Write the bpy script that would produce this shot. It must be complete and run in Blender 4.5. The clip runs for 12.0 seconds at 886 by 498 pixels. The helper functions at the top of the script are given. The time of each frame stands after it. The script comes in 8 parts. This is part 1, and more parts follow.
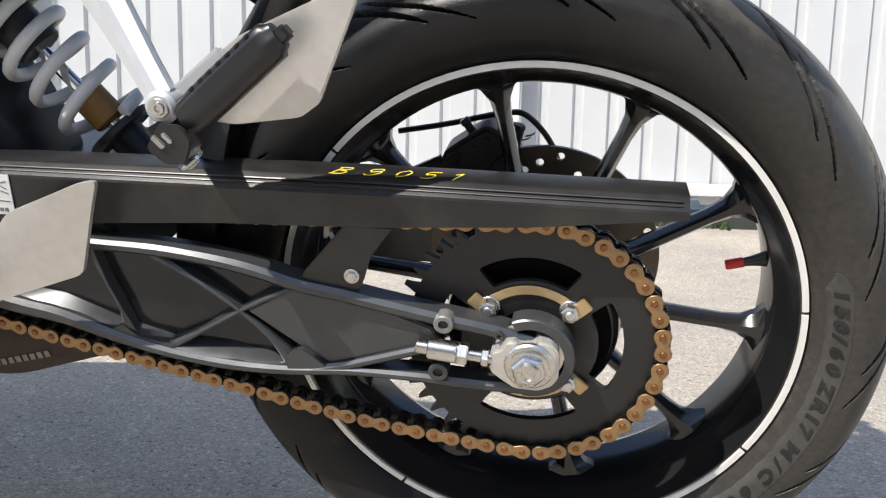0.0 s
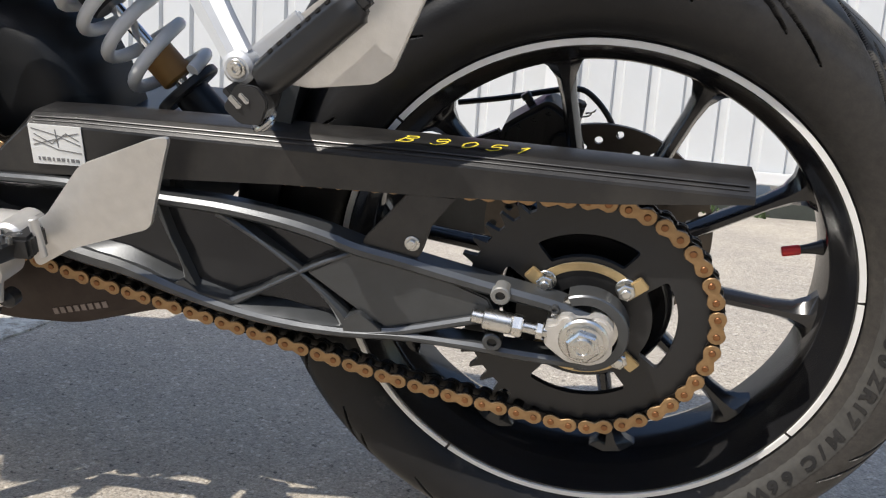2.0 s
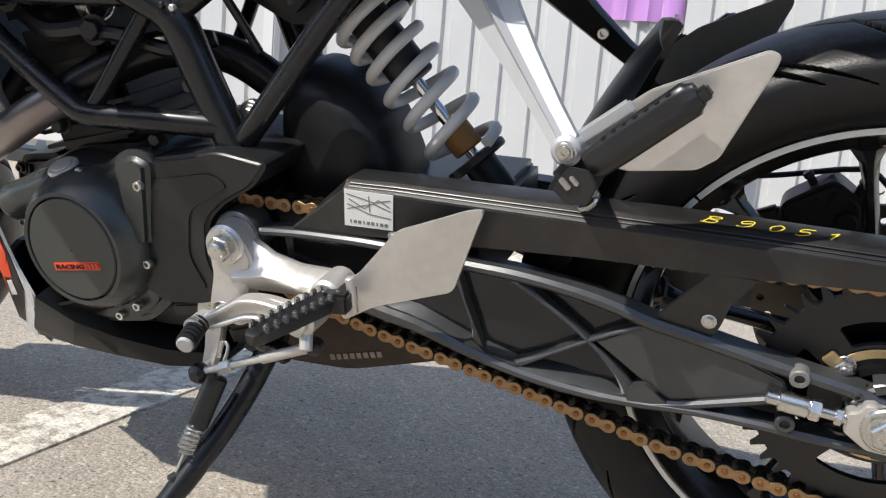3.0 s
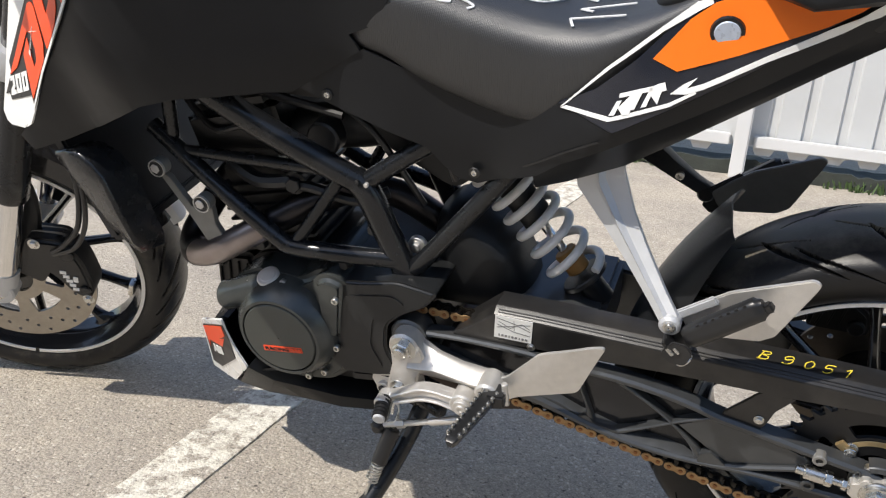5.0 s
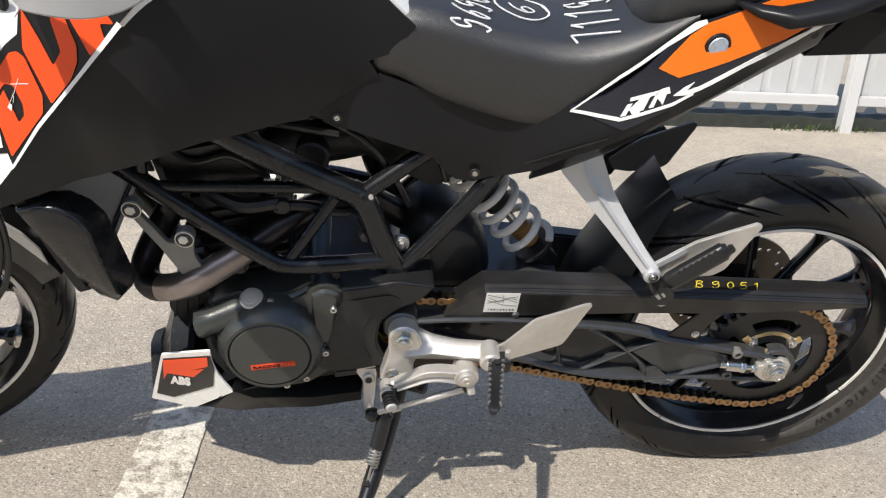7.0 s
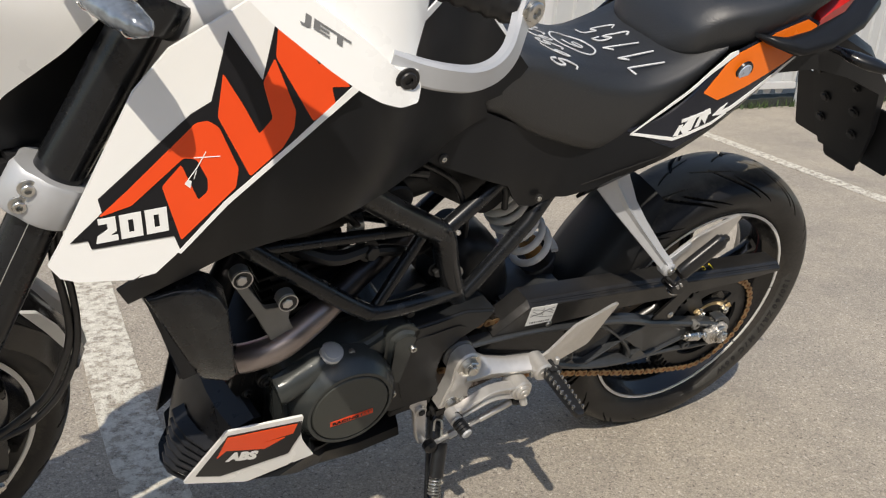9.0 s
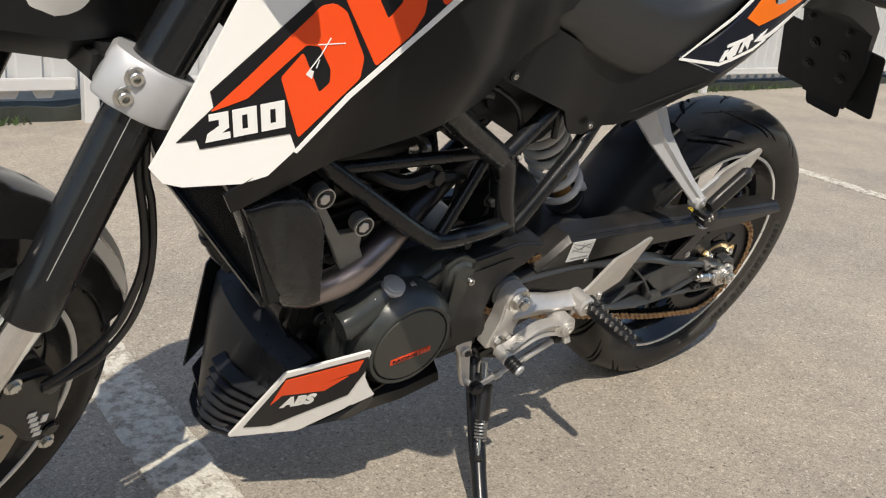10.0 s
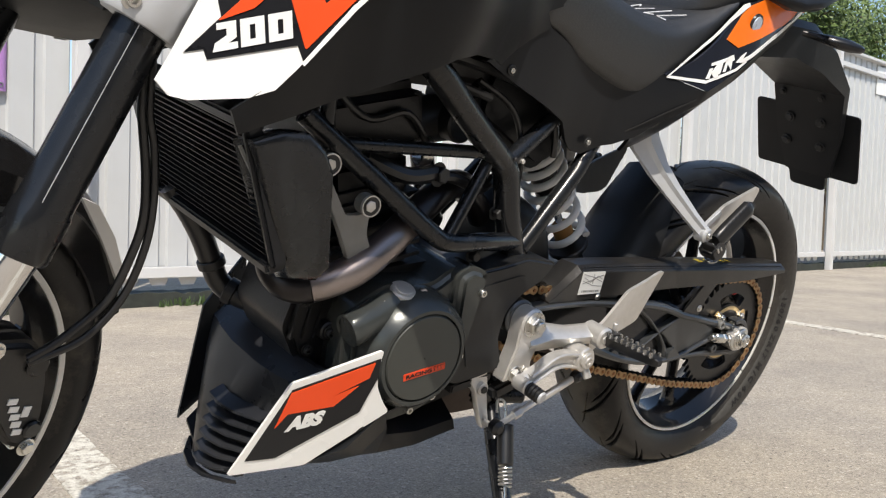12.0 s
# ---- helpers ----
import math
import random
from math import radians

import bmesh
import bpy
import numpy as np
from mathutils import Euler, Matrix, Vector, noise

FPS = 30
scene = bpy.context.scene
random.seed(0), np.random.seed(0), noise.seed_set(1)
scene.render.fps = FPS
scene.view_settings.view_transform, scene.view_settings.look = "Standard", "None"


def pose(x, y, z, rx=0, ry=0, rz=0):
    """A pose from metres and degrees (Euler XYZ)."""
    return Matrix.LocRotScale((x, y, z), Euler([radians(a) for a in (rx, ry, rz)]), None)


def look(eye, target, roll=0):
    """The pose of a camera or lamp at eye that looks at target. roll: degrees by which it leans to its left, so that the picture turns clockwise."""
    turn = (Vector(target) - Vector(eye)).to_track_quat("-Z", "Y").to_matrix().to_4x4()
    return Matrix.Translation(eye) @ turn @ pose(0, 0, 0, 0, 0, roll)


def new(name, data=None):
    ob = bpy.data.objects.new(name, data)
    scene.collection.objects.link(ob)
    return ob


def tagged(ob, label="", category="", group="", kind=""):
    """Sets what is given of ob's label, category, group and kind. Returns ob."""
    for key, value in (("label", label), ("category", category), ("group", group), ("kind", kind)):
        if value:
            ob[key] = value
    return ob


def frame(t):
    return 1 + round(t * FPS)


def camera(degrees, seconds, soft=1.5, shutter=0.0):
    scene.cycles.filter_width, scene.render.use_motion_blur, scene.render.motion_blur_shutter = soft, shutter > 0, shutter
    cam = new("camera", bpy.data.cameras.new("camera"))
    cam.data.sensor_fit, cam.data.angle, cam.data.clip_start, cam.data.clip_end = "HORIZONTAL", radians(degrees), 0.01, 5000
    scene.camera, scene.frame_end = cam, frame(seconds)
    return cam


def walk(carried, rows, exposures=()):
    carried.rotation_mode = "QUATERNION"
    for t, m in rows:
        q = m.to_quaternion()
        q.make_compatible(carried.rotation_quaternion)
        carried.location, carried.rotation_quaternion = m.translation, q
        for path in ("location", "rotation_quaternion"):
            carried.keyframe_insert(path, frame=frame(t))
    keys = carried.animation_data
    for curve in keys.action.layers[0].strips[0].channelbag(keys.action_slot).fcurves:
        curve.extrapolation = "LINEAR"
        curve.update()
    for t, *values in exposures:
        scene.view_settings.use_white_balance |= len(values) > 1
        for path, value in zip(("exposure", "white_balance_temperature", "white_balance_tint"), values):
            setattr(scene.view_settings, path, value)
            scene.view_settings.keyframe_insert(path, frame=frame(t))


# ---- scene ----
cam = camera(54.0, 12.0, soft=1.2)
METRES = 2.586
START = pose(0.0442, -0.8009, 0.4616, -9.208, -1.260, 9.739)
ROWS = [
    (0.0, 0.0, 0.0, 0.0, 0.0, 0.0, 0.0),
    (0.5, 0.0128, -0.0027, -0.0142, -0.47, -0.6, 0.07),
    (1.0, 0.0136, 0.0002, -0.0125, -1.02, -1.5, -0.11),
    (1.5, 0.0067, 0.0025, -0.0085, -0.93, -2.1, -0.99),
    (2.0, -0.0114, -0.0036, -0.0012, 1.61, -1.77, -2.87),
    (2.5, -0.0362, -0.0135, 0.0002, 6.66, -0.9, -4.65),
    (3.0, -0.0613, -0.0209, 0.0062, 10.97, 0.06, -5.56),
    (3.5, -0.0825, -0.0382, 0.021, 15.17, 1.29, -6.16),
    (5.5, -0.1363, -0.1706, 0.1506, 5.8, -11.38, -3.56),
    (6.0, -0.1883, -0.1812, 0.1573, -2.55, -9.67, -0.72),
    (6.5, -0.2493, -0.1741, 0.1602, -8.98, -10.22, 0.34),
    (7.0, -0.3069, -0.1717, 0.1542, -15.25, -12.34, 0.12),
    (9.0, -0.5226, -0.0687, 0.1805, -40.84, -13.13, 2.37),
    (9.5, -0.5596, -0.0298, 0.1678, -45.28, -13.2, 2.49),
    (10.0, -0.5832, 0.0, 0.1426, -48.33, -13.24, 2.41),
    (10.5, -0.5822, 0.0292, 0.1044, -48.84, -9.2, 2.91),
    (11.0, -0.5803, 0.0336, 0.0493, -49.94, -0.47, 4.05),
    (11.5, -0.5824, 0.0246, 0.0283, -50.9, 3.01, 5.82),
    (12.0, -0.593, 0.0184, 0.0261, -49.67, 2.33, 6.0),
]
EXPOSURES = [(0.0, 0.33, 6600, 10), (1.0, 0.2, 6600, 10), (1.5, 0.18, 6600, 10), (2.5, 0.09, 6600, 10), (5.5, -0.02, 6700, 10), (6.5, -0.07, 6750, 10), (7.0, -0.01, 6800, 10), (9.0, -0.47, 7050, 10), (9.5, -0.48, 7100, 10), (10.0, -0.36, 7150, 10), (12.0, -0.1, 6850, 10)]
walk(cam, [(t, START @ pose(METRES * x, METRES * y, METRES * z, 90 + pitch, roll, yaw)) for t, x, y, z, yaw, pitch, roll in ROWS], EXPOSURES)

# ---- light ----
SUN_WAY = Vector((0.132, 0.185, -0.284)).normalized()
elevation = math.asin(-SUN_WAY.z)
world = bpy.data.worlds.new("sky")
scene.world = world
world.use_nodes = True
wn = world.node_tree
sky = wn.nodes.new("ShaderNodeTexSky")
sky.sky_type, sky.sun_disc = "NISHITA", False
sky.sun_elevation, sky.sun_rotation = elevation, math.atan2(-SUN_WAY.x, -SUN_WAY.y)
sky.air_density, sky.dust_density, sky.ozone_density = 1.0, 0.7, 1.2
wn.links.new(sky.outputs[0], wn.nodes["Background"].inputs[0])
wn.nodes["Background"].inputs[1].default_value = 0.20
sun = new("sun", bpy.data.lights.new("sun", "SUN"))
sun.data.energy, sun.data.angle, sun.data.color = 5.0, radians(0.53), (1.0, 0.953, 0.882)
sun.matrix_world = look((0, 0, 6), Vector((0, 0, 6)) + SUN_WAY)

# ---- materials ----
def mat(name, color, rough=0.5, metal=0.0, var=0.12, scale=60.0, bump=0.0, bump_scale=300.0, coat=0.0, dust=0.0, spec=0.5, rvar=0.12):
    """A surface with variation at two scales in colour and gloss, fine relief and a little dust."""
    m = bpy.data.materials.new(name)
    m.use_nodes = True
    nt = m.node_tree
    b = nt.nodes["Principled BSDF"]
    tc = nt.nodes.new("ShaderNodeTexCoord")
    n1 = nt.nodes.new("ShaderNodeTexNoise")
    n1.inputs["Scale"].default_value, n1.inputs["Detail"].default_value = scale, 5
    n2 = nt.nodes.new("ShaderNodeTexNoise")
    n2.inputs["Scale"].default_value, n2.inputs["Detail"].default_value = scale * 0.12, 3
    for n in (n1, n2):
        nt.links.new(tc.outputs["Object"], n.inputs["Vector"])
    mix = nt.nodes.new("ShaderNodeMath")
    mix.operation = "MULTIPLY_ADD"
    nt.links.new(n1.outputs["Fac"], mix.inputs[0])
    mix.inputs[1].default_value = 0.5
    half = nt.nodes.new("ShaderNodeMath")
    half.operation = "MULTIPLY"
    half.inputs[1].default_value = 0.5
    nt.links.new(n2.outputs["Fac"], half.inputs[0])
    nt.links.new(half.outputs[0], mix.inputs[2])
    ramp = nt.nodes.new("ShaderNodeValToRGB")
    ramp.color_ramp.elements[0].position, ramp.color_ramp.elements[1].position = 0.3, 0.7
    ramp.color_ramp.elements[0].color = (*[c * (1 - var) for c in color], 1)
    ramp.color_ramp.elements[1].color = (*[min(1, c * (1 + var)) for c in color], 1)
    nt.links.new(mix.outputs[0], ramp.inputs[0])
    base = ramp.outputs[0]
    if dust:
        n3 = nt.nodes.new("ShaderNodeTexNoise")
        n3.inputs["Scale"].default_value, n3.inputs["Detail"].default_value = 9.0, 8
        n3.inputs["Roughness"].default_value = 0.7
        nt.links.new(tc.outputs["Object"], n3.inputs["Vector"])
        r3 = nt.nodes.new("ShaderNodeMapRange")
        r3.inputs[1].default_value, r3.inputs[2].default_value = 0.45, 0.8
        r3.inputs[3].default_value, r3.inputs[4].default_value = 0.0, dust
        nt.links.new(n3.outputs["Fac"], r3.inputs[0])
        mx = nt.nodes.new("ShaderNodeMixRGB")
        nt.links.new(r3.outputs[0], mx.inputs[0])
        nt.links.new(base, mx.inputs[1])
        mx.inputs[2].default_value = (0.33, 0.29, 0.24, 1)
        base = mx.outputs[0]
    nt.links.new(base, b.inputs["Base Color"])
    rr = nt.nodes.new("ShaderNodeMapRange")
    rr.inputs[1].default_value, rr.inputs[2].default_value = 0.3, 0.7
    rr.inputs[3].default_value, rr.inputs[4].default_value = max(0.03, rough * (1 - rvar)), min(1, rough * (1 + rvar))
    nt.links.new(mix.outputs[0], rr.inputs[0])
    nt.links.new(rr.outputs[0], b.inputs["Roughness"])
    b.inputs["Metallic"].default_value = metal
    b.inputs["Specular IOR Level"].default_value = spec
    b.inputs["Coat Weight"].default_value = coat
    b.inputs["Coat Roughness"].default_value = 0.06
    if bump:
        nb = nt.nodes.new("ShaderNodeTexNoise")
        nb.inputs["Scale"].default_value, nb.inputs["Detail"].default_value = bump_scale, 4
        nt.links.new(tc.outputs["Object"], nb.inputs["Vector"])
        bp = nt.nodes.new("ShaderNodeBump")
        bp.inputs["Strength"].default_value, bp.inputs["Distance"].default_value = 1.0, bump
        nt.links.new(nb.outputs["Fac"], bp.inputs["Height"])
        nt.links.new(bp.outputs[0], b.inputs["Normal"])
    return m


RUBBER = mat("tyre rubber", (0.012, 0.012, 0.0125), 0.55, bump=0.0003, bump_scale=500, dust=0.10, scale=40, var=0.2, spec=0.35)
DUSTED = mat("dusty sidewall rubber", (0.047, 0.045, 0.041), 0.8, bump=0.0002, bump_scale=400, scale=140, var=0.4)
RIM = mat("gloss black paint", (0.011, 0.011, 0.012), 0.16, coat=0.2, scale=30, dust=0.03, rvar=0.3)
STRIPE = mat("silver rim tape", (0.78, 0.77, 0.74), 0.4, metal=0.0, scale=90, var=0.08)
FRAME = mat("satin black frame paint", (0.0094, 0.0103, 0.0120), 0.27, coat=0.2, scale=50, dust=0.008, rvar=0.25, spec=0.35)
PLASTIC = mat("black grained plastic", (0.0106, 0.0115, 0.0130), 0.40, bump=0.00012, bump_scale=900, scale=35, dust=0.006, spec=0.28)
PLASTIC_SAT = mat("satin black plastic", (0.0122, 0.0130, 0.0147), 0.31, bump=0.00004, bump_scale=800, scale=25, dust=0.004, spec=0.22)
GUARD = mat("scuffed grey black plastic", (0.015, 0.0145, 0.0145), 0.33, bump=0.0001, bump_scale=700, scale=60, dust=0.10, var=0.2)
DARK = mat("dull black metal", (0.013, 0.013, 0.0138), 0.45, scale=70, dust=0.03, bump=0.0002, bump_scale=250)
CAST = mat("cast aluminium", (0.64, 0.62, 0.59), 0.38, metal=0.65, bump=0.00025, bump_scale=420, scale=90, var=0.1)
ALU = mat("brushed aluminium", (0.53, 0.54, 0.555), 0.48, metal=0.35, bump=0.00008, bump_scale=700, scale=50, var=0.07)
STEEL = mat("zinc plated steel", (0.62, 0.61, 0.58), 0.28, metal=1.0, scale=150, var=0.15)
CHROME = mat("chromed steel", (0.78, 0.78, 0.78), 0.09, metal=1.0, scale=80, var=0.05)
GOLD = mat("gold chain plate", (0.34, 0.215, 0.108), 0.38, metal=0.75, scale=220, var=0.28, bump=0.0001, bump_scale=600)
PIN = mat("oiled chain pin", (0.23, 0.105, 0.045), 0.4, metal=0.8, scale=250, var=0.3)
GREASE = mat("greasy chain steel", (0.018, 0.015, 0.012), 0.4, metal=0.4, scale=200, var=0.3)
BRASS = mat("passivated lock tab", (0.58, 0.44, 0.24), 0.42, metal=0.8, scale=120, var=0.2)
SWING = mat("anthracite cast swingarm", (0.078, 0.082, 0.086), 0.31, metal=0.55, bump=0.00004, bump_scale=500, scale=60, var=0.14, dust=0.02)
SWINGWEB = mat("swingarm web darkened as a recess", (0.048, 0.050, 0.055), 0.14, metal=0.8, bump=0.0001, bump_scale=300, scale=40, var=0.12, dust=0.02)
ENGINE = mat("graphite engine paint", (0.058, 0.063, 0.061), 0.24, metal=0.35, bump=0.00018, bump_scale=600, scale=70, var=0.12, dust=0.04)
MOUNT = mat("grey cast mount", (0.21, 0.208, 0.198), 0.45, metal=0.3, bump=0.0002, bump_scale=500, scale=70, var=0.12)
COVER = mat("matt grey engine plate", (0.056, 0.059, 0.053), 0.5, metal=0.1, bump=0.00006, bump_scale=700, scale=40, var=0.08, dust=0.03)
ENGINE_DK = mat("dark engine casting", (0.0125, 0.0125, 0.0132), 0.36, metal=0.3, bump=0.0003, bump_scale=350, scale=70, var=0.2, dust=0.015)
WORN = mat("worn black steel", (0.46, 0.46, 0.45), 0.22, metal=0.9, scale=300, var=0.3)
HEADER = mat("heat stained exhaust steel", (0.27, 0.232, 0.222), 0.33, metal=0.85, scale=22, var=0.35)
SOOT_SHADE = mat("sooty exhaust steel darkened for shade", (0.030, 0.027, 0.028), 0.30, metal=0.7, scale=30, var=0.3)
MUFFLER = mat("dark exhaust box", (0.05, 0.037, 0.032), 0.5, metal=0.6, scale=50, var=0.25, dust=0.1)
WHITE = mat("white plastic", (0.86, 0.855, 0.83), 0.28, scale=18, var=0.02, coat=0.3, dust=0.04)
WHITE2 = mat("white decal film", (0.82, 0.82, 0.80), 0.3, scale=40, var=0.02)
ORANGE = mat("orange decal film", (0.86, 0.078, 0.014), 0.36, scale=30, var=0.04, dust=0.01, spec=0.35)
# same orange film, made yellower: strong sunlight put into the colour
ORANGE_LIT = mat("orange film lightened as in full sun", (0.92, 0.185, 0.014), 0.25, scale=30, var=0.04, coat=0.3)
BLACKFILM = mat("black decal film", (0.010, 0.010, 0.012), 0.34, scale=30, rvar=0.3, spec=0.3)
BLUEBLACK = mat("blue black film", (0.012, 0.014, 0.022), 0.2, scale=30, coat=0.3)
SPRING = mat("white spring paint", (0.70, 0.70, 0.69), 0.33, scale=50, var=0.05, dust=0.06)
VINYL = mat("black seat vinyl", (0.0180, 0.0188, 0.0204), 0.43, bump=0.0002, bump_scale=1100, scale=30, var=0.1, dust=0.006, spec=0.85)
CHALK = mat("white chalk", (0.66, 0.67, 0.68), 0.9, scale=420, var=0.5)
CHALK_Y = mat("yellow marker", (0.80, 0.62, 0.05), 0.7, scale=250, var=0.2)
PAPER = mat("printed sticker", (0.68, 0.68, 0.66), 0.45, scale=60, var=0.06)
INK = mat("grey print", (0.16, 0.16, 0.16), 0.5, scale=90)
RED = mat("red plastic", (0.55, 0.02, 0.02), 0.3, scale=80, var=0.2)
REDLINE = mat("orange red emblem paint", (0.75, 0.07, 0.02), 0.35, scale=90)
DISC = mat("brake disc steel", (0.36, 0.33, 0.29), 0.34, metal=0.95, scale=120, var=0.12)
# disc steel again, darkened: the rear disc's shade is put into its colour
DISC_SHADED = mat("brake disc steel darkened as in shade", (0.16, 0.14, 0.12), 0.45, metal=0.9, scale=120, var=0.15)
HOSE = mat("black hose rubber", (0.0115, 0.0117, 0.0127), 0.34, scale=70, dust=0.015)
GLASS = mat("clear lens plastic", (0.30, 0.33, 0.36), 0.06, metal=0.6, scale=120, var=0.45, bump=0.0012, bump_scale=90)
DAMPER = mat("amber bump stop", (0.30, 0.15, 0.035), 0.5, scale=90)
COVERBLK = mat("black engine plastic", (0.0138, 0.0147, 0.0158), 0.33, bump=0.0001, bump_scale=700, scale=60, var=0.12, dust=0.03, spec=0.4)
BADGE = mat("silver blue enamel", (0.56, 0.64, 0.76), 0.28, metal=0.15, scale=160, var=0.12, coat=0.3)
DUCT = mat("satin duct plastic", (0.017, 0.018, 0.021), 0.30, scale=40, dust=0.01, spec=0.35, rvar=0.3)
FIN = mat("radiator fin", (0.0135, 0.0142, 0.0165), 0.38, metal=0.4, scale=100, var=0.2)
PURPLE = mat("purple vinyl banner", (0.47, 0.24, 0.56), 0.4, scale=6, var=0.15)


def tread_mat():
    """Tyre rubber with road dust worn into the crown; its rear is paler, for dust and sky light."""
    m = mat("road tyre rubber", (0.0125, 0.0125, 0.0133), 0.40, bump=0.0002, bump_scale=500, dust=0.012, scale=40, var=0.25, spec=0.26, rvar=0.25)
    nt = m.node_tree
    b = nt.nodes["Principled BSDF"]
    old = b.inputs["Base Color"].links[0].from_socket
    tc = nt.nodes.new("ShaderNodeTexCoord")
    sep = nt.nodes.new("ShaderNodeSeparateXYZ")
    nt.links.new(tc.outputs["Object"], sep.inputs[0])
    ab = nt.nodes.new("ShaderNodeMath")
    ab.operation = "ABSOLUTE"
    nt.links.new(sep.outputs["Y"], ab.inputs[0])
    nz = nt.nodes.new("ShaderNodeTexNoise")
    nz.inputs["Scale"].default_value, nz.inputs["Detail"].default_value, nz.inputs["Roughness"].default_value = 26, 9, 0.7
    nt.links.new(tc.outputs["Object"], nz.inputs["Vector"])
    ad = nt.nodes.new("ShaderNodeMath")
    ad.operation = "MULTIPLY_ADD"
    ad.inputs[1].default_value = 0.075
    nt.links.new(nz.outputs["Fac"], ad.inputs[0])
    nt.links.new(ab.outputs[0], ad.inputs[2])
    mr = nt.nodes.new("ShaderNodeMapRange")
    mr.inputs[1].default_value, mr.inputs[2].default_value = 0.098, 0.050
    mr.inputs[3].default_value, mr.inputs[4].default_value = 0.0, 0.50
    nt.links.new(ad.outputs[0], mr.inputs[0])
    mx = nt.nodes.new("ShaderNodeMixRGB")
    nt.links.new(mr.outputs[0], mx.inputs[0])
    nt.links.new(old, mx.inputs[1])
    mx.inputs[2].default_value = (0.28, 0.25, 0.20, 1)
    # paler towards the rear: some dust, and the sky's light put into the colour
    rear_ = nt.nodes.new("ShaderNodeMapRange")
    rear_.inputs[1].default_value, rear_.inputs[2].default_value = 0.02, 0.26
    rear_.inputs[3].default_value, rear_.inputs[4].default_value = 0.0, 0.24
    nt.links.new(sep.outputs["X"], rear_.inputs[0])
    n5 = nt.nodes.new("ShaderNodeTexNoise")
    n5.inputs["Scale"].default_value, n5.inputs["Detail"].default_value, n5.inputs["Roughness"].default_value = 140, 8, 0.75
    nt.links.new(tc.outputs["Object"], n5.inputs["Vector"])
    rear_pale_ = nt.nodes.new("ShaderNodeMath")
    rear_pale_.operation = "MULTIPLY"
    nt.links.new(rear_.outputs[0], rear_pale_.inputs[0])
    nt.links.new(n5.outputs["Fac"], rear_pale_.inputs[1])
    mx2 = nt.nodes.new("ShaderNodeMixRGB")
    nt.links.new(rear_pale_.outputs[0], mx2.inputs[0])
    nt.links.new(mx.outputs[0], mx2.inputs[1])
    mx2.inputs[2].default_value = (0.30, 0.27, 0.23, 1)
    nt.links.new(mx2.outputs[0], b.inputs["Base Color"])
    return m


def weave(m, scale, depth):
    """Gives a material the crossed ribs of woven vinyl."""
    nt = m.node_tree
    tc = nt.nodes.new("ShaderNodeTexCoord")
    both_ = nt.nodes.new("ShaderNodeMath")
    both_.operation = "MULTIPLY"
    for i, a in enumerate((38, -52)):
        mp = nt.nodes.new("ShaderNodeMapping")
        mp.inputs["Rotation"].default_value = (0, 0, radians(a))
        wv = nt.nodes.new("ShaderNodeTexWave")
        wv.inputs["Scale"].default_value, wv.inputs["Distortion"].default_value = scale, 0.3
        nt.links.new(tc.outputs["Object"], mp.inputs["Vector"])
        nt.links.new(mp.outputs[0], wv.inputs["Vector"])
        nt.links.new(wv.outputs["Fac"], both_.inputs[i])
    bp = nt.nodes.new("ShaderNodeBump")
    bp.inputs["Strength"].default_value, bp.inputs["Distance"].default_value = 0.8, depth
    nt.links.new(both_.outputs[0], bp.inputs["Height"])
    b = nt.nodes["Principled BSDF"]
    old = b.inputs["Normal"].links[0].from_socket
    nt.links.new(old, bp.inputs["Normal"])
    nt.links.new(bp.outputs[0], b.inputs["Normal"])


weave(VINYL, 210.0, 0.00022)
TREAD = tread_mat()
# darker than the tread, so the grooves carry their shade in the colour
GROOVE = mat("rubber darkened in the grooves", (0.006, 0.006, 0.0065), 0.6, scale=60, spec=0.2)


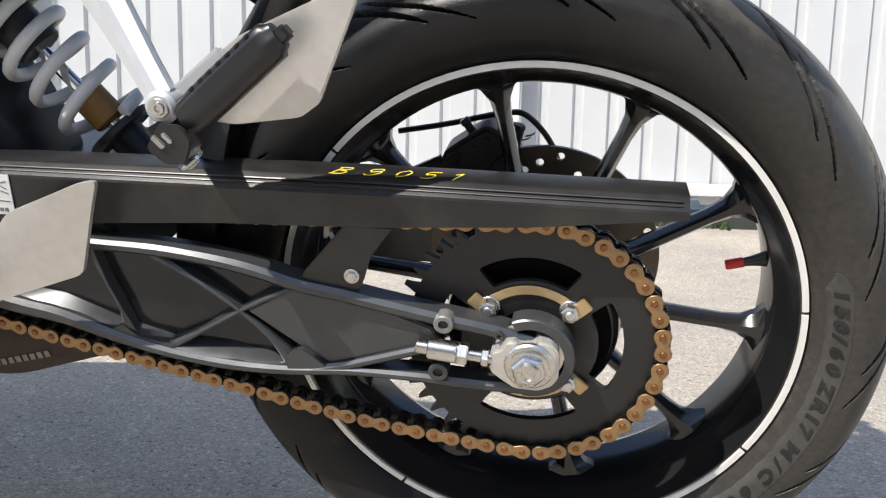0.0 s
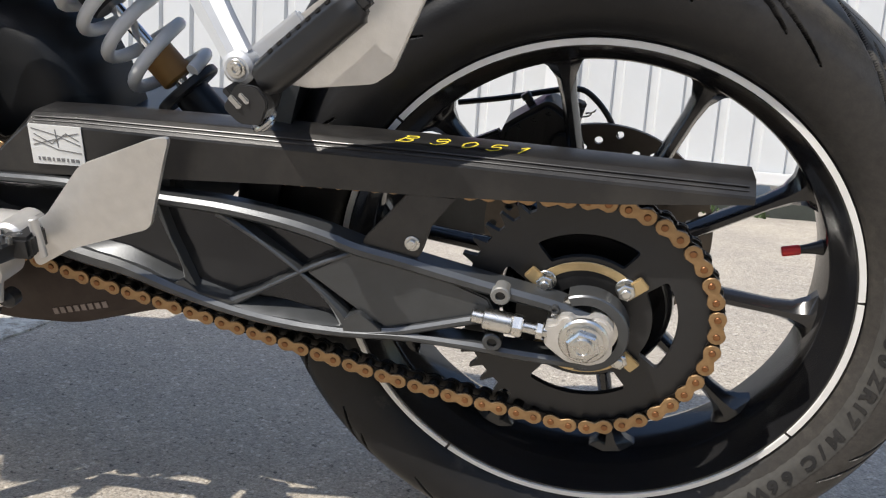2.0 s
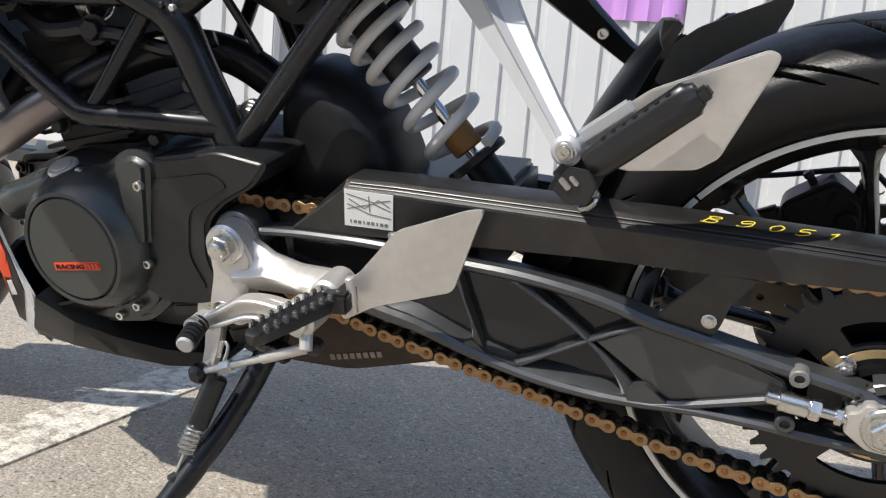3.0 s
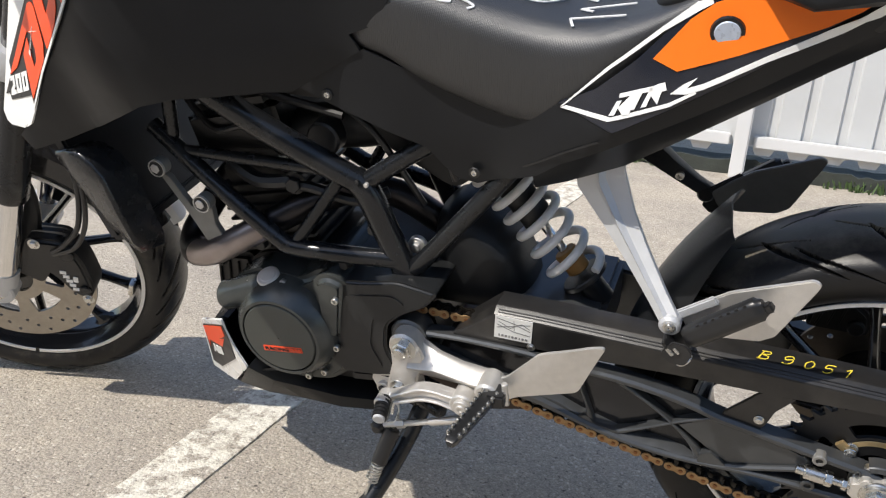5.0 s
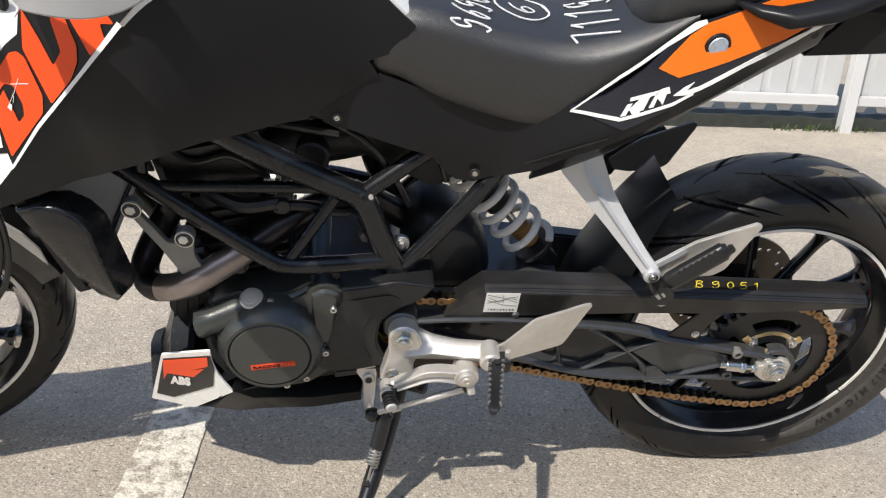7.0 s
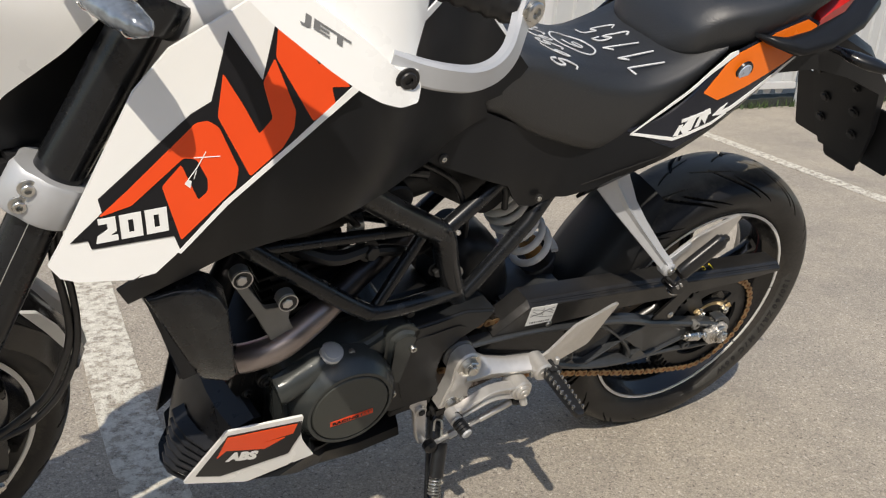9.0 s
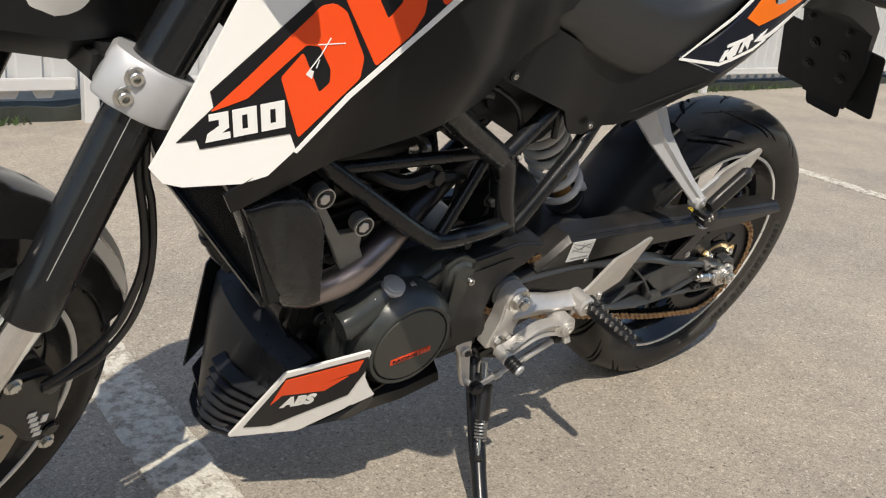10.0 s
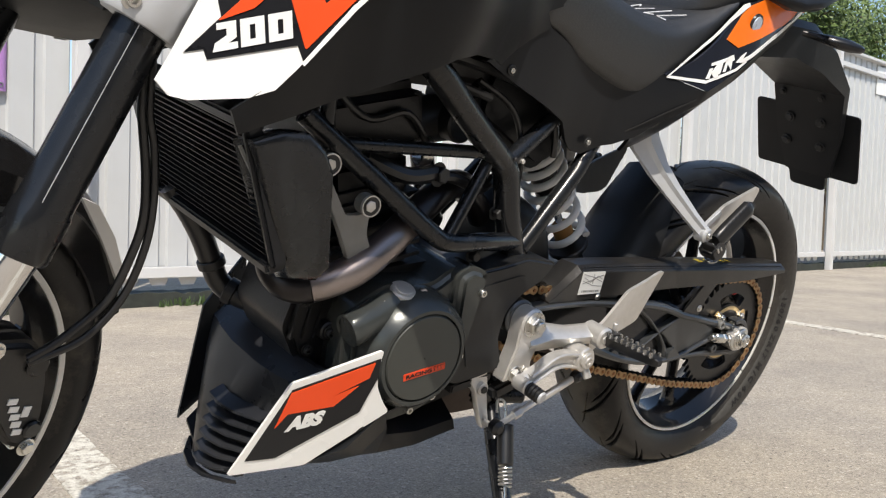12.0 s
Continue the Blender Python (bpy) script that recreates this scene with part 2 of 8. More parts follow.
def ground_mat(name, paint=False):
    """Old asphalt with aggregate, stains and fine cracks; paint lies on it in worn patches."""
    m = bpy.data.materials.new(name)
    m.use_nodes = True
    nt = m.node_tree
    N, L = nt.nodes, nt.links
    b = N["Principled BSDF"]
    tc = N.new("ShaderNodeTexCoord")

    def noise_tex(scale, detail, rough=0.55):
        n = N.new("ShaderNodeTexNoise")
        n.inputs["Scale"].default_value, n.inputs["Detail"].default_value, n.inputs["Roughness"].default_value = scale, detail, rough
        L.new(tc.outputs["Object"], n.inputs["Vector"])
        return n.outputs["Fac"]

    def ramp(src, stops):
        r = N.new("ShaderNodeValToRGB")
        for i, (p, c) in enumerate(stops):
            e = r.color_ramp.elements[i] if i < 2 else r.color_ramp.elements.new(p)
            e.position, e.color = p, (*c, 1)
        L.new(src, r.inputs[0])
        return r.outputs[0]

    def mixc(kind, fac, a, c):
        x = N.new("ShaderNodeMixRGB")
        x.blend_type = kind
        if isinstance(fac, float):
            x.inputs[0].default_value = fac
        else:
            L.new(fac, x.inputs[0])
        L.new(a, x.inputs[1])
        L.new(c, x.inputs[2])
        return x.outputs[0]

    v = N.new("ShaderNodeTexVoronoi")
    v.inputs["Scale"].default_value = 185
    L.new(tc.outputs["Object"], v.inputs["Vector"])
    v2 = N.new("ShaderNodeTexVoronoi")
    v2.inputs["Scale"].default_value = 330
    L.new(tc.outputs["Object"], v2.inputs["Vector"])
    sep = N.new("ShaderNodeSeparateColor")
    L.new(v.outputs["Color"], sep.inputs[0])
    stones = ramp(sep.outputs[0], [(0.0, (0.39, 0.352, 0.298)), (0.80, (0.45, 0.406, 0.342)), (0.95, (0.50, 0.455, 0.388)), (0.99, (0.58, 0.54, 0.47))])
    gap = ramp(v.outputs["Distance"], [(0.0, (1, 1, 1)), (0.45, (0.96, 0.96, 0.96)), (0.85, (0.70, 0.70, 0.71))])
    col = mixc("MULTIPLY", 0.45, stones, gap)
    fine = ramp(noise_tex(330, 4), [(0.3, (0.68, 0.68, 0.68)), (0.7, (1.26, 1.26, 1.26))])
    col = mixc("MULTIPLY", 0.9, col, fine)
    sep2 = N.new("ShaderNodeSeparateColor")
    L.new(v2.outputs["Color"], sep2.inputs[0])
    specks = ramp(sep2.outputs[0], [(0.0, (0.50, 0.50, 0.51)), (0.22, (0.92, 0.92, 0.92)), (0.80, (1.04, 1.04, 1.03)), (1.0, (1.26, 1.25, 1.22))])
    col = mixc("MULTIPLY", 0.55, col, specks)
    pits = ramp(noise_tex(105, 4, 0.62), [(0.32, (0.36, 0.36, 0.37)), (0.41, (1, 1, 1))])
    col = mixc("MULTIPLY", 1.0, col, pits)
    chips = ramp(noise_tex(150, 2, 0.5), [(0.62, (1, 1, 1)), (0.72, (1.30, 1.29, 1.26))])
    col = mixc("MULTIPLY", 1.0, col, chips)
    big = ramp(noise_tex(1.7, 7, 0.65), [(0.32, (0.82, 0.82, 0.84)), (0.68, (1.14, 1.12, 1.09))])
    col = mixc("MULTIPLY", 1.0, col, big)
    mid = ramp(noise_tex(15, 6, 0.62), [(0.32, (0.93, 0.928, 0.925)), (0.68, (1.06, 1.055, 1.05))])
    col = mixc("MULTIPLY", 1.0, col, mid)
    if paint:
        pr = ramp(noise_tex(34, 9, 0.72), [(0.43, (0, 0, 0)), (0.53, (1, 1, 1))])
        pc = ramp(noise_tex(90, 5), [(0.3, (0.58, 0.55, 0.47)), (0.7, (0.76, 0.73, 0.65))])
        col = mixc("MIX", pr, col, pc)
    L.new(col, b.inputs["Base Color"])
    b.inputs["Roughness"].default_value = 0.9
    b.inputs["Specular IOR Level"].default_value = 0.25
    h = N.new("ShaderNodeMath")
    h.operation = "MULTIPLY_ADD"
    L.new(v.outputs["Distance"], h.inputs[0])
    h.inputs[1].default_value = -0.5
    L.new(noise_tex(170, 5, 0.62), h.inputs[2])
    bp = N.new("ShaderNodeBump")
    bp.inputs["Strength"].default_value, bp.inputs["Distance"].default_value = 0.6, 0.005
    L.new(h.outputs[0], bp.inputs["Height"])
    L.new(bp.outputs[0], b.inputs["Normal"])
    return m


ASPHALT = ground_mat("old asphalt")
LINE = ground_mat("worn road paint", True)
FENCE = mat("light grey coated sheet", (0.56, 0.57, 0.57), 0.42, scale=5, var=0.05, dust=0.06, metal=0.1)
FENCE2 = mat("painted fence steel", (0.62, 0.62, 0.615), 0.4, scale=7, var=0.06, dust=0.06)
PLINTH = mat("dark mottled plinth", (0.028, 0.032, 0.026), 0.85, scale=25, var=0.45, bump=0.004, bump_scale=30)
BACKWALL = mat("grey brown render", (0.30, 0.275, 0.24), 0.85, scale=3, var=0.2, bump=0.003, bump_scale=60)
GRASS = mat("weeds", (0.055, 0.095, 0.028), 0.6, scale=20, var=0.35)
BARK = mat("bark", (0.10, 0.075, 0.05), 0.85, scale=30, var=0.3, bump=0.004, bump_scale=40)
LEAF = mat("leaf green", (0.115, 0.165, 0.045), 0.5, scale=6, var=0.35)

# ---- mesh tools ----
def V(*a):
    return Vector(a)


def link_mesh(name, bm, material, smooth=35):
    bmesh.ops.remove_doubles(bm, verts=bm.verts, dist=1e-6)
    bmesh.ops.recalc_face_normals(bm, faces=bm.faces)
    me = bpy.data.meshes.new(name)
    bm.to_mesh(me)
    bm.free()
    me.materials.append(material)
    if smooth:
        me.shade_smooth()
        me.set_sharp_from_angle(angle=radians(smooth))
    return new(name, me)


def part(name, bm, material, parent=None, label="", smooth=35):
    ob = link_mesh(name, bm, material, smooth)
    if parent:
        ob.parent = parent
    if label:
        tagged(ob, label)
    return ob


def shared(name, me, parent, m):
    ob = new(name, me)
    ob.parent = parent
    ob.matrix_local = m
    return ob


def spline(pts, n=8, closed=False):
    """Points along a smooth curve through pts."""
    P = [Vector(p) for p in pts]
    out, k = [], len(P)
    for i in range(k if closed else k - 1):
        if closed:
            a, b, c, d = P[(i - 1) % k], P[i], P[(i + 1) % k], P[(i + 2) % k]
        else:
            a, b, c, d = P[max(i - 1, 0)], P[i], P[i + 1], P[min(i + 2, k - 1)]
        for j in range(n):
            t = j / n
            out.append(0.5 * (2 * b + (c - a) * t + (2 * a - 5 * b + 4 * c - d) * t * t + (3 * b - a - 3 * c + d) * t ** 3))
    if not closed:
        out.append(P[-1].copy())
    return out


def loft(bm, rings, cap=True, loop=False):
    """Joins rings of equally many points; cap closes both ends, loop joins the last ring to the first."""
    vs = [[bm.verts.new(p) for p in r] for r in rings]
    n = len(vs[0])
    for i in range(len(vs) - (0 if loop else 1)):
        a, b = vs[i], vs[(i + 1) % len(vs)]
        for j in range(n):
            bm.faces.new((a[j], a[(j + 1) % n], b[(j + 1) % n], b[j]))
    if cap and not loop:
        bm.faces.new(vs[0])
        bm.faces.new(vs[-1][::-1])
    return vs


def tube(bm, pts, r, seg=12, flat=1.0):
    """A round bar along pts; r is one radius or one for each point."""
    P = [Vector(p) for p in pts]
    rs = r if isinstance(r, (list, tuple)) else [r] * len(P)
    t0 = (P[1] - P[0]).normalized()
    side = t0.orthogonal().normalized()
    rings = []
    for i, p in enumerate(P):
        t = (P[min(i + 1, len(P) - 1)] - P[max(i - 1, 0)]).normalized()
        side = (side - t * side.dot(t)).normalized()
        up = t.cross(side)
        rings.append([p + rs[i] * (math.cos(2 * math.pi * j / seg) * side + flat * math.sin(2 * math.pi * j / seg) * up) for j in range(seg)])
    loft(bm, rings)


def cyl(bm, a, b, r, seg=20, r2=None):
    tube(bm, (a, b), [r, r if r2 is None else r2], seg)


def rod(bm, a, b, r, chamfer=0.002, seg=20):
    """A cylinder with chamfered ends."""
    a, b = Vector(a), Vector(b)
    d = (b - a).normalized() * chamfer
    tube(bm, (a, a + d, b - d, b), [r - chamfer, r, r, r - chamfer], seg)


def hexbolt(bm, a, b, r):
    rod(bm, a, b, r, r * 0.12, 6)


def revolve(bm, prof, centre, seg=96, axis="y"):
    """Turns a closed profile of (radius, along) round the axis through centre."""
    c = Vector(centre)
    rings = []
    for i in range(seg):
        t = 2 * math.pi * i / seg
        co, si = math.cos(t), math.sin(t)
        if axis == "y":
            rings.append([c + Vector((r * co, a, r * si)) for r, a in prof])
        elif axis == "z":
            rings.append([c + Vector((r * co, r * si, a)) for r, a in prof])
    loft(bm, rings, loop=True)


def prism(bm, pts, y0, y1, bevel=0.0, seg=2):
    """A plate with the outline pts (x, z) between y0 and y1, with rounded edges."""
    t = bmesh.new()
    a = [t.verts.new((x, y0, z)) for x, z in pts]
    b = [t.verts.new((x, y1, z)) for x, z in pts]
    f0, f1 = t.faces.new(a), t.faces.new(b[::-1])
    n = len(pts)
    for i in range(n):
        t.faces.new((a[i], b[i], b[(i + 1) % n], a[(i + 1) % n]))
    bmesh.ops.recalc_face_normals(t, faces=t.faces)
    if bevel:
        es = [e for e in t.edges if e in f0.edges or e in f1.edges]
        bmesh.ops.bevel(t, geom=es, offset=bevel, segments=seg, affect="EDGES", clamp_overlap=True)
    add(bm, t)


def add(bm, other, m=None):
    me = bpy.data.meshes.new("t")
    other.to_mesh(me)
    other.free()
    if m is not None:
        me.transform(m)
    bm.from_mesh(me)
    bpy.data.meshes.remove(me)


def box(bm, c, size, m=None, bevel=0.0, seg=2):
    t = bmesh.new()
    bmesh.ops.create_cube(t, size=1, matrix=Matrix.Diagonal((*size, 1)))
    if bevel:
        bmesh.ops.bevel(t, geom=t.edges[:], offset=bevel, segments=seg, affect="EDGES", clamp_overlap=True)
    add(bm, t, Matrix.Translation(c) @ (m if m is not None else Matrix()))


def bar(bm, a, b, w, d, bevel=0.002, roll=(0, 1, 0)):
    """A square bar from a to b, w wide across and d deep along the direction roll."""
    a, b = Vector(a), Vector(b)
    x = (b - a).normalized()
    y = (Vector(roll) - x * x.dot(Vector(roll))).normalized()
    z = x.cross(y)
    m = Matrix((x, y, z)).transposed().to_4x4()
    box(bm, (a + b) / 2, ((b - a).length, d, w), m, bevel)


def sheet(bm, pts, yf, thick=0.003, step=0.02, lift=0.0, bevel=0.0):
    """A panel with the outline pts (x, z), bent to the surface y = yf(x, z), thick towards +y; lift moves it out (towards -y)."""
    t = bmesh.new()
    t.faces.new([t.verts.new((x, 0, z)) for x, z in pts])
    if step:
        xs, zs = [p[0] for p in pts], [p[1] for p in pts]
        for lo, hi, ax in ((min(xs), max(xs), 0), (min(zs), max(zs), 2)):
            k = int((hi - lo) / step)
            for i in range(1, k + 1):
                co, no = [0, 0, 0], [0, 0, 0]
                co[ax], no[ax] = lo + (hi - lo) * i / (k + 1), 1
                bmesh.ops.bisect_plane(t, geom=t.verts[:] + t.edges[:] + t.faces[:], plane_co=co, plane_no=no)
    bmesh.ops.triangulate(t, faces=[f for f in t.faces if len(f.verts) > 4])
    ext = bmesh.ops.extrude_face_region(t, geom=t.faces[:])
    back = {v for v in ext["geom"] if isinstance(v, bmesh.types.BMVert)}
    for v in t.verts:
        y = yf(v.co.x, v.co.z) - lift
        v.co.y = y + (thick if v in back else 0.0)
    bmesh.ops.recalc_face_normals(t, faces=t.faces)
    if bevel:
        es = [e for e in t.edges if len(e.link_faces) == 2 and e.calc_face_angle(0) > 0.9]
        bmesh.ops.bevel(t, geom=es, offset=bevel, segments=2, affect="EDGES", clamp_overlap=True)
    add(bm, t)


def rounded(pts, r, n=4):
    """Rounds the corners of an outline by r, one radius or one for each corner."""
    out, k = [], len(pts)
    for i in range(k):
        p = Vector((*pts[i], 0))
        a, b = Vector((*pts[i - 1], 0)) - p, Vector((*pts[(i + 1) % k], 0)) - p
        q = r[i] if isinstance(r, (list, tuple)) else r
        d = min(q, a.length * 0.45, b.length * 0.45)
        if d < 1e-5:
            out.append((p.x, p.y))
            continue
        s, e = p + a.normalized() * d, p + b.normalized() * d
        for j in range(n + 1):
            t = j / n
            c = s * (1 - t) ** 2 + p * 2 * t * (1 - t) + e * t * t
            out.append((c.x, c.y))
    return out


def strokes(bm, lines, yf, width, lift, m=None, thick=0.0008):
    """Flat pen strokes along polylines of (x, z) on the surface yf."""
    for ln in lines:
        P = [Vector((x, 0, z)) for x, z in ln]
        ring_l, ring_r = [], []
        for i, p in enumerate(P):
            d = (P[min(i + 1, len(P) - 1)] - P[max(i - 1, 0)]).normalized()
            s = Vector((-d.z, 0, d.x)) * width / 2
            for ring, q in ((ring_l, p + s), (ring_r, p - s)):
                ring.append(Vector((q.x, yf(q.x, q.z) - lift, q.z)))
        o = Vector((0, thick, 0))
        loft(bm, [(a, b, b + o, a + o) for a, b in zip(ring_l, ring_r)])


def text_mesh(body, size, shear=0.0, bold=0.0, depth=0.0006):
    """Letters of the built-in font as a bmesh, standing in x and z, facing -y, centred."""
    cu = bpy.data.curves.new("letters", "FONT")
    cu.body, cu.size, cu.shear, cu.offset, cu.extrude = body, size, shear, bold, depth
    cu.align_x, cu.align_y, cu.resolution_u = "CENTER", "CENTER", 3
    ob = bpy.data.objects.new("letters", cu)
    scene.collection.objects.link(ob)
    me = bpy.data.meshes.new_from_object(ob.evaluated_get(bpy.context.evaluated_depsgraph_get()))
    bpy.data.objects.remove(ob)
    bpy.data.curves.remove(cu)
    me.transform(pose(0, 0, 0, 90, 0, 0))
    bm = bmesh.new()
    bm.from_mesh(me)
    bpy.data.meshes.remove(me)
    return bm


def fit_text(bm, letters, origin, right, up, yf, lift):
    """Stretches letters to the slanted box at origin (x, z) with the sides right and up, on the surface yf."""
    xs, zs = [v.co.x for v in letters.verts], [v.co.z for v in letters.verts]
    for v in letters.verts:
        a, b = (v.co.x - min(xs)) / (max(xs) - min(xs)), (v.co.z - min(zs)) / (max(zs) - min(zs))
        v.co = Vector((a, v.co.y, b))
    for v in letters.verts:
        X, Z = origin[0] + v.co.x * right[0] + v.co.z * up[0], origin[1] + v.co.x * right[1] + v.co.z * up[1]
        v.co = Vector((X, yf(X, Z) - lift + v.co.y, Z))
    add(bm, letters)


# ---- ground, lines and fence ----
def fence_y(x):
    return 2.86 + 0.047 * x


bm = bmesh.new()
for a, b in ((-400, 400),):
    vs = [bm.verts.new(p) for p in ((a, a, 0), (b, a, 0), (b, b, 0), (a, b, 0))]
    bm.faces.new(vs)
tagged(part("ground", bm, ASPHALT, smooth=0), "old sunlit grey asphalt of a parking lot", "ground", kind="structure")


def painted_line(points, width, label):
    bm = bmesh.new()
    n = 40
    P = spline([V(*p, 0) for p in points], n)
    rings = []
    for i, p in enumerate(P):
        d = (P[min(i + 1, len(P) - 1)] - P[max(i - 1, 0)]).normalized()
        s = Vector((-d.y, d.x, 0)) * (width / 2 + 0.004 * noise.noise(p * 9))
        rings.append((p + s + V(0, 0, 0.0035), p - s + V(0, 0, 0.0035), p - s - V(0, 0, 0.01), p + s - V(0, 0, 0.01)))
    loft(bm, rings)
    return tagged(part("parking_line", bm, LINE, smooth=0), label, "road marking", "parking bay lines", "structure")


painted_line([(-1.03, -2.2), (-0.99, 0.1), (-0.915, 1.2), (-0.80, 2.75)], 0.108, "worn white painted parking line on the asphalt")
painted_line([(2.1, -0.6), (2.42, 0.95), (2.78, 2.7)], 0.09, "faded white painted parking line on the asphalt")


def corrugated(x0, x1):
    """A profiled steel sheet: broad flats and narrow ribs."""
    bm = bmesh.new()
    pitch, xs = 0.142, []
    x = x0
    while x < x1:
        for dx, dy in ((0.0, 0.0), (0.088, 0.0), (0.096, 0.016), (0.128, 0.016), (0.136, 0.0)):
            if x + dx <= x1:
                xs.append((x + dx, dy))
        x += pitch
    rings = []
    for px, dy in xs:
        y = fence_y(px) + dy
        rings.append((V(px, y, 0.128), V(px, y, 2.21), V(px, y + 0.0012, 2.21), V(px, y + 0.0012, 0.128)))
    loft(bm, rings)
    return bm


posts = [-6.6, -4.5, -2.39, -0.28, 1.84, 4.4, 7.1, 9.6, 12.1, 14.6]
for i, (a, b) in enumerate(zip(posts, posts[1:])):
    fence = tagged(new("fence_panel"), "light grey corrugated metal fence panel beside the lot", "fence", "fence panels", "structure")
    part("metal_sheet", corrugated(a + 0.004, b - 0.004), FENCE, fence, smooth=20)
    for nm, z, h in (("bottom_rail", 0.155, 0.05), ("top_rail", 2.08, 0.05)):
        bm = bmesh.new()
        A, B = V(a + 0.05, fence_y(a) - 0.024, z), V(b - 0.05, fence_y(b) - 0.024, z)
        bar(bm, A, B, h, 0.04, 0.004, (0, 1, 0))
        part(nm, bm, FENCE2, fence)
    bm = bmesh.new()
    A, B = V(a, fence_y(a) - 0.005, 2.22), V(b, fence_y(b) - 0.005, 2.22)
    bar(bm, A, B, 0.03, 0.11, 0.004, (0, 1, 0))
    part("cap_strip", bm, FENCE2, fence)
    bm = bmesh.new()
    n = 60
    rings = []
    for j in range(n + 1):
        x = a + (b - a) * j / n
        w = 0.02 * noise.noise(V(x * 6, i, 0)) + 0.012 * noise.noise(V(x * 31, i, 3))
        y = fence_y(x)
        rings.append((V(x, y - 0.03 + w, -0.01), V(x, y - 0.02 + w * 0.5, 0.062 + w), V(x, y + 0.14, 0.058 + w * 0.5), V(x, y + 0.14, -0.01)))
    loft(bm, rings)
    part("plinth", bm, PLINTH, fence, "dark plinth with weeds", smooth=50)
    x = a + 0.05
    while x < b - 0.12:
        bm = bmesh.new()
        y = fence_y(x) - 0.004
        rings = []
        for px, z0 in ((x, 0.118), (x + 0.014, 0.094), (x + 0.074, 0.094), (x + 0.088, 0.118)):
            rings.append((V(px, y, z0), V(px, y, 0.132), V(px, y + 0.002, 0.132), V(px, y + 0.002, z0)))
        loft(bm, rings)
        part("sheet_end", bm, FENCE2, fence)
        x += 0.142
for x in posts[:-1]:
    bm = bmesh.new()
    box(bm, (x, fence_y(x) - 0.062, 1.1), (0.062, 0.062, 2.24), bevel=0.006)
    tagged(part("fence_post", bm, FENCE2), "square light grey painted steel fence post", "fence post", "fence posts", "structure")

bm = bmesh.new()
rng = random.Random(4)
for i in range(2600):
    x = rng.uniform(-3.5, 9.0)
    dens = noise.noise(V(x * 1.3, 0.5, 0))
    if dens < 0.02:
        continue
    y = fence_y(x) + rng.uniform(-0.075, 0.0)
    h = rng.uniform(0.015, 0.06) * (0.6 + dens)
    d = V(rng.uniform(-0.02, 0.02), rng.uniform(-0.03, 0.01), h)
    s = V(rng.uniform(0.002, 0.006), rng.uniform(-0.003, 0.003), 0)
    p = V(x, y, 0)
    bm.faces.new([bm.verts.new(q) for q in (p - s, p + s, p + d * 0.7 + s * 0.7, p + d, p + d * 0.7 - s * 0.7)])
tagged(part("weeds", bm, GRASS, smooth=0), "low green weeds along the fence foot", "weeds", kind="stuff")

bm = bmesh.new()
rings = []
for i in range(25):
    x = -0.975 + 0.42 * i / 24
    w = 0.006 * math.sin(i * 1.1) + 0.004 * math.sin(i * 2.7)
    y = fence_y(x) - 0.012
    rings.append([V(x, y + w * k, z) for k, z in ((1.6, 0.90), (1.0, 1.2), (0.5, 1.55), (0.2, 1.85))] + [V(x, y + w * k + 0.0015, z) for k, z in ((0.2, 1.85), (0.5, 1.55), (1.0, 1.2), (1.6, 0.90))])
loft(bm, rings)
banner = tagged(part("banner", bm, PURPLE, smooth=60), "purple vinyl banner with eyelets hung on the fence", "banner")
for x in (-0.95, -0.58):
    for z in (0.925, 1.82):
        bm = bmesh.new()
        revolve(bm, [(0.005, -0.002), (0.010, -0.002), (0.010, 0.002), (0.005, 0.002)], (x, fence_y(x) - 0.018, z), 16)
        part("eyelet", bm, STEEL, banner)

bm = bmesh.new()
box(bm, (8.35, fence_y(8.35) - 0.012, 2.03), (0.30, 0.006, 0.30), bevel=0.002)
sign = tagged(part("notice_sign", bm, WHITE2), "small white notice plate screwed to the fence", "sign")
for i, w in enumerate((0.05, 0.03, 0.07)):
    bm = bmesh.new()
    box(bm, (8.27 + 0.075 * i, fence_y(8.35) - 0.017, 2.06), (w, 0.003, 0.03))
    part("print_bar", bm, INK, sign)


# plain unseen wall, added behind the viewer to darken reflections and fill light
bm = bmesh.new()
box(bm, (0, -8.2, 2.2), (30, 0.3, 4.4))
tagged(part("unseen_wall", bm, BACKWALL, smooth=0), "unseen grey brown wall added to darken reflections", "wall", kind="structure")


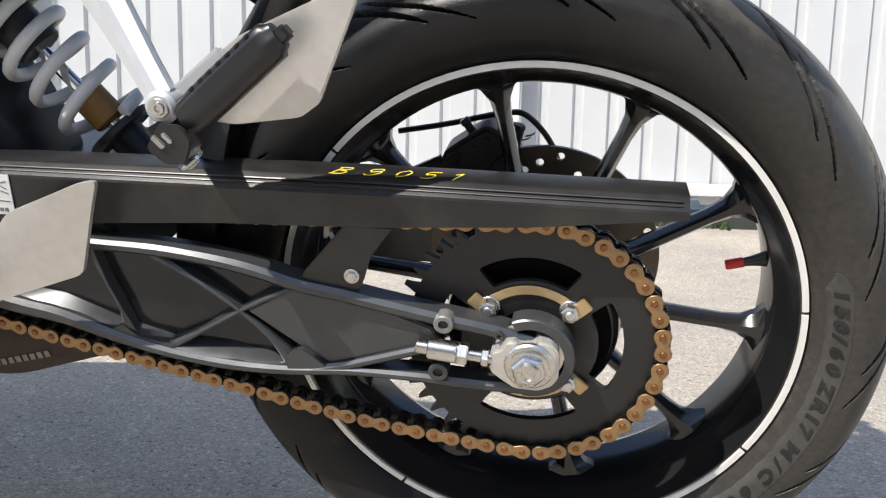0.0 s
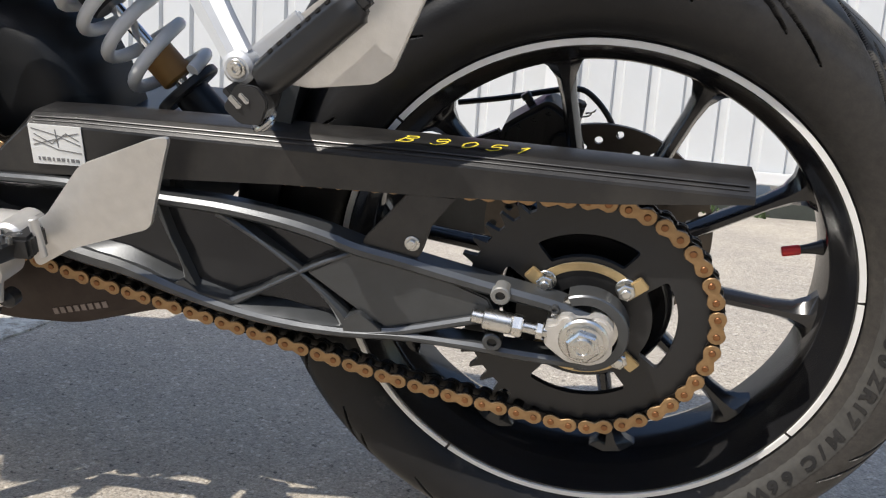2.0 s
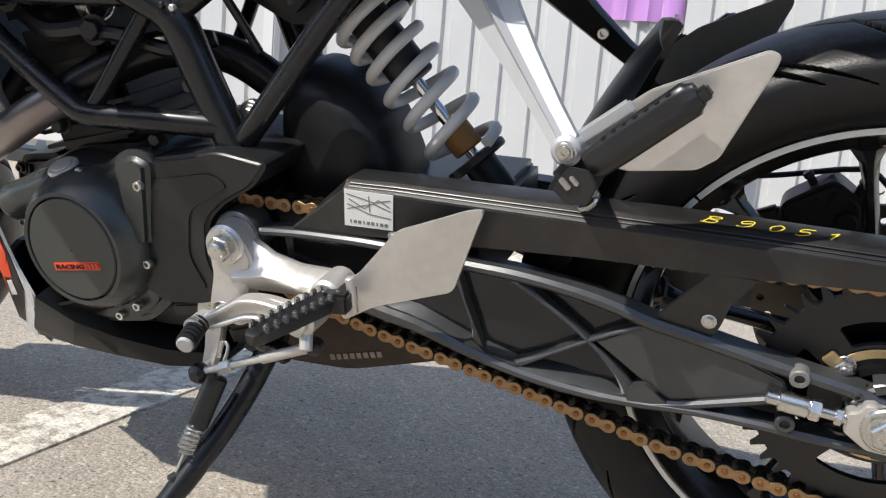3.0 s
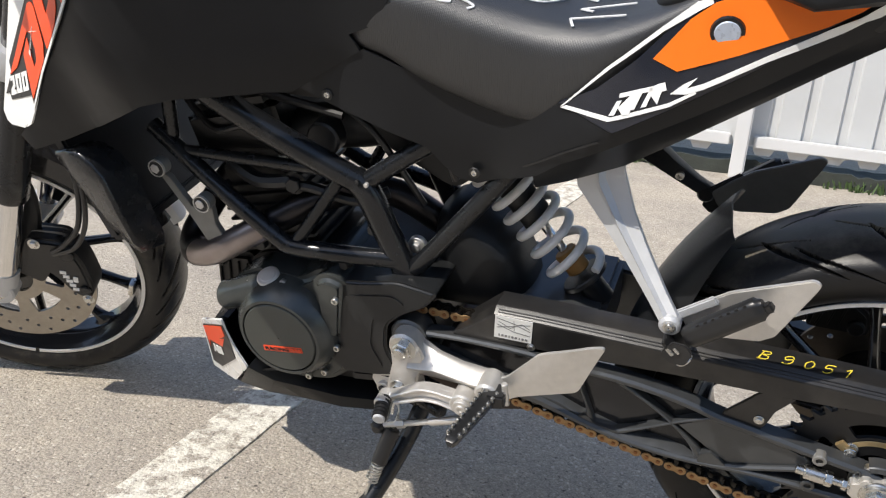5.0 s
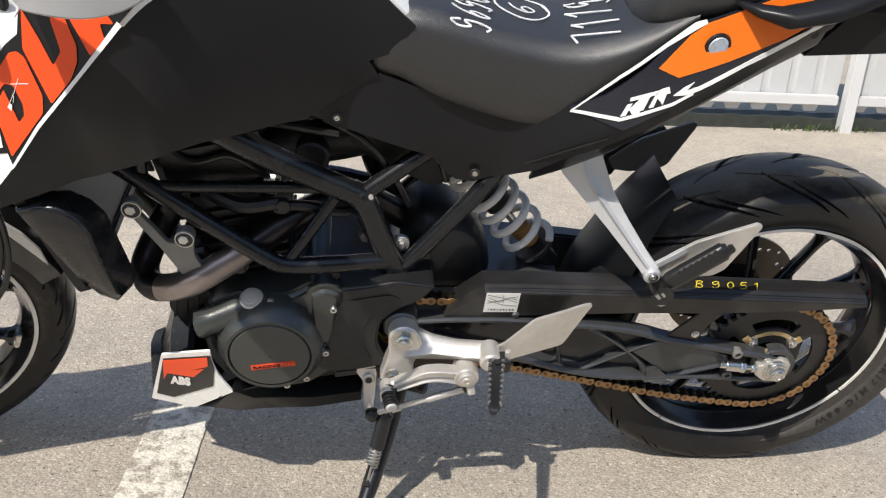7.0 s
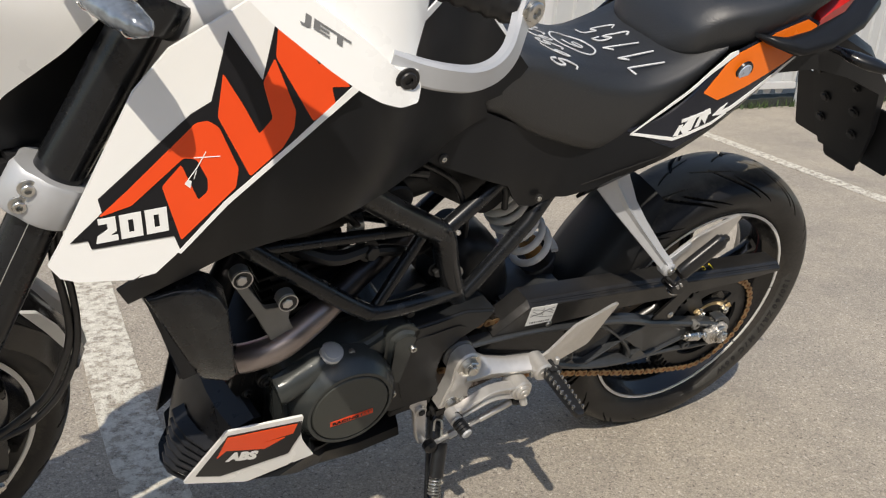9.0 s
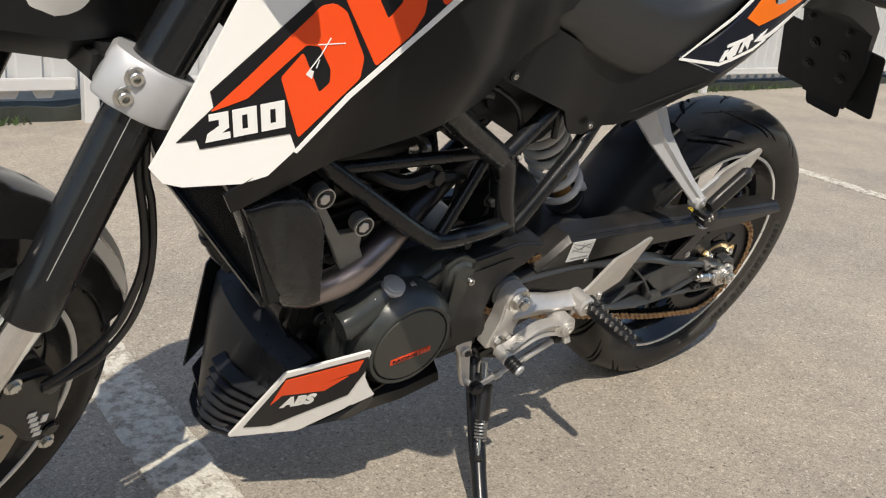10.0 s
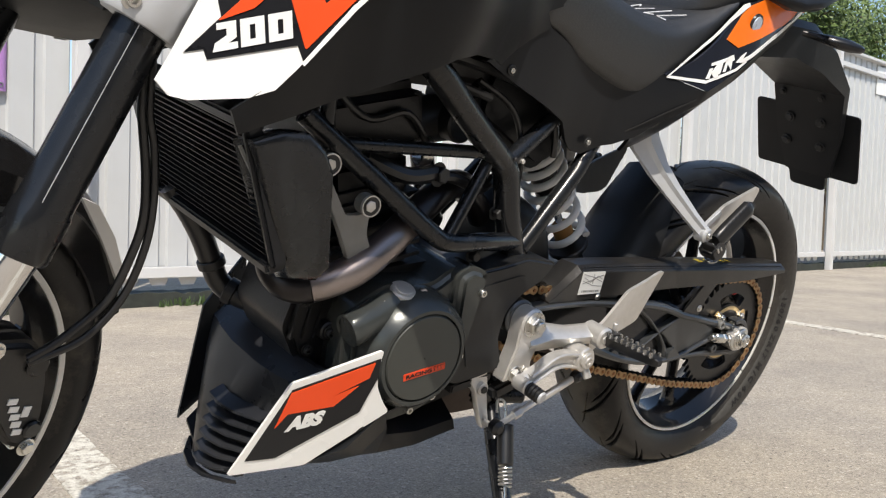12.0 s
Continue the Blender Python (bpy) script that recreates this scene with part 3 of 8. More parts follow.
# ---- trees behind the fence ----
def tree(x, y, height, spread, seed):
    rng = random.Random(seed)
    root = tagged(new("tree"), "leafy green broadleaf tree behind the fence", "tree", "trees behind the fence")
    root.location = (x, y, 0)
    bm = bmesh.new()
    tube(bm, spline([V(0, 0, 0), V(0.1, 0.05, height * 0.3), V(-0.05, 0.1, height * 0.6), V(0.05, 0, height * 0.9)], 6), [0.16 * (1 - i / 22) + 0.01 for i in range(19)], 8)
    tips = []
    for i in range(16):
        a, z0 = rng.uniform(0, 6.28), height * rng.uniform(0.25, 0.8)
        ln = spread * rng.uniform(0.5, 1.0)
        p = V(0.02, 0.05, z0)
        q = p + V(math.cos(a) * ln, math.sin(a) * ln, height * rng.uniform(0.08, 0.25))
        mid = (p + q) / 2 + V(rng.uniform(-0.1, 0.1), rng.uniform(-0.1, 0.1), 0.12)
        tube(bm, spline([p, mid, q], 4), [0.05 - 0.005 * k for k in range(9)], 5)
        tips += [mid, q, (mid + q) / 2]
    tips += [V(0, 0, height * k) for k in (0.75, 0.9, 1.0)]
    part("trunk", bm, BARK, root, smooth=60)
    me_v, me_f = [], []
    for t in tips:
        rad = spread * rng.uniform(0.22, 0.4)
        for _ in range(420):
            d = V(rng.gauss(0, 1), rng.gauss(0, 1), rng.gauss(0, 0.8)).normalized() * rad * rng.uniform(0.3, 1.0)
            c = t + d
            s = rng.uniform(0.03, 0.06)
            u = V(rng.gauss(0, 1), rng.gauss(0, 1), rng.gauss(0, 1)).normalized()
            w = u.orthogonal().normalized()
            k = len(me_v)
            me_v += [c - u * s, c + w * s * 0.45, c + u * s, c - w * s * 0.45]
            me_f.append((k, k + 1, k + 2, k + 3))
    me = bpy.data.meshes.new("crown")
    me.from_pydata(me_v, [], me_f)
    me.materials.append(LEAF)
    crown = new("crown", me)
    crown.parent = root


tree(10.2, 5.6, 3.4, 1.5, 3)
tree(13.0, 6.2, 4.0, 1.8, 5)
tree(16.2, 7.2, 4.6, 2.0, 8)
tree(20.0, 8.5, 5.0, 2.4, 11)

# ---- the motorcycle: x runs back from the rear axle, -y is its left side, z up; it leans on its side stand ----
LEAN = 15.47
bike = tagged(new("motorcycle"), "black white and orange naked motorcycle leaning on its side stand", "motorcycle")
bike.matrix_world = pose(0, 0, 0.296, LEAN, 0, 0)

RAKE = Vector((0.4226, 0, 0.9063))
PIVOT = Vector((-1.364, -0.010, -0.032))
STEER = Matrix.Translation(PIVOT) @ Matrix.Rotation(radians(20.2), 4, RAKE) @ Matrix.Translation(-PIVOT)
FRONT = PIVOT + 0.05 * Vector((-0.9063, 0, 0.4226))


def holed(bm, outer, holes, y0, y1, bevel=0.0):
    """A plate with holes: outlines of (x, z)."""
    t = bmesh.new()
    es = []
    for ring in (outer, *holes):
        vs = [t.verts.new((x, y0, z)) for x, z in ring]
        es += [t.edges.new((vs[i], vs[(i + 1) % len(vs)])) for i in range(len(vs))]
    bmesh.ops.triangle_fill(t, edges=es, use_beauty=True)
    ext = bmesh.ops.extrude_face_region(t, geom=t.faces[:])
    for v in ext["geom"]:
        if isinstance(v, bmesh.types.BMVert):
            v.co.y = y1
    bmesh.ops.recalc_face_normals(t, faces=t.faces)
    add(bm, t)


def ring(cx, cz, r, n=16, a0=0.0):
    return [(cx + r * math.cos(a0 + 2 * math.pi * i / n), cz + r * math.sin(a0 + 2 * math.pi * i / n)) for i in range(n)]


def tyre_mesh(name, prof, centre, grooves, sweep, phases, seg=720, fine=9):
    """A tyre with cut crescent grooves; prof is the outer half profile from bead to crown as (radius, half width)."""
    P = spline([V(r, -w, 0) for r, w in prof] + [V(r, w, 0) for r, w in prof[-2::-1]], fine)
    n = len(P)
    mid = n // 2
    arc = [0.0] * n
    for i in range(mid + 1, n):
        arc[i] = arc[i - 1] + (P[i] - P[i - 1]).length
    for i in range(mid - 1, -1, -1):
        arc[i] = arc[i + 1] + (P[i] - P[i + 1]).length
    wide = max(abs(p.y) for p in P)
    full = max(a for a, p in zip(arc, P) if abs(p.y) >= wide * 0.9995)
    step = 2 * math.pi / grooves
    verts, faces, deep = [], [], []
    norm = [(P[min(i + 1, n - 1)] - P[max(i - 1, 0)]).cross(V(0, 0, 1)).normalized() for i in range(n)]
    if norm[mid].x < 0:
        norm = [-v for v in norm]
    inner = [V(prof[0][0] - 0.004, prof[0][1] - 0.006, 0), V(prof[0][0] + 0.03, prof[0][1], 0), V(prof[0][0] + 0.03, -prof[0][1], 0), V(prof[0][0] - 0.004, -prof[0][1] + 0.006, 0)]
    for i in range(seg):
        th = 2 * math.pi * i / seg
        co, si = math.cos(th), math.sin(th)
        for p, a, nv in zip(P, arc, norm):
            r, y, s, sunk = p.x, p.y, a / full, 0.0
            for k, (ph, s0, s1, w) in enumerate(phases):
                if s0 < s < s1:
                    u = (s - s0) / (s1 - s0)
                    at = radians(ph + sweep * (1 - u) + 2.5 * math.sin(math.pi * u)) + (step * 0.5 if y > 0 else 0.0)
                    d = ((th - at) / step + 0.5) % 1.0 - 0.5
                    d = abs(d) * step * r / (w * math.sin(math.pi * u) ** 0.55)
                    if d < 1:
                        sunk = max(sunk, 0.0058 * min(1.0, 2.6 * (1 - d)))
            deep.append(sunk > 0.002)
            r, y = r - sunk * nv.x, y - sunk * nv.y
            verts.append((centre[0] + r * co, centre[1] + y, centre[2] + r * si))
        for p in inner:
            verts.append((centre[0] + p.x * co, centre[1] + p.y, centre[2] + p.x * si))
            deep.append(False)
    m = n + 4
    for i in range(seg):
        a, b = i * m, ((i + 1) % seg) * m
        for j in range(m):
            q = (j + 1) % m
            faces.append((a + j, b + j, b + q, a + q))
    me = bpy.data.meshes.new(name)
    me.from_pydata(verts, [], faces)
    me.materials.append(TREAD)
    me.materials.append(GROOVE)
    me.polygons.foreach_set("material_index", [int(sum(deep[v] for v in f) >= 3) for f in faces])
    me.shade_smooth()
    me.set_sharp_from_angle(angle=radians(50))
    return new(name, me)


def spoked_rim(c, lip, half, spokes, phase, hub_r, hub_half, depth):
    bm = bmesh.new()
    cx, cy, cz = c
    w = half
    prof = [(lip, -w), (lip - 0.005, -w - 0.004), (lip - 0.011, -w - 0.002), (lip - 0.015, -w + 0.006), (lip - 0.020, -w + 0.015), (lip - 0.0255, -w + 0.022), (lip - 0.028, -w + 0.026),
            (lip - 0.0285, w - 0.026), (lip - 0.0255, w - 0.022), (lip - 0.020, w - 0.015), (lip - 0.015, w - 0.006), (lip - 0.011, w + 0.002), (lip - 0.005, w + 0.004), (lip, w),
            (lip - 0.001, w - 0.006), (lip - 0.012, w - 0.012), (lip - 0.020, w - 0.028), (lip - 0.020, -w + 0.028), (lip - 0.012, -w + 0.012), (lip - 0.001, -w + 0.006)]
    revolve(bm, prof, c, 144)
    revolve(bm, [(0.012, -hub_half), (hub_r * 0.8, -hub_half), (hub_r, -hub_half + 0.006), (hub_r, hub_half - 0.006), (hub_r * 0.8, hub_half), (0.012, hub_half)], c, 48)
    rin = lip - 0.027
    arms = []
    for k in range(spokes):
        a = radians(phase + 360.0 * k / spokes)
        u, t = V(math.cos(a), 0, math.sin(a)), V(-math.sin(a), 0, math.cos(a))
        rings = []
        for r, hw, hd in ((hub_r * 0.8, 0.012, depth), (hub_r * 1.25, 0.0085, depth * 0.9), (0.6 * rin, 0.0068, depth * 0.8), (0.82 * rin, 0.0066, depth * 0.75), (0.90 * rin, 0.0085, depth * 0.8), (0.955 * rin, 0.0145, depth * 0.9), (0.985 * rin, 0.0225, depth), (rin + 0.004, 0.032, depth * 1.1)):
            p = V(*c) + u * r
            e = 0.35
            rings.append([p + t * x * hw + V(0, y * hd, 0) for x, y in ((-1, -e), (-e, -1), (e, -1), (1, -e), (1, e), (e, 1), (-e, 1), (-1, e))])
        sp = bmesh.new()
        loft(sp, rings)
        arms.append(sp)
    return bm, arms


def wheel_part(name, made, label):
    w = part(name, made[0], RIM, bike, label)
    for sp in made[1]:
        part("spoke", sp, RIM, w)
    return w


def stripe_ring(name, parent, c, r0, r1, y, a0, a1, material):
    bm = bmesh.new()
    rings = []
    n = max(8, int(abs(a1 - a0) / 3))
    for i in range(n + 1):
        a = radians(a0 + (a1 - a0) * i / n)
        u = V(math.cos(a), 0, math.sin(a))
        rings.append([V(*c) + u * r + V(0, yy, 0) for r, yy in ((r0, y), (r1, y), (r1, y + 0.0035), (r0, y + 0.0035))])
    loft(bm, rings)
    return part(name, bm, material, parent)


# rear wheel
rear = wheel_part("rear_wheel", spoked_rim((0, 0, 0), 0.2315, 0.055, 10, -7.0, 0.042, 0.060, 0.015), "glossy black ten-spoke cast rear wheel")
REAR_PROF = [(0.224, 0.049), (0.233, 0.062), (0.247, 0.072), (0.264, 0.0765), (0.279, 0.074), (0.291, 0.062), (0.3012, 0.040), (0.3060, 0.019), (0.3075, 0.0)]
t_ = tyre_mesh("tyre", REAR_PROF, (0, 0, 0), 16, 18, ((17.6, 0.14, 0.95, 0.0058), (10.0, 0.42, 1.0, 0.0042), (2.0, 0.03, 0.36, 0.0042)), 1260, 17)
t_.parent = rear
tagged(t_, "wide black road tyre with slanting grooves")
for a0, a1 in ((-31.5, 5.2), (6.0, 138.0), (138.8, 236.5), (237.3, 327.7)):
    stripe_ring("rim_tape", rear, (0, 0, 0), 0.2220, 0.2272, -0.0598, a0, a1, STRIPE)
# dusty size band on the sidewall, with dark raised lettering
REAR_CURVE = spline([V(r, -w, 0) for r, w in REAR_PROF], 9)


def wall_y(r):
    for a, b in zip(REAR_CURVE, REAR_CURVE[1:]):
        if a.x <= r <= b.x:
            return a.y + (b.y - a.y) * (r - a.x) / (b.x - a.x)
    return -0.06


bm = bmesh.new()
rings = []
for i in range(111):
    a = 15.5 - 0.8 * i
    j = 0.0012 * noise.noise(V(i * 0.31, 0, 0))
    k = min(1.0, (i + 1) / 5, (111 - i) / 30)
    r0, r1 = 0.2483 - 0.0092 * k + j, 0.2483 + 0.0096 * k + 0.0010 * noise.noise(V(i * 0.23, 5, 0))
    u = V(math.cos(radians(a)), 0, math.sin(radians(a)))
    rings.append([u * r + V(0, wall_y(r) - d, 0) for r, d in ((r0, 0.0006), (r0 + (r1 - r0) * 0.35, 0.0011), (r0 + (r1 - r0) * 0.7, 0.0011), (r1, 0.0006), (r1, -0.002), (r0, -0.002))])
loft(bm, rings)
band = part("size_band", bm, DUSTED, rear, "dusty grey size band on the sidewall", smooth=60)
for ch, a in (("1", 11.0), ("5", 7.6), ("0", 4.6), ("/", 1.9), ("6", -1.2), ("0", -4.8), ("Z", -9.4), ("R", -13.2), ("1", -16.4), ("7", -19.4), ("M", -25.0), ("/", -29.0), ("C", -32.6), ("6", -38.4), ("6", -42.2), ("W", -46.6)):
    lt = text_mesh(ch, 0.0135, 0.0, 0.0007, 0.0003)
    a = radians(a)
    u, t = V(math.cos(a), 0, math.sin(a)), V(math.sin(a), 0, -math.cos(a))
    for v in lt.verts:
        x, r = v.co.x * 1.5 + 0.2 * v.co.z, 0.2483 + v.co.z
        p = u * r + t * x
        v.co = V(p.x, wall_y(r) - 0.0016 + v.co.y, p.z)
    part("tyre_letter", lt, RUBBER, band, smooth=0)
bm = bmesh.new()
A = V(0.203 * math.cos(radians(12.2)), 0.0, 0.203 * math.sin(radians(12.2)))
U = V(-math.cos(radians(12.2)), -0.05, -math.sin(radians(12.2))).normalized()
tube(bm, [A, A + U * 0.004, A + U * 0.012, A + U * 0.022], [0.0075, 0.0060, 0.0045, 0.0035], 12)
part("valve_stem", bm, HOSE, rear)
bm = bmesh.new()
rod(bm, A + U * 0.018, A + U * 0.034, 0.0046, 0.001, 14)
part("valve_cap", bm, RED, rear, "red plastic valve cap")
# rear brake disc on the far side
bm = bmesh.new()
hol = []
for k in range(11):
    for e, r in ((9.5, 0.0920), (0.0, 0.0985), (-11.0, 0.1060)):
        a = radians(93 + 360 * k / 11 + e)
        hol.append(ring(r * math.cos(a), r * math.sin(a), 0.0040, 12))
hol.append(ring(0, 0, 0.052, 40))
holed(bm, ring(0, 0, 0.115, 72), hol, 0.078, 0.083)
part("brake_disc", bm, DISC_SHADED, rear, "drilled steel brake disc", smooth=20)
bm = bmesh.new()
cyl(bm, (0, 0.055, 0), (0, 0.08, 0), 0.056, 32)
part("disc_carrier", bm, RIM, rear)

# rear caliper and its hose
bm = bmesh.new()
prism(bm, rounded([(-0.101, 0.083), (-0.099, 0.109), (-0.085, 0.119), (-0.057, 0.137), (-0.048, 0.134), (-0.026, 0.117), (-0.023, 0.096), (-0.024, 0.083)], 0.007), 0.064, 0.108, 0.005, 3)
for i in range(3):
    bar(bm, V(-0.088 + 0.014 * i, 0.063, 0.090 + 0.003 * i), V(-0.082 + 0.014 * i, 0.063, 0.113 + 0.007 * i), 0.006, 0.006, 0.002)
rod(bm, (-0.040, 0.056, 0.098), (-0.040, 0.116, 0.098), 0.011, 0.002)
bar(bm, V(-0.098, 0.086, 0.092), V(-0.150, 0.092, 0.066), 0.020, 0.012, 0.003)
cal = part("rear_caliper", bm, DARK, bike, "black rear brake caliper")
bm = bmesh.new()
rod(bm, (-0.072, 0.084, 0.126), (-0.0785, 0.084, 0.136), 0.0042, 0.0008, 12)
rod(bm, (-0.0765, 0.084, 0.133), (-0.0805, 0.084, 0.1385), 0.0052, 0.001, 12)
part("bleed_nipple", bm, HOSE, cal)
bm = bmesh.new()
rod(bm, (-0.032, 0.080, 0.112), (-0.027, 0.080, 0.131), 0.0068, 0.001, 16)
hexbolt(bm, (-0.027, 0.080, 0.131), (-0.0258, 0.080, 0.1355), 0.0072)
part("banjo_bolt", bm, DARK, cal)
for e in (0.0, 0.004):
    bm = bmesh.new()
    tube(bm, spline([(-0.024 + e, 0.076, 0.121 + e), (-0.017 + e, 0.076, 0.1225 + e), (-0.0145 + e, 0.078, 0.1245 + e)], 4), 0.0009, 6)
    part("clip_wire", bm, STEEL, cal)
bm = bmesh.new()
tube(bm, spline([(-0.150, 0.105, 0.118), (-0.100, 0.100, 0.128), (-0.057, 0.092, 0.140), (-0.042, 0.09, 0.143), (-0.024, 0.09, 0.1435), (-0.007, 0.09, 0.130), (0.006, 0.09, 0.111), (0.012, 0.09, 0.090), (0.004, 0.09, 0.070), (-0.024, 0.088, 0.072)], 6), 0.0030, 8)
part("brake_hose", bm, HOSE, cal)

# sprocket
TEETH, PITCH = 43, 0.015875
RS = PITCH / (2 * math.sin(math.pi / TEETH))
CHAIN_Y = -0.094
out = []
for k in range(TEETH):
    for f, r in ((-0.28, RS - 0.0052), (-0.14, RS + 0.0005), (-0.055, RS + 0.0062), (0.055, RS + 0.0062), (0.14, RS + 0.0005), (0.28, RS - 0.0052)):
        a = 2 * math.pi * (k + 0.5 + f) / TEETH
        out.append((r * math.cos(a), r * math.sin(a)))
hol = [ring(0, 0, 0.030, 40)]
for k in range(4):
    pts = []
    for r, sgn in ((0.0780, 1), (0.0572, -1)):
        span = 33 if r > 0.07 else 31
        for j in range(11):
            a = radians(90 * k + sgn * (-span + 2 * span * j / 10))
            pts.append((r * math.cos(a), r * math.sin(a)))
    hol.append(rounded(pts, 0.008, 4))
bm = bmesh.new()
holed(bm, out, hol, CHAIN_Y - 0.003, CHAIN_Y + 0.003)
sprocket = part("rear_sprocket", bm, DARK, bike, "black steel rear sprocket with four windows", smooth=20)
bm = bmesh.new()
revolve(bm, [(0.02, -0.090), (0.044, -0.090), (0.045, -0.066), (0.068, -0.078), (0.073, -0.073), (0.0755, -0.060), (0.0755, -0.035), (0.02, -0.035)], (0, 0, 0), 64)
part("cush_hub", bm, RIM, sprocket)
for k in range(4):
    a = radians(45 + 90 * k)
    p = V(0.0468 * math.cos(a), CHAIN_Y - 0.003, 0.0468 * math.sin(a))
    bm = bmesh.new()
    rod(bm, p, p + V(0, -0.0035, 0), 0.0092, 0.0006, 24)
    hexbolt(bm, p + V(0, -0.0034, 0), p + V(0, -0.011, 0), 0.0078)
    rod(bm, p + V(0, -0.010, 0), p + V(0, -0.0135, 0), 0.0042, 0.0008, 14)
    part("sprocket_nut", bm, STEEL, sprocket)
for a0 in (45, 225):
    bm = bmesh.new()
    pts = []
    for r, sg in ((0.0535, 1), (0.0455, -1)):
        for j in range(15):
            a = radians(a0 + 45 + sg * (-49 + 98 * j / 14))
            pts.append((r * math.cos(a), r * math.sin(a)))
    prism(bm, pts, CHAIN_Y - 0.0048, CHAIN_Y - 0.0034, 0.0004, 1)
    for e in (-1, 1):
        a = radians(a0 + 45 + e * 49)
        m = pose(0, 0, 0, 0, -(a0 + 45 + e * 49), 0)
        box(bm, (0.052 * math.cos(a), CHAIN_Y - 0.0065, 0.052 * math.sin(a)), (0.022, 0.0045, 0.012), m, 0.001)
    part("lock_tab", bm, BRASS, sprocket, "brassy bent lock tab")

# chain
FS, RF = V(-0.652, 0, 0.0745), PITCH / (2 * math.sin(math.pi / 14))
path = []
for i in range(61):
    a = radians(92 - 184 * i / 60)
    path.append(V(RS * math.cos(a), CHAIN_Y, RS * math.sin(a)))
low = spline([(-0.006, CHAIN_Y, -RS), (-0.137, CHAIN_Y, -0.0905), (-0.247, CHAIN_Y, -0.0665), (-0.36, CHAIN_Y, -0.041), (-0.48, CHAIN_Y, -0.014), (-0.60, CHAIN_Y, 0.022), (-0.642, CHAIN_Y, 0.0745 - RF + 0.002)], 20)
path += low[1:]
for i in range(1, 31):
    a = radians(-75 - 192 * i / 30)
    path.append(FS + V(RF * math.cos(a), CHAIN_Y, RF * math.sin(a)))
top0, top1 = path[-1].copy(), path[0].copy()
for i in range(1, 40):
    path.append(top0.lerp(top1, i / 40) + V(0, 0, -0.004 * math.sin(math.pi * i / 40)))
lens, acc = [0.0], 0.0
for a, b in zip(path, path[1:] + path[:1]):
    acc += (b - a).length
    lens.append(acc)
LINKS = 2 * round(acc / PITCH / 2)


def along(s):
    s %= acc
    for i in range(len(path)):
        if lens[i + 1] >= s:
            f = (s - lens[i]) / max(1e-9, lens[i + 1] - lens[i])
            return path[i].lerp(path[(i + 1) % len(path)], f)


def link_outline(r, waist):
    h = PITCH / 2
    pts = []
    for j in range(9):
        a = radians(-125 + 250 * j / 8)
        pts.append((h + r * math.cos(a), r * math.sin(a)))
    pts.append((0.0, waist))
    for j in range(9):
        a = radians(55 + 250 * j / 8)
        pts.append((-h + r * math.cos(a), r * math.sin(a)))
    pts.append((0.0, -waist))
    return pts


bm = bmesh.new()
prism(bm, link_outline(0.0074, 0.0046), -0.0011, 0.0011, 0.0005, 1)
outer_me = link_mesh("outer_link", bm, GOLD, 30)
bm = bmesh.new()
rod(bm, (0, -0.0022, 0), (0, 0.019, 0), 0.0030, 0.0006, 12)
pin_me = link_mesh("link_pin", bm, PIN, 30)
pins = [along(i * acc / LINKS) for i in range(LINKS)]
bm = bmesh.new()
for i in range(LINKS):
    a, b = pins[i], pins[(i + 1) % LINKS]
    d = (b - a).normalized()
    m = Matrix(((d.x, 0, -d.z, 0), (0, 1, 0, 0), (d.z, 0, d.x, 0), (0, 0, 0, 1)))
    if i % 2:
        t = bmesh.new()
        for y in (-0.0052, 0.0052):
            prism(t, link_outline(0.0070, 0.0048), y - 0.0009, y + 0.0009)
        add(bm, t, Matrix.Translation((a + b) / 2) @ m)
    else:
        t = bmesh.new()
        prism(t, link_outline(0.0072, 0.0046), 0.0075, 0.0095)
        add(bm, t, Matrix.Translation((a + b) / 2) @ m)
    cyl(bm, a + V(0, -0.0045, 0), a + V(0, 0.0045, 0), 0.0050, 10)
chain = part("drive_chain", bm, GREASE, bike, "oily drive chain with gold outer plates")
for i in range(0, LINKS, 2):
    a, b = pins[i], pins[(i + 1) % LINKS]
    d = (b - a).normalized()
    m = Matrix(((d.x, 0, -d.z, 0), (0, 1, 0, 0), (d.z, 0, d.x, 0), (0, 0, 0, 1)))
    shared("outer_link", outer_me.data, chain, Matrix.Translation((a + b) / 2 + V(0, -0.0088, 0)) @ m)
    for q in (a, b):
        shared("link_pin", pin_me.data, chain, Matrix.Translation(q + V(0, -0.0090, 0)))
bpy.data.objects.remove(outer_me)
bpy.data.objects.remove(pin_me)

# front wheel, turned to the left
front = wheel_part("front_wheel", spoked_rim(FRONT, 0.2315, 0.043, 10, 8.0, 0.034, 0.045, 0.014), "glossy black ten-spoke cast front wheel turned to the left")
t_ = tyre_mesh("tyre", [(0.224, 0.040), (0.232, 0.048), (0.244, 0.0545), (0.256, 0.056), (0.268, 0.052), (0.2785, 0.040), (0.2855, 0.024), (0.2885, 0.010), (0.289, 0.0)], FRONT, 18, 16, ((3.0, 0.12, 0.93, 0.0055), (12.0, 0.42, 0.98, 0.0042)), 540, 7)
t_.parent = front
tagged(t_, "black front road tyre with slanting grooves")
for a0, a1 in ((-100, 75), (76, 258)):
    stripe_ring("rim_tape", front, FRONT, 0.2215, 0.2278, -0.0478, a0, a1, STRIPE)
bm = bmesh.new()
hol = []
for k in range(45):
    a = 2 * math.pi * k / 45
    r = (0.113, 0.126, 0.139)[k % 3]
    hol.append(ring(FRONT.x + r * math.cos(a), FRONT.z + r * math.sin(a), 0.0036, 8))
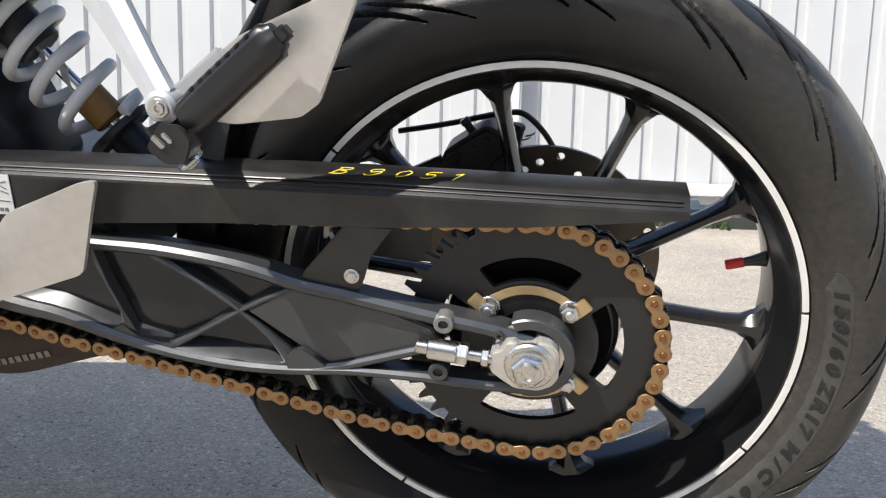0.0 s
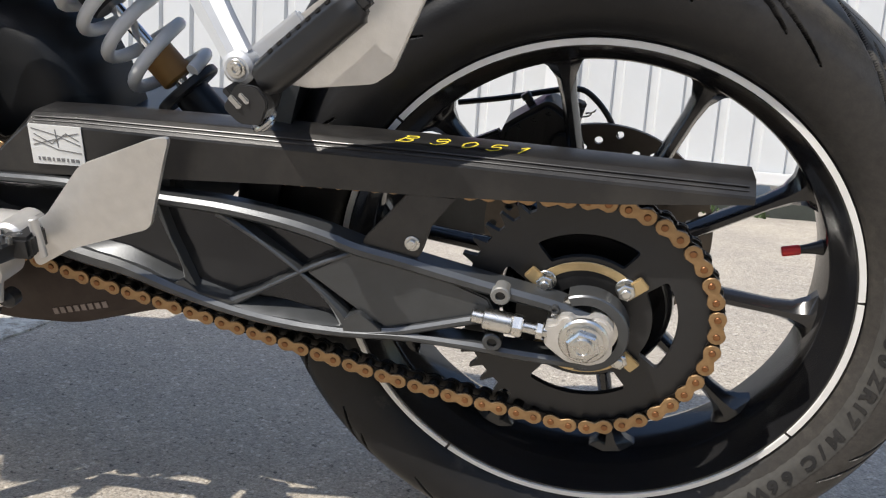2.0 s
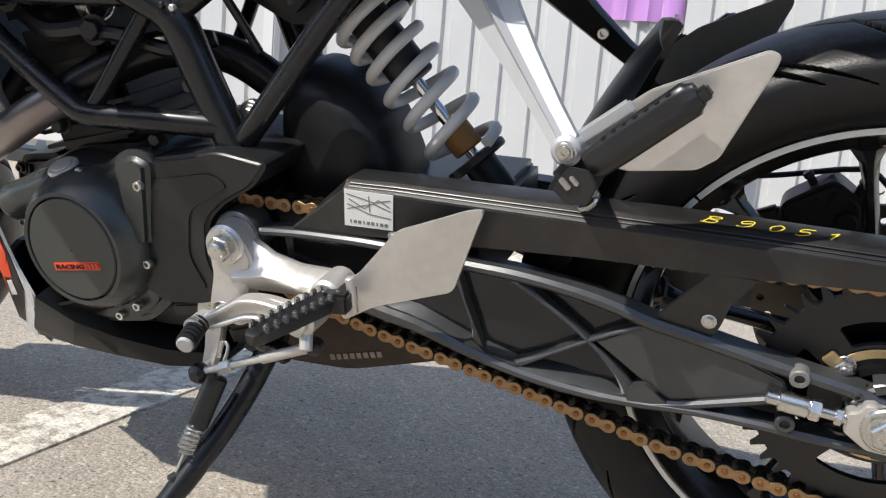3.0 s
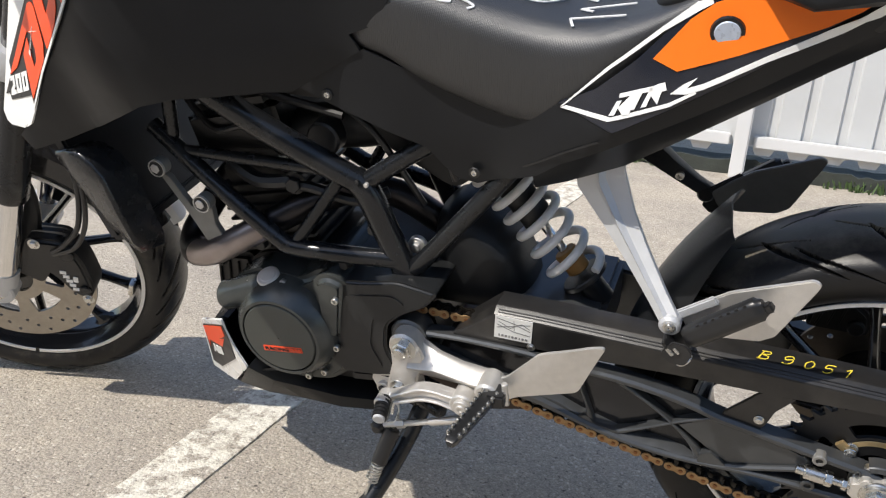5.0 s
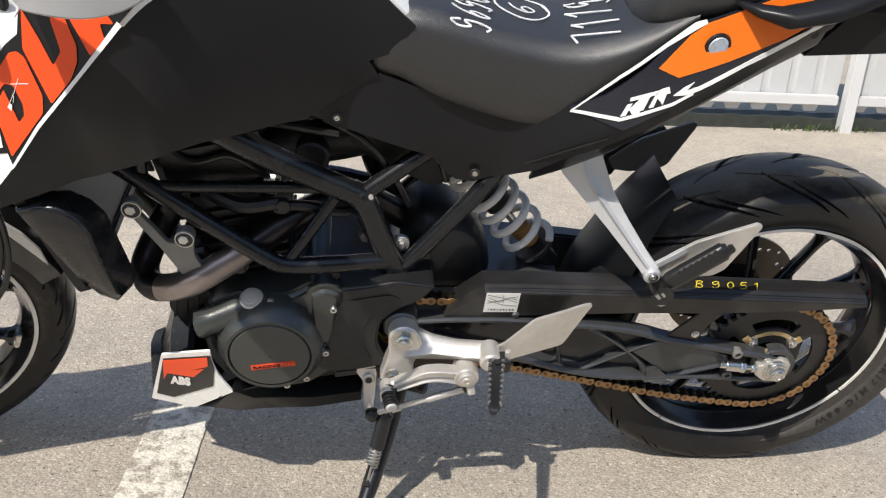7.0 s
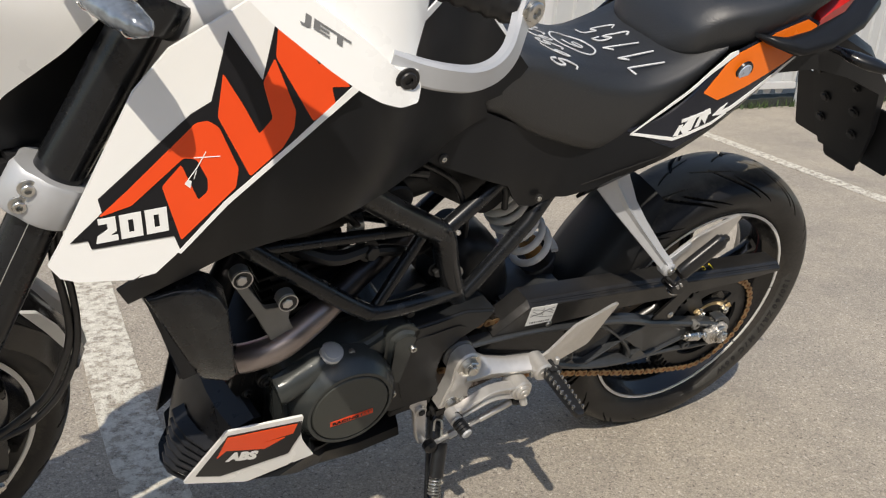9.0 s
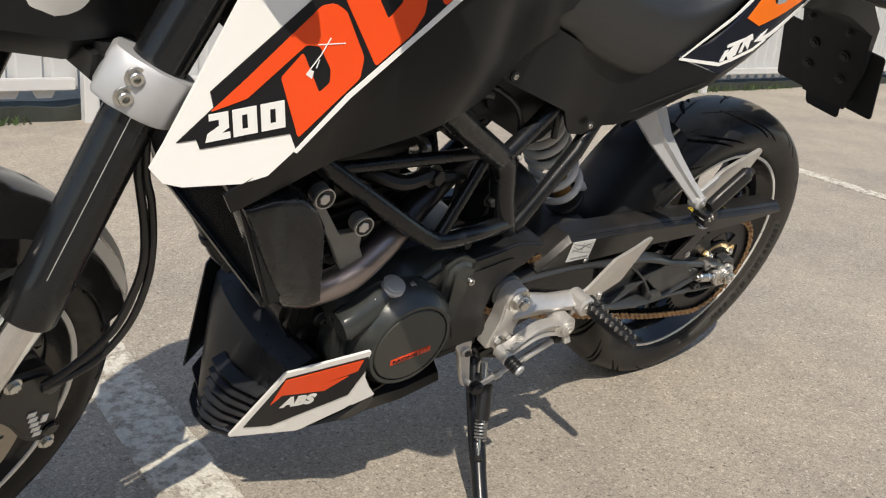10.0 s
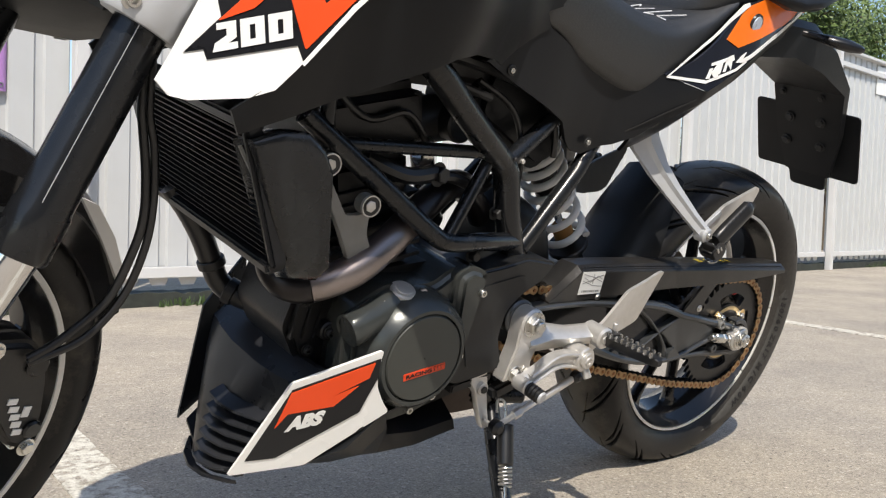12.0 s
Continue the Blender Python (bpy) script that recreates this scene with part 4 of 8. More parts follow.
for k in range(6):
    pts = []
    for r, sg in ((0.094, 1), (0.06, -1)):
        for j in range(7):
            a = radians(60 * k + sg * (-20 + 40 * j / 6))
            pts.append((FRONT.x + r * math.cos(a), FRONT.z + r * math.sin(a)))
    hol.append(rounded(pts, 0.006, 3))
hol.append(ring(FRONT.x, FRONT.z, 0.04, 40))
holed(bm, ring(FRONT.x, FRONT.z, 0.150, 90), hol, FRONT.y - 0.070, FRONT.y - 0.065)
part("brake_disc", bm, DISC, front, "drilled steel front brake disc", smooth=20)
bm = bmesh.new()
cyl(bm, FRONT + V(0, -0.066, 0), FRONT + V(0, -0.04, 0), 0.047, 36)
part("disc_carrier", bm, RIM, front)
for a in (-20, 160):
    bm = bmesh.new()
    u = V(math.cos(radians(a)), 0, math.sin(radians(a)))
    box(bm, FRONT + u * 0.2 + V(0, -0.032, 0), (0.008, 0.022, 0.03), pose(0, 0, 0, 0, -a, 0), 0.002)
    part("balance_weight", bm, STEEL, front)
front.matrix_local = STEER


# ---- motorcycle: swingarm, guard, pegs, shock ----
def bolt(parent, p, r, way=(0, -1, 0), h=0.006, material=STEEL, washer=True, name="bolt", socket=False):
    p, w = Vector(p), Vector(way).normalized()
    bm = bmesh.new()
    if washer:
        rod(bm, p, p + w * 0.0015, r * 1.45, 0.0004, 20)
    if socket:
        s = w.orthogonal().normalized()
        t = w.cross(s)
        rings = []
        for q, d in ((r, 0.0), (r, h - 0.001), (r * 0.88, h), (r * 0.5, h), (r * 0.45, h * 0.35), (r * 0.02, h * 0.35)):
            rings.append([p + w * d + (s * math.cos(2 * math.pi * k / 18) + t * math.sin(2 * math.pi * k / 18)) * q for k in range(18)])
        loft(bm, rings)
    else:
        hexbolt(bm, p, p + w * h, r)
    return part(name, bm, material, parent)


def rail(bm, pts, w, y0, y1, bev=0.3):
    """A cast rail along pts (x, z), w high, between y0 and y1; w is one height or one for each point."""
    P = spline([V(x, 0, z) for x, z in pts], 5)
    ws = w if isinstance(w, (list, tuple)) else [w] * len(pts)
    rings = []
    for i, p in enumerate(P):
        d = (P[min(i + 1, len(P) - 1)] - P[max(i - 1, 0)]).normalized()
        nrm = V(-d.z, 0, d.x)
        f = i / (len(P) - 1) * (len(ws) - 1)
        k = min(int(f), len(ws) - 2)
        h = (ws[k] * (1 - f + k) + ws[k + 1] * (f - k)) / 2
        b = min(h * bev * 2, 0.004)
        rings.append([p + nrm * a + V(0, y, 0) for a, y in ((-h, y0 + b), (-h + b, y0), (h - b, y0), (h, y0 + b), (h, y1), (-h, y1))])
    loft(bm, rings)


UP = [(-0.612, 0.080), (-0.55, 0.087), (-0.50, 0.089), (-0.444, 0.0885), (-0.37, 0.0825), (-0.315, 0.0795), (-0.276, 0.0750), (-0.243, 0.0690), (-0.2154, 0.0620), (-0.1878, 0.0535), (-0.1503, 0.0465), (-0.1225, 0.0405), (-0.0855, 0.033), (-0.058, 0.028), (-0.0213, 0.021), (0.0105, 0.012)]
LO = [(-0.612, 0.062), (-0.55, 0.044), (-0.50, 0.030), (-0.447, 0.017), (-0.41, 0.0095), (-0.362, -0.0065), (-0.312, -0.0195), (-0.261, -0.027), (-0.209, -0.0285), (-0.1585, -0.0250), (-0.1286, -0.0248), (-0.0847, -0.0262), (-0.051, -0.0290), (0.008, -0.0300)]
bm = bmesh.new()
rail(bm, UP, [0.010, 0.008, 0.008, 0.009, 0.010, 0.011, 0.011, 0.012, 0.012, 0.012, 0.012, 0.012, 0.012, 0.012, 0.012, 0.011], -0.1255, -0.104)
swing = part("swingarm", bm, SWING, bike, "dark grey cast swingarm with crossed ribs")
bm = bmesh.new()
rail(bm, LO, [0.012, 0.014, 0.015, 0.016, 0.015, 0.012, 0.010, 0.010, 0.009, 0.009, 0.008, 0.009, 0.010, 0.009], -0.1255, -0.104)
part("lower_rail", bm, SWING, swing)
# crossed ribs, thin at the crossing and splayed at the feet
for pts, ws in (([(-0.315, 0.0735), (-0.280, 0.0525), (-0.243, 0.0248), (-0.216, -0.002), (-0.2025, -0.023)], [0.010, 0.004, 0.0035, 0.007, 0.016]),
                ([(-0.316, -0.0175), (-0.285, 0.000), (-0.243, 0.0248), (-0.218, 0.0380), (-0.194, 0.0490)], [0.012, 0.004, 0.0035, 0.0045, 0.004]),
                ([(-0.372, 0.0790), (-0.3615, 0.045), (-0.3528, 0.020), (-0.3490, -0.004)], [0.006, 0.0022, 0.0026, 0.012])):
    bm = bmesh.new()
    rail(bm, pts, ws, -0.1205, -0.106)
    part("rib", bm, SWING, swing)
# flat cheek behind the ribs, and the lower arm of the fork at the axle
bm = bmesh.new()
prism(bm, rounded([(-0.194, 0.0515), (-0.150, 0.0425), (-0.113, 0.0330), (-0.078, 0.0205), (-0.072, 0.0080), (-0.088, 0.0030), (-0.127, -0.0085), (-0.166, -0.0205), (-0.1845, -0.0110), (-0.2365, 0.0262), (-0.218, 0.0365)], 0.003), -0.1195, -0.106, 0.0025)
part("cheek", bm, SWING, swing)
bm = bmesh.new()
rail(bm, [(-0.182, -0.0265), (-0.155, -0.0205), (-0.127, -0.0120), (-0.0878, 0.0003), (-0.070, 0.0040)], [0.010, 0.008, 0.008, 0.008, 0.012], -0.1250, -0.105)
part("fork_arm", bm, SWING, swing)
bm = bmesh.new()
prism(bm, rounded([(-0.368, -0.002), (-0.352, 0.006), (-0.340, -0.006), (-0.305, -0.012), (-0.318, -0.0185), (-0.345, -0.0120)], 0.003), -0.1215, -0.106, 0.002)
part("gusset", bm, SWING, swing)
bm = bmesh.new()
prism(bm, rounded([(-0.204, -0.014), (-0.190, -0.004), (-0.170, -0.0200), (-0.160, -0.0260), (-0.205, -0.0290)], 0.004), -0.1245, -0.106, 0.002)
part("gusset", bm, SWING, swing)
# axle lugs and the bosses of the adjuster
for x, z in ((-0.0665, 0.0300), (-0.0720, -0.0150)):
    bm = bmesh.new()
    revolve(bm, [(0.0042, -0.1305), (0.0072, -0.1305), (0.0082, -0.1295), (0.0082, -0.117), (0.0042, -0.117)], (x, 0, z), 28)
    # upper boss in lighter grey: the light on it is put into its colour
    boss = part("boss", bm, MOUNT if z > 0 else SWING, swing)
    bm = bmesh.new()
    rod(bm, (x, -0.128, z), (x, -0.118, z), 0.0043, 0.0005)
    part("boss_hole", bm, DARK, boss)
bm = bmesh.new()
n = 24
rings = []
for i in range(n + 1):
    a = radians(115 - 215 * i / n)
    u = V(math.cos(a), 0, math.sin(a))
    rings.append([V(0.003, 0, 0) + u * r + V(0, y, 0) for r, y in ((0.0275, -0.1245), (0.0350, -0.1245), (0.0362, -0.1230), (0.0362, -0.106), (0.0275, -0.106))])
loft(bm, rings)
part("axle_loop", bm, SWING, swing)
bm = bmesh.new()
rod(bm, (-0.603, -0.130, 0.078), (-0.603, -0.095, 0.078), 0.0265, 0.003, 32)
part("pivot_collar", bm, SWING, swing)
# sloping walls of the pocket
bm = bmesh.new()
loft(bm, [[V(x, -0.1225, z + 0.004), V(x, -0.1085, z + k), V(x, -0.105, z + k), V(x, -0.105, z)] for (x, z), k in zip(LO[2:9], (0.008, 0.015, 0.017, 0.012, 0.010, 0.016, 0.006))])
part("pocket_wall", bm, SWING, swing)
# web of the same casting, coloured darker for the shade of its recess
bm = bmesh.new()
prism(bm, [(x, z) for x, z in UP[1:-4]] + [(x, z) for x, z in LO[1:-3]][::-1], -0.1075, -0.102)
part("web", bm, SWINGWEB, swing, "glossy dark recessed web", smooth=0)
bm = bmesh.new()
prism(bm, [(x, z + 0.006) for x, z in UP] + [(0.03, 0.0)] + [(x, z - 0.006) for x, z in LO][::-1], 0.108, 0.138, 0.004)
part("far_arm", bm, SWING, swing)
bm = bmesh.new()
box(bm, (-0.43, 0, 0.075), (0.15, 0.21, 0.085), bevel=0.008)
part("cross_beam", bm, SWING, swing)
bolt(swing, (-0.022, -0.1245, 0.0215), 0.004, socket=True, washer=False, h=0.003, material=SWING)

# axle, its block and the chain adjuster
bm = bmesh.new()
prism(bm, rounded([(-0.0285, -0.009), (-0.0285, 0.010), (-0.020, 0.012), (-0.017, 0.0195), (-0.009, 0.021), (-0.005, 0.018), (0.006, 0.018), (0.010, 0.022), (0.020, 0.020), (0.026, 0.013), (0.0265, -0.011), (0.021, -0.0195), (0.010, -0.0245), (-0.009, -0.0235), (-0.019, -0.0165)], 0.003), -0.1335, -0.1075, 0.002)
block = part("axle_block", bm, CAST, bike, "bright cast axle block")
bm = bmesh.new()
revolve(bm, [(0.001, -0.1365), (0.019, -0.1365), (0.0205, -0.1350), (0.0205, -0.1325), (0.001, -0.1325)], (0.0032, 0, 0.0), 40)
part("washer", bm, STEEL, block)
bm = bmesh.new()
rings = []
for r, y in ((0.0160, -0.1365), (0.0160, -0.1380), (0.0145, -0.1390)):
    rings.append([V(0.0032 + r * math.cos(2 * math.pi * k / 24), y, 0.0 + r * math.sin(2 * math.pi * k / 24)) for k in range(24)])
loft(bm, rings)
hexbolt(bm, (0.0032, -0.1385, 0.0), (0.0032, -0.1460, 0.0), 0.0142)
rings = []
for r, y in ((0.0100, -0.1455), (0.0098, -0.1470), (0.0085, -0.1480), (0.0055, -0.1480), (0.0050, -0.1470)):
    rings.append([V(0.0032 + r * math.cos(2 * math.pi * k / 24), y, 0.0 + r * math.sin(2 * math.pi * k / 24)) for k in range(24)])
loft(bm, rings)
part("axle_head", bm, STEEL, block)
bm = bmesh.new()
revolve(bm, [(0.0242, -0.1205), (0.0285, -0.1205), (0.0285, -0.112), (0.0242, -0.112)], (0.002, 0, 0.004), 40)
part("spacer", bm, STEEL, block)
bm = bmesh.new()
rod(bm, (-0.090, -0.128, 0.0082), (-0.078, -0.128, 0.0068), 0.0058, 0.001, 18)
rod(bm, (-0.080, -0.128, 0.0068), (-0.056, -0.128, 0.0042), 0.0090, 0.001, 28)
hexbolt(bm, (-0.056, -0.128, 0.0042), (-0.047, -0.128, 0.0033), 0.0096)
rod(bm, (-0.050, -0.128, 0.0036), (-0.026, -0.128, 0.0010), 0.0050, 0.0005, 14)
hexbolt(bm, (-0.036, -0.128, 0.0020), (-0.030, -0.128, 0.0014), 0.0075)
part("chain_adjuster", bm, STEEL, block)

# chain guard
bm = bmesh.new()
rings = []
for x, zb, zs, zt in ((-0.540, 0.0925, 0.0940, 0.0955), (-0.512, 0.0930, 0.1155, 0.1210), (-0.4830, 0.0935, 0.1390, 0.1475), (-0.43, 0.0970, 0.1395, 0.1485), (-0.25, 0.1055, 0.1370, 0.1475), (-0.12, 0.1075, 0.1355, 0.1455), (0.0, 0.1135, 0.1325, 0.1425), (0.117, 0.1245, 0.1300, 0.1395)):
    rings.append([V(x, y, z) for y, z in ((-0.1195, zb), (-0.120, zs - 0.001), (-0.1190, zs + 0.001), (-0.108, zt - 0.0008), (-0.106, zt), (-0.074, zt - 0.0015), (-0.074, zt - 0.0045), (-0.105, zt - 0.003), (-0.1165, zs - 0.002), (-0.1165, zb))])
loft(bm, rings)
prism(bm, rounded([(-0.146, 0.108), (-0.106, 0.108), (-0.127, 0.080), (-0.133, 0.060), (-0.138, 0.050), (-0.150, 0.047), (-0.186, 0.058), (-0.184, 0.064)], 0.004), -0.1190, -0.1145, 0.001)
for d_ in (0.35, 0.62):
    tube(bm, [V(x, -0.1195 + 0.0105 * d_, zs + (zt - zs) * d_ + 0.0004) for x, zs, zt in ((-0.478, 0.1390, 0.1475), (-0.43, 0.1395, 0.1485), (-0.25, 0.1370, 0.1475), (-0.12, 0.1355, 0.1455), (0.0, 0.1325, 0.1425), (0.112, 0.1302, 0.1396))], 0.0008, 6)
guard = part("chain_guard", bm, GUARD, bike, "scuffed dark grey plastic chain guard", smooth=25)
bolt(guard, (-0.1425, -0.119, 0.0640), 0.0045, h=0.0040)
bolt(guard, (-0.432, -0.119, 0.0985), 0.004, h=0.003, material=STEEL)
bm = bmesh.new()
prism(bm, [(-0.4805, 0.1405), (-0.430, 0.1405), (-0.4315, 0.1055), (-0.482, 0.1045)], -0.1212, -0.1202)
sticker = part("warning_sticker", bm, PAPER, guard, "white chain tension sticker", smooth=0)
bm = bmesh.new()
strokes(bm, [[(-0.478, 0.137), (-0.45, 0.131), (-0.433, 0.135)], [(-0.478, 0.122), (-0.45, 0.130), (-0.433, 0.124)], [(-0.478, 0.127), (-0.455, 0.119), (-0.433, 0.117)], [(-0.476, 0.132), (-0.46, 0.124), (-0.445, 0.134), (-0.434, 0.128)], [(-0.455, 0.137), (-0.4545, 0.121)]], lambda x, z: -0.1212, 0.0008, 0.0004)
for i in range(9):
    box(bm, (-0.475 + 0.0046 * i, -0.1214, 0.1098), (0.003 if i % 3 else 0.0015, 0.0006, 0.003))
part("print", bm, INK, sticker, smooth=0)


def pen(bm, lines, place, width):
    """Strokes of a pen: place maps (u, v) to a point and its up."""
    for ln in lines:
        pts = spline([V(u, v, 0) for u, v in ln], 5) if len(ln) > 2 else [V(*p, 0) for p in ln]
        rings = []
        for i, p in enumerate(pts):
            d = (pts[min(i + 1, len(pts) - 1)] - pts[max(i - 1, 0)]).normalized()
            s = V(-d.y, d.x, 0) * width / 2
            a, na = place(p.x + s.x, p.y + s.y)
            b, nb = place(p.x - s.x, p.y - s.y)
            rings.append((a, b, b - nb * 0.0012, a - na * 0.0012))
        loft(bm, rings)


GLYPH = {
    "B": [[(0.1, 0), (0.15, 1)], [(0.0, 0.95), (0.5, 1.0), (0.6, 0.75), (0.2, 0.55)], [(0.2, 0.55), (0.6, 0.4), (0.55, 0.05), (0.0, 0.05)]],
    "9": [[(0.6, 0.75), (0.4, 1.0), (0.05, 0.8), (0.2, 0.5), (0.55, 0.65), (0.6, 0.3), (0.35, 0.0), (0.05, 0.1)]],
    "0": [[(0.3, 1.0), (0.05, 0.6), (0.2, 0.05), (0.5, 0.2), (0.55, 0.7), (0.3, 1.0)]],
    "5": [[(0.6, 1.0), (0.15, 0.95), (0.1, 0.55), (0.45, 0.6), (0.55, 0.25), (0.3, 0.0), (0.05, 0.1)]],
    "1": [[(0.1, 0.75), (0.35, 1.0)], [(0.35, 1.0), (0.3, 0.0)]],
    "6": [[(0.55, 0.95), (0.2, 0.75), (0.05, 0.3), (0.3, 0.0), (0.55, 0.25), (0.35, 0.5), (0.08, 0.3)]],
    "7": [[(0.05, 0.9), (0.6, 1.0)], [(0.6, 1.0), (0.3, 0.0)]],
}
bm = bmesh.new()
for ch, u0 in (("B", 0.0), ("9", 0.027), ("0", 0.051), ("5", 0.072), ("1", 0.094)):
    def top_of_guard(u, v):
        x = -0.160 + u
        zt = 0.1475 - (x + 0.25) / 0.13 * 0.002 if x < -0.12 else 0.1455 - (x + 0.12) * 0.025
        return V(x, -0.1065 + v, zt + 0.0004 - 0.045 * v), V(0, 0, 1)
    pen(bm, [[(u0 + a * 0.018 + b * 0.006, 0.002 + b * 0.017) for a, b in ln] for ln in GLYPH[ch]], top_of_guard, 0.0014)
part("marker_number", bm, CHALK_Y, guard, "yellow hand-written lot number", smooth=0)


# rider's peg hanger on the left: an upright leg under the big boss and a wedge-shaped arm to the heel joint
bm = bmesh.new()
prism(bm, rounded([(-0.622, 0.080), (-0.614, 0.096), (-0.598, 0.100), (-0.581, 0.088), (-0.571, 0.066), (-0.577, 0.040), (-0.584, 0.020), (-0.580, -0.004), (-0.598, -0.013), (-0.614, -0.006), (-0.632, -0.010), (-0.628, 0.012), (-0.620, 0.042)], 0.006), -0.152, -0.126, 0.005, 3)
rings = []
for x, zt, zr, zb, yr, yk in ((-0.596, 0.088, 0.046, 0.028, -0.156, -0.126), (-0.576, 0.080, 0.049, 0.030, -0.157, -0.127), (-0.556, 0.0695, 0.0545, 0.032, -0.159, -0.129), (-0.520, 0.0660, 0.0555, 0.037, -0.165, -0.136), (-0.488, 0.0690, 0.0590, 0.041, -0.173, -0.142), (-0.462, 0.0720, 0.0610, 0.044, -0.178, -0.148)):
    rings.append([V(x, y, z) for y, z in ((yk, zt - 0.002), (yk - 0.003, zt), (yk - 0.010, zt), (yr + 0.003, zr + 0.003), (yr, zr), (yr + 0.001, zr - 0.003), (yr + 0.010, zb + 0.002), (yr + 0.014, zb), (yk, zb))])
loft(bm, rings)
rod(bm, (-0.600, -0.155, 0.078), (-0.600, -0.122, 0.078), 0.0215, 0.004, 36)
rod(bm, (-0.612, -0.153, 0.003), (-0.612, -0.13, 0.003), 0.0125, 0.002, 24)
rod(bm, (-0.590, -0.152, 0.004), (-0.590, -0.13, 0.004), 0.0105, 0.002, 20)
rod(bm, (-0.472, -0.185, 0.0585), (-0.472, -0.146, 0.0585), 0.0165, 0.003, 32)
hanger = part("peg_hanger", bm, CAST, bike, "silver cast aluminium foot peg hanger")
bolt(hanger, (-0.600, -0.155, 0.078), 0.0135, h=0.009)
bm = bmesh.new()
rod(bm, (-0.600, -0.163, 0.078), (-0.600, -0.170, 0.078), 0.0090, 0.0015)
part("pivot_end", bm, STEEL, hanger)
bolt(hanger, (-0.612, -0.153, 0.003), 0.0085, h=0.007)
bolt(hanger, (-0.590, -0.152, 0.004), 0.0080, h=0.006, washer=False)
bolt(hanger, (-0.472, -0.185, 0.0585), 0.0085, h=0.002, washer=False, material=CAST)
bm = bmesh.new()
sheet(bm, rounded([(-0.329, 0.1515), (-0.336, 0.135), (-0.361, 0.067), (-0.437, 0.042), (-0.470, 0.022), (-0.478, 0.060), (-0.452, 0.073), (-0.411, 0.122), (-0.345, 0.149)], 0.007), lambda x, z: -0.1585 + 0.16 * max(0.0, 0.74 * (x + 0.455) - 0.67 * (z - 0.045)), 0.005, 0.008, bevel=0.001)
part("heel_guard", bm, CAST, bike, "silver aluminium heel guard plate with a soft crease", smooth=60)


A, B = V(-0.464, -0.178, 0.056), V(-0.482, -0.289, 0.068)
d = (B - A).normalized()
side = d.cross(V(0, 0, 1)).normalized()
up = side.cross(d)
bm = bmesh.new()
rings = []
for t_, k in ((0.0, 1.0), (0.05, 1.08), (0.55, 1.0), (0.9, 0.86), (0.97, 0.74), (1.0, 0.45)):
    c = A.lerp(B, t_)
    rings.append([c + side * (a * 0.0105 * k) + up * (b * 0.0082 * k) for a, b in ((-1, 0.75), (-0.85, 1), (0.85, 1), (1, 0.75), (0.7, -0.6), (0.45, -1), (-0.45, -1), (-0.7, -0.6))])
loft(bm, rings)
peg = part("foot_peg", bm, HOSE, bike, "black serrated steel rider foot peg", smooth=35)
for i in range(9):
    for e in (-1, 1):
        bm = bmesh.new()
        k = 1.06 - 0.025 * i
        box(bm, A.lerp(B, 0.08 + 0.102 * i) + side * (e * 0.0090 * k) + up * 0.0092 * k, (0.0056, 0.0046, 0.0085), Matrix((d, side, up)).transposed().to_4x4(), 0.0012)
        part("peg_tooth", bm, WORN, peg)
bm = bmesh.new()
box(bm, (-0.459, -0.181, 0.059), (0.026, 0.030, 0.020), pose(0, 0, 0, 0, 0, 8), 0.003)
part("peg_bracket", bm, DARK, peg)
bm = bmesh.new()
rod(bm, (-0.446, -0.178, 0.045), (-0.449, -0.178, 0.080), 0.0042, 0.0008)
part("pivot_pin", bm, CAST, peg)
bm = bmesh.new()
rod(bm, (-0.4950, -0.1880, 0.000), (-0.500, -0.174, 0.022), 0.0064, 0.001)
part("lever_boss", bm, CAST, peg)

# gear lever with its toe rubber and linkage
bm = bmesh.new()
LEVER = [(-0.622, 0.000), (-0.608, 0.006), (-0.585, 0.018), (-0.566, 0.0275), (-0.545, 0.0300), (-0.522, 0.0270), (-0.505, 0.0255)]
rail(bm, LEVER, [0.016, 0.015, 0.018, 0.021, 0.022, 0.024, 0.030], -0.178, -0.166)
for e in (-1, 1):
    rail(bm, [(x - 0.002 * e, z + e * k) for (x, z), k in zip(LEVER[1:], (0.0052, 0.0068, 0.0082, 0.0088, 0.0098, 0.0125))], [0.0046] * 6, -0.184, -0.172)
rod(bm, (-0.622, -0.192, 0.001), (-0.622, -0.166, 0.001), 0.0105, 0.0015, 20)
rod(bm, (-0.505, -0.185, 0.028), (-0.505, -0.150, 0.028), 0.0185, 0.002, 32)
rod(bm, (-0.505, -0.190, 0.028), (-0.505, -0.184, 0.028), 0.0125, 0.0012, 24)
gear = part("gear_lever", bm, CAST, bike, "silver aluminium gear lever")
bm = bmesh.new()
P0, P1 = V(-0.622, -0.178, 0.0015), V(-0.6155, -0.2115, -0.0045)
prof_ = []
for i in range(6):
    prof_ += [(i / 6, 0.0088), ((i + 0.12) / 6, 0.0105), ((i + 0.72) / 6, 0.0105), ((i + 0.85) / 6, 0.0088)]
tube(bm, [P0.lerp(P1, a) for a, r in prof_], [r for a, r in prof_], 20)
part("toe_rubber", bm, HOSE, gear, "black ribbed toe rubber")
bm = bmesh.new()
rod(bm, P1.lerp(P0, 0.1), P1 + (P1 - P0) * 0.08, 0.0085, 0.001)
part("toe_peg", bm, ALU, gear)
bolt(gear, (-0.505, -0.190, 0.028), 0.0070, h=0.002, socket=True, washer=False, material=CAST)
bm = bmesh.new()
tube(bm, [(-0.497, -0.168, -0.006), (-0.638, -0.167, -0.066)], 0.0042, 10)
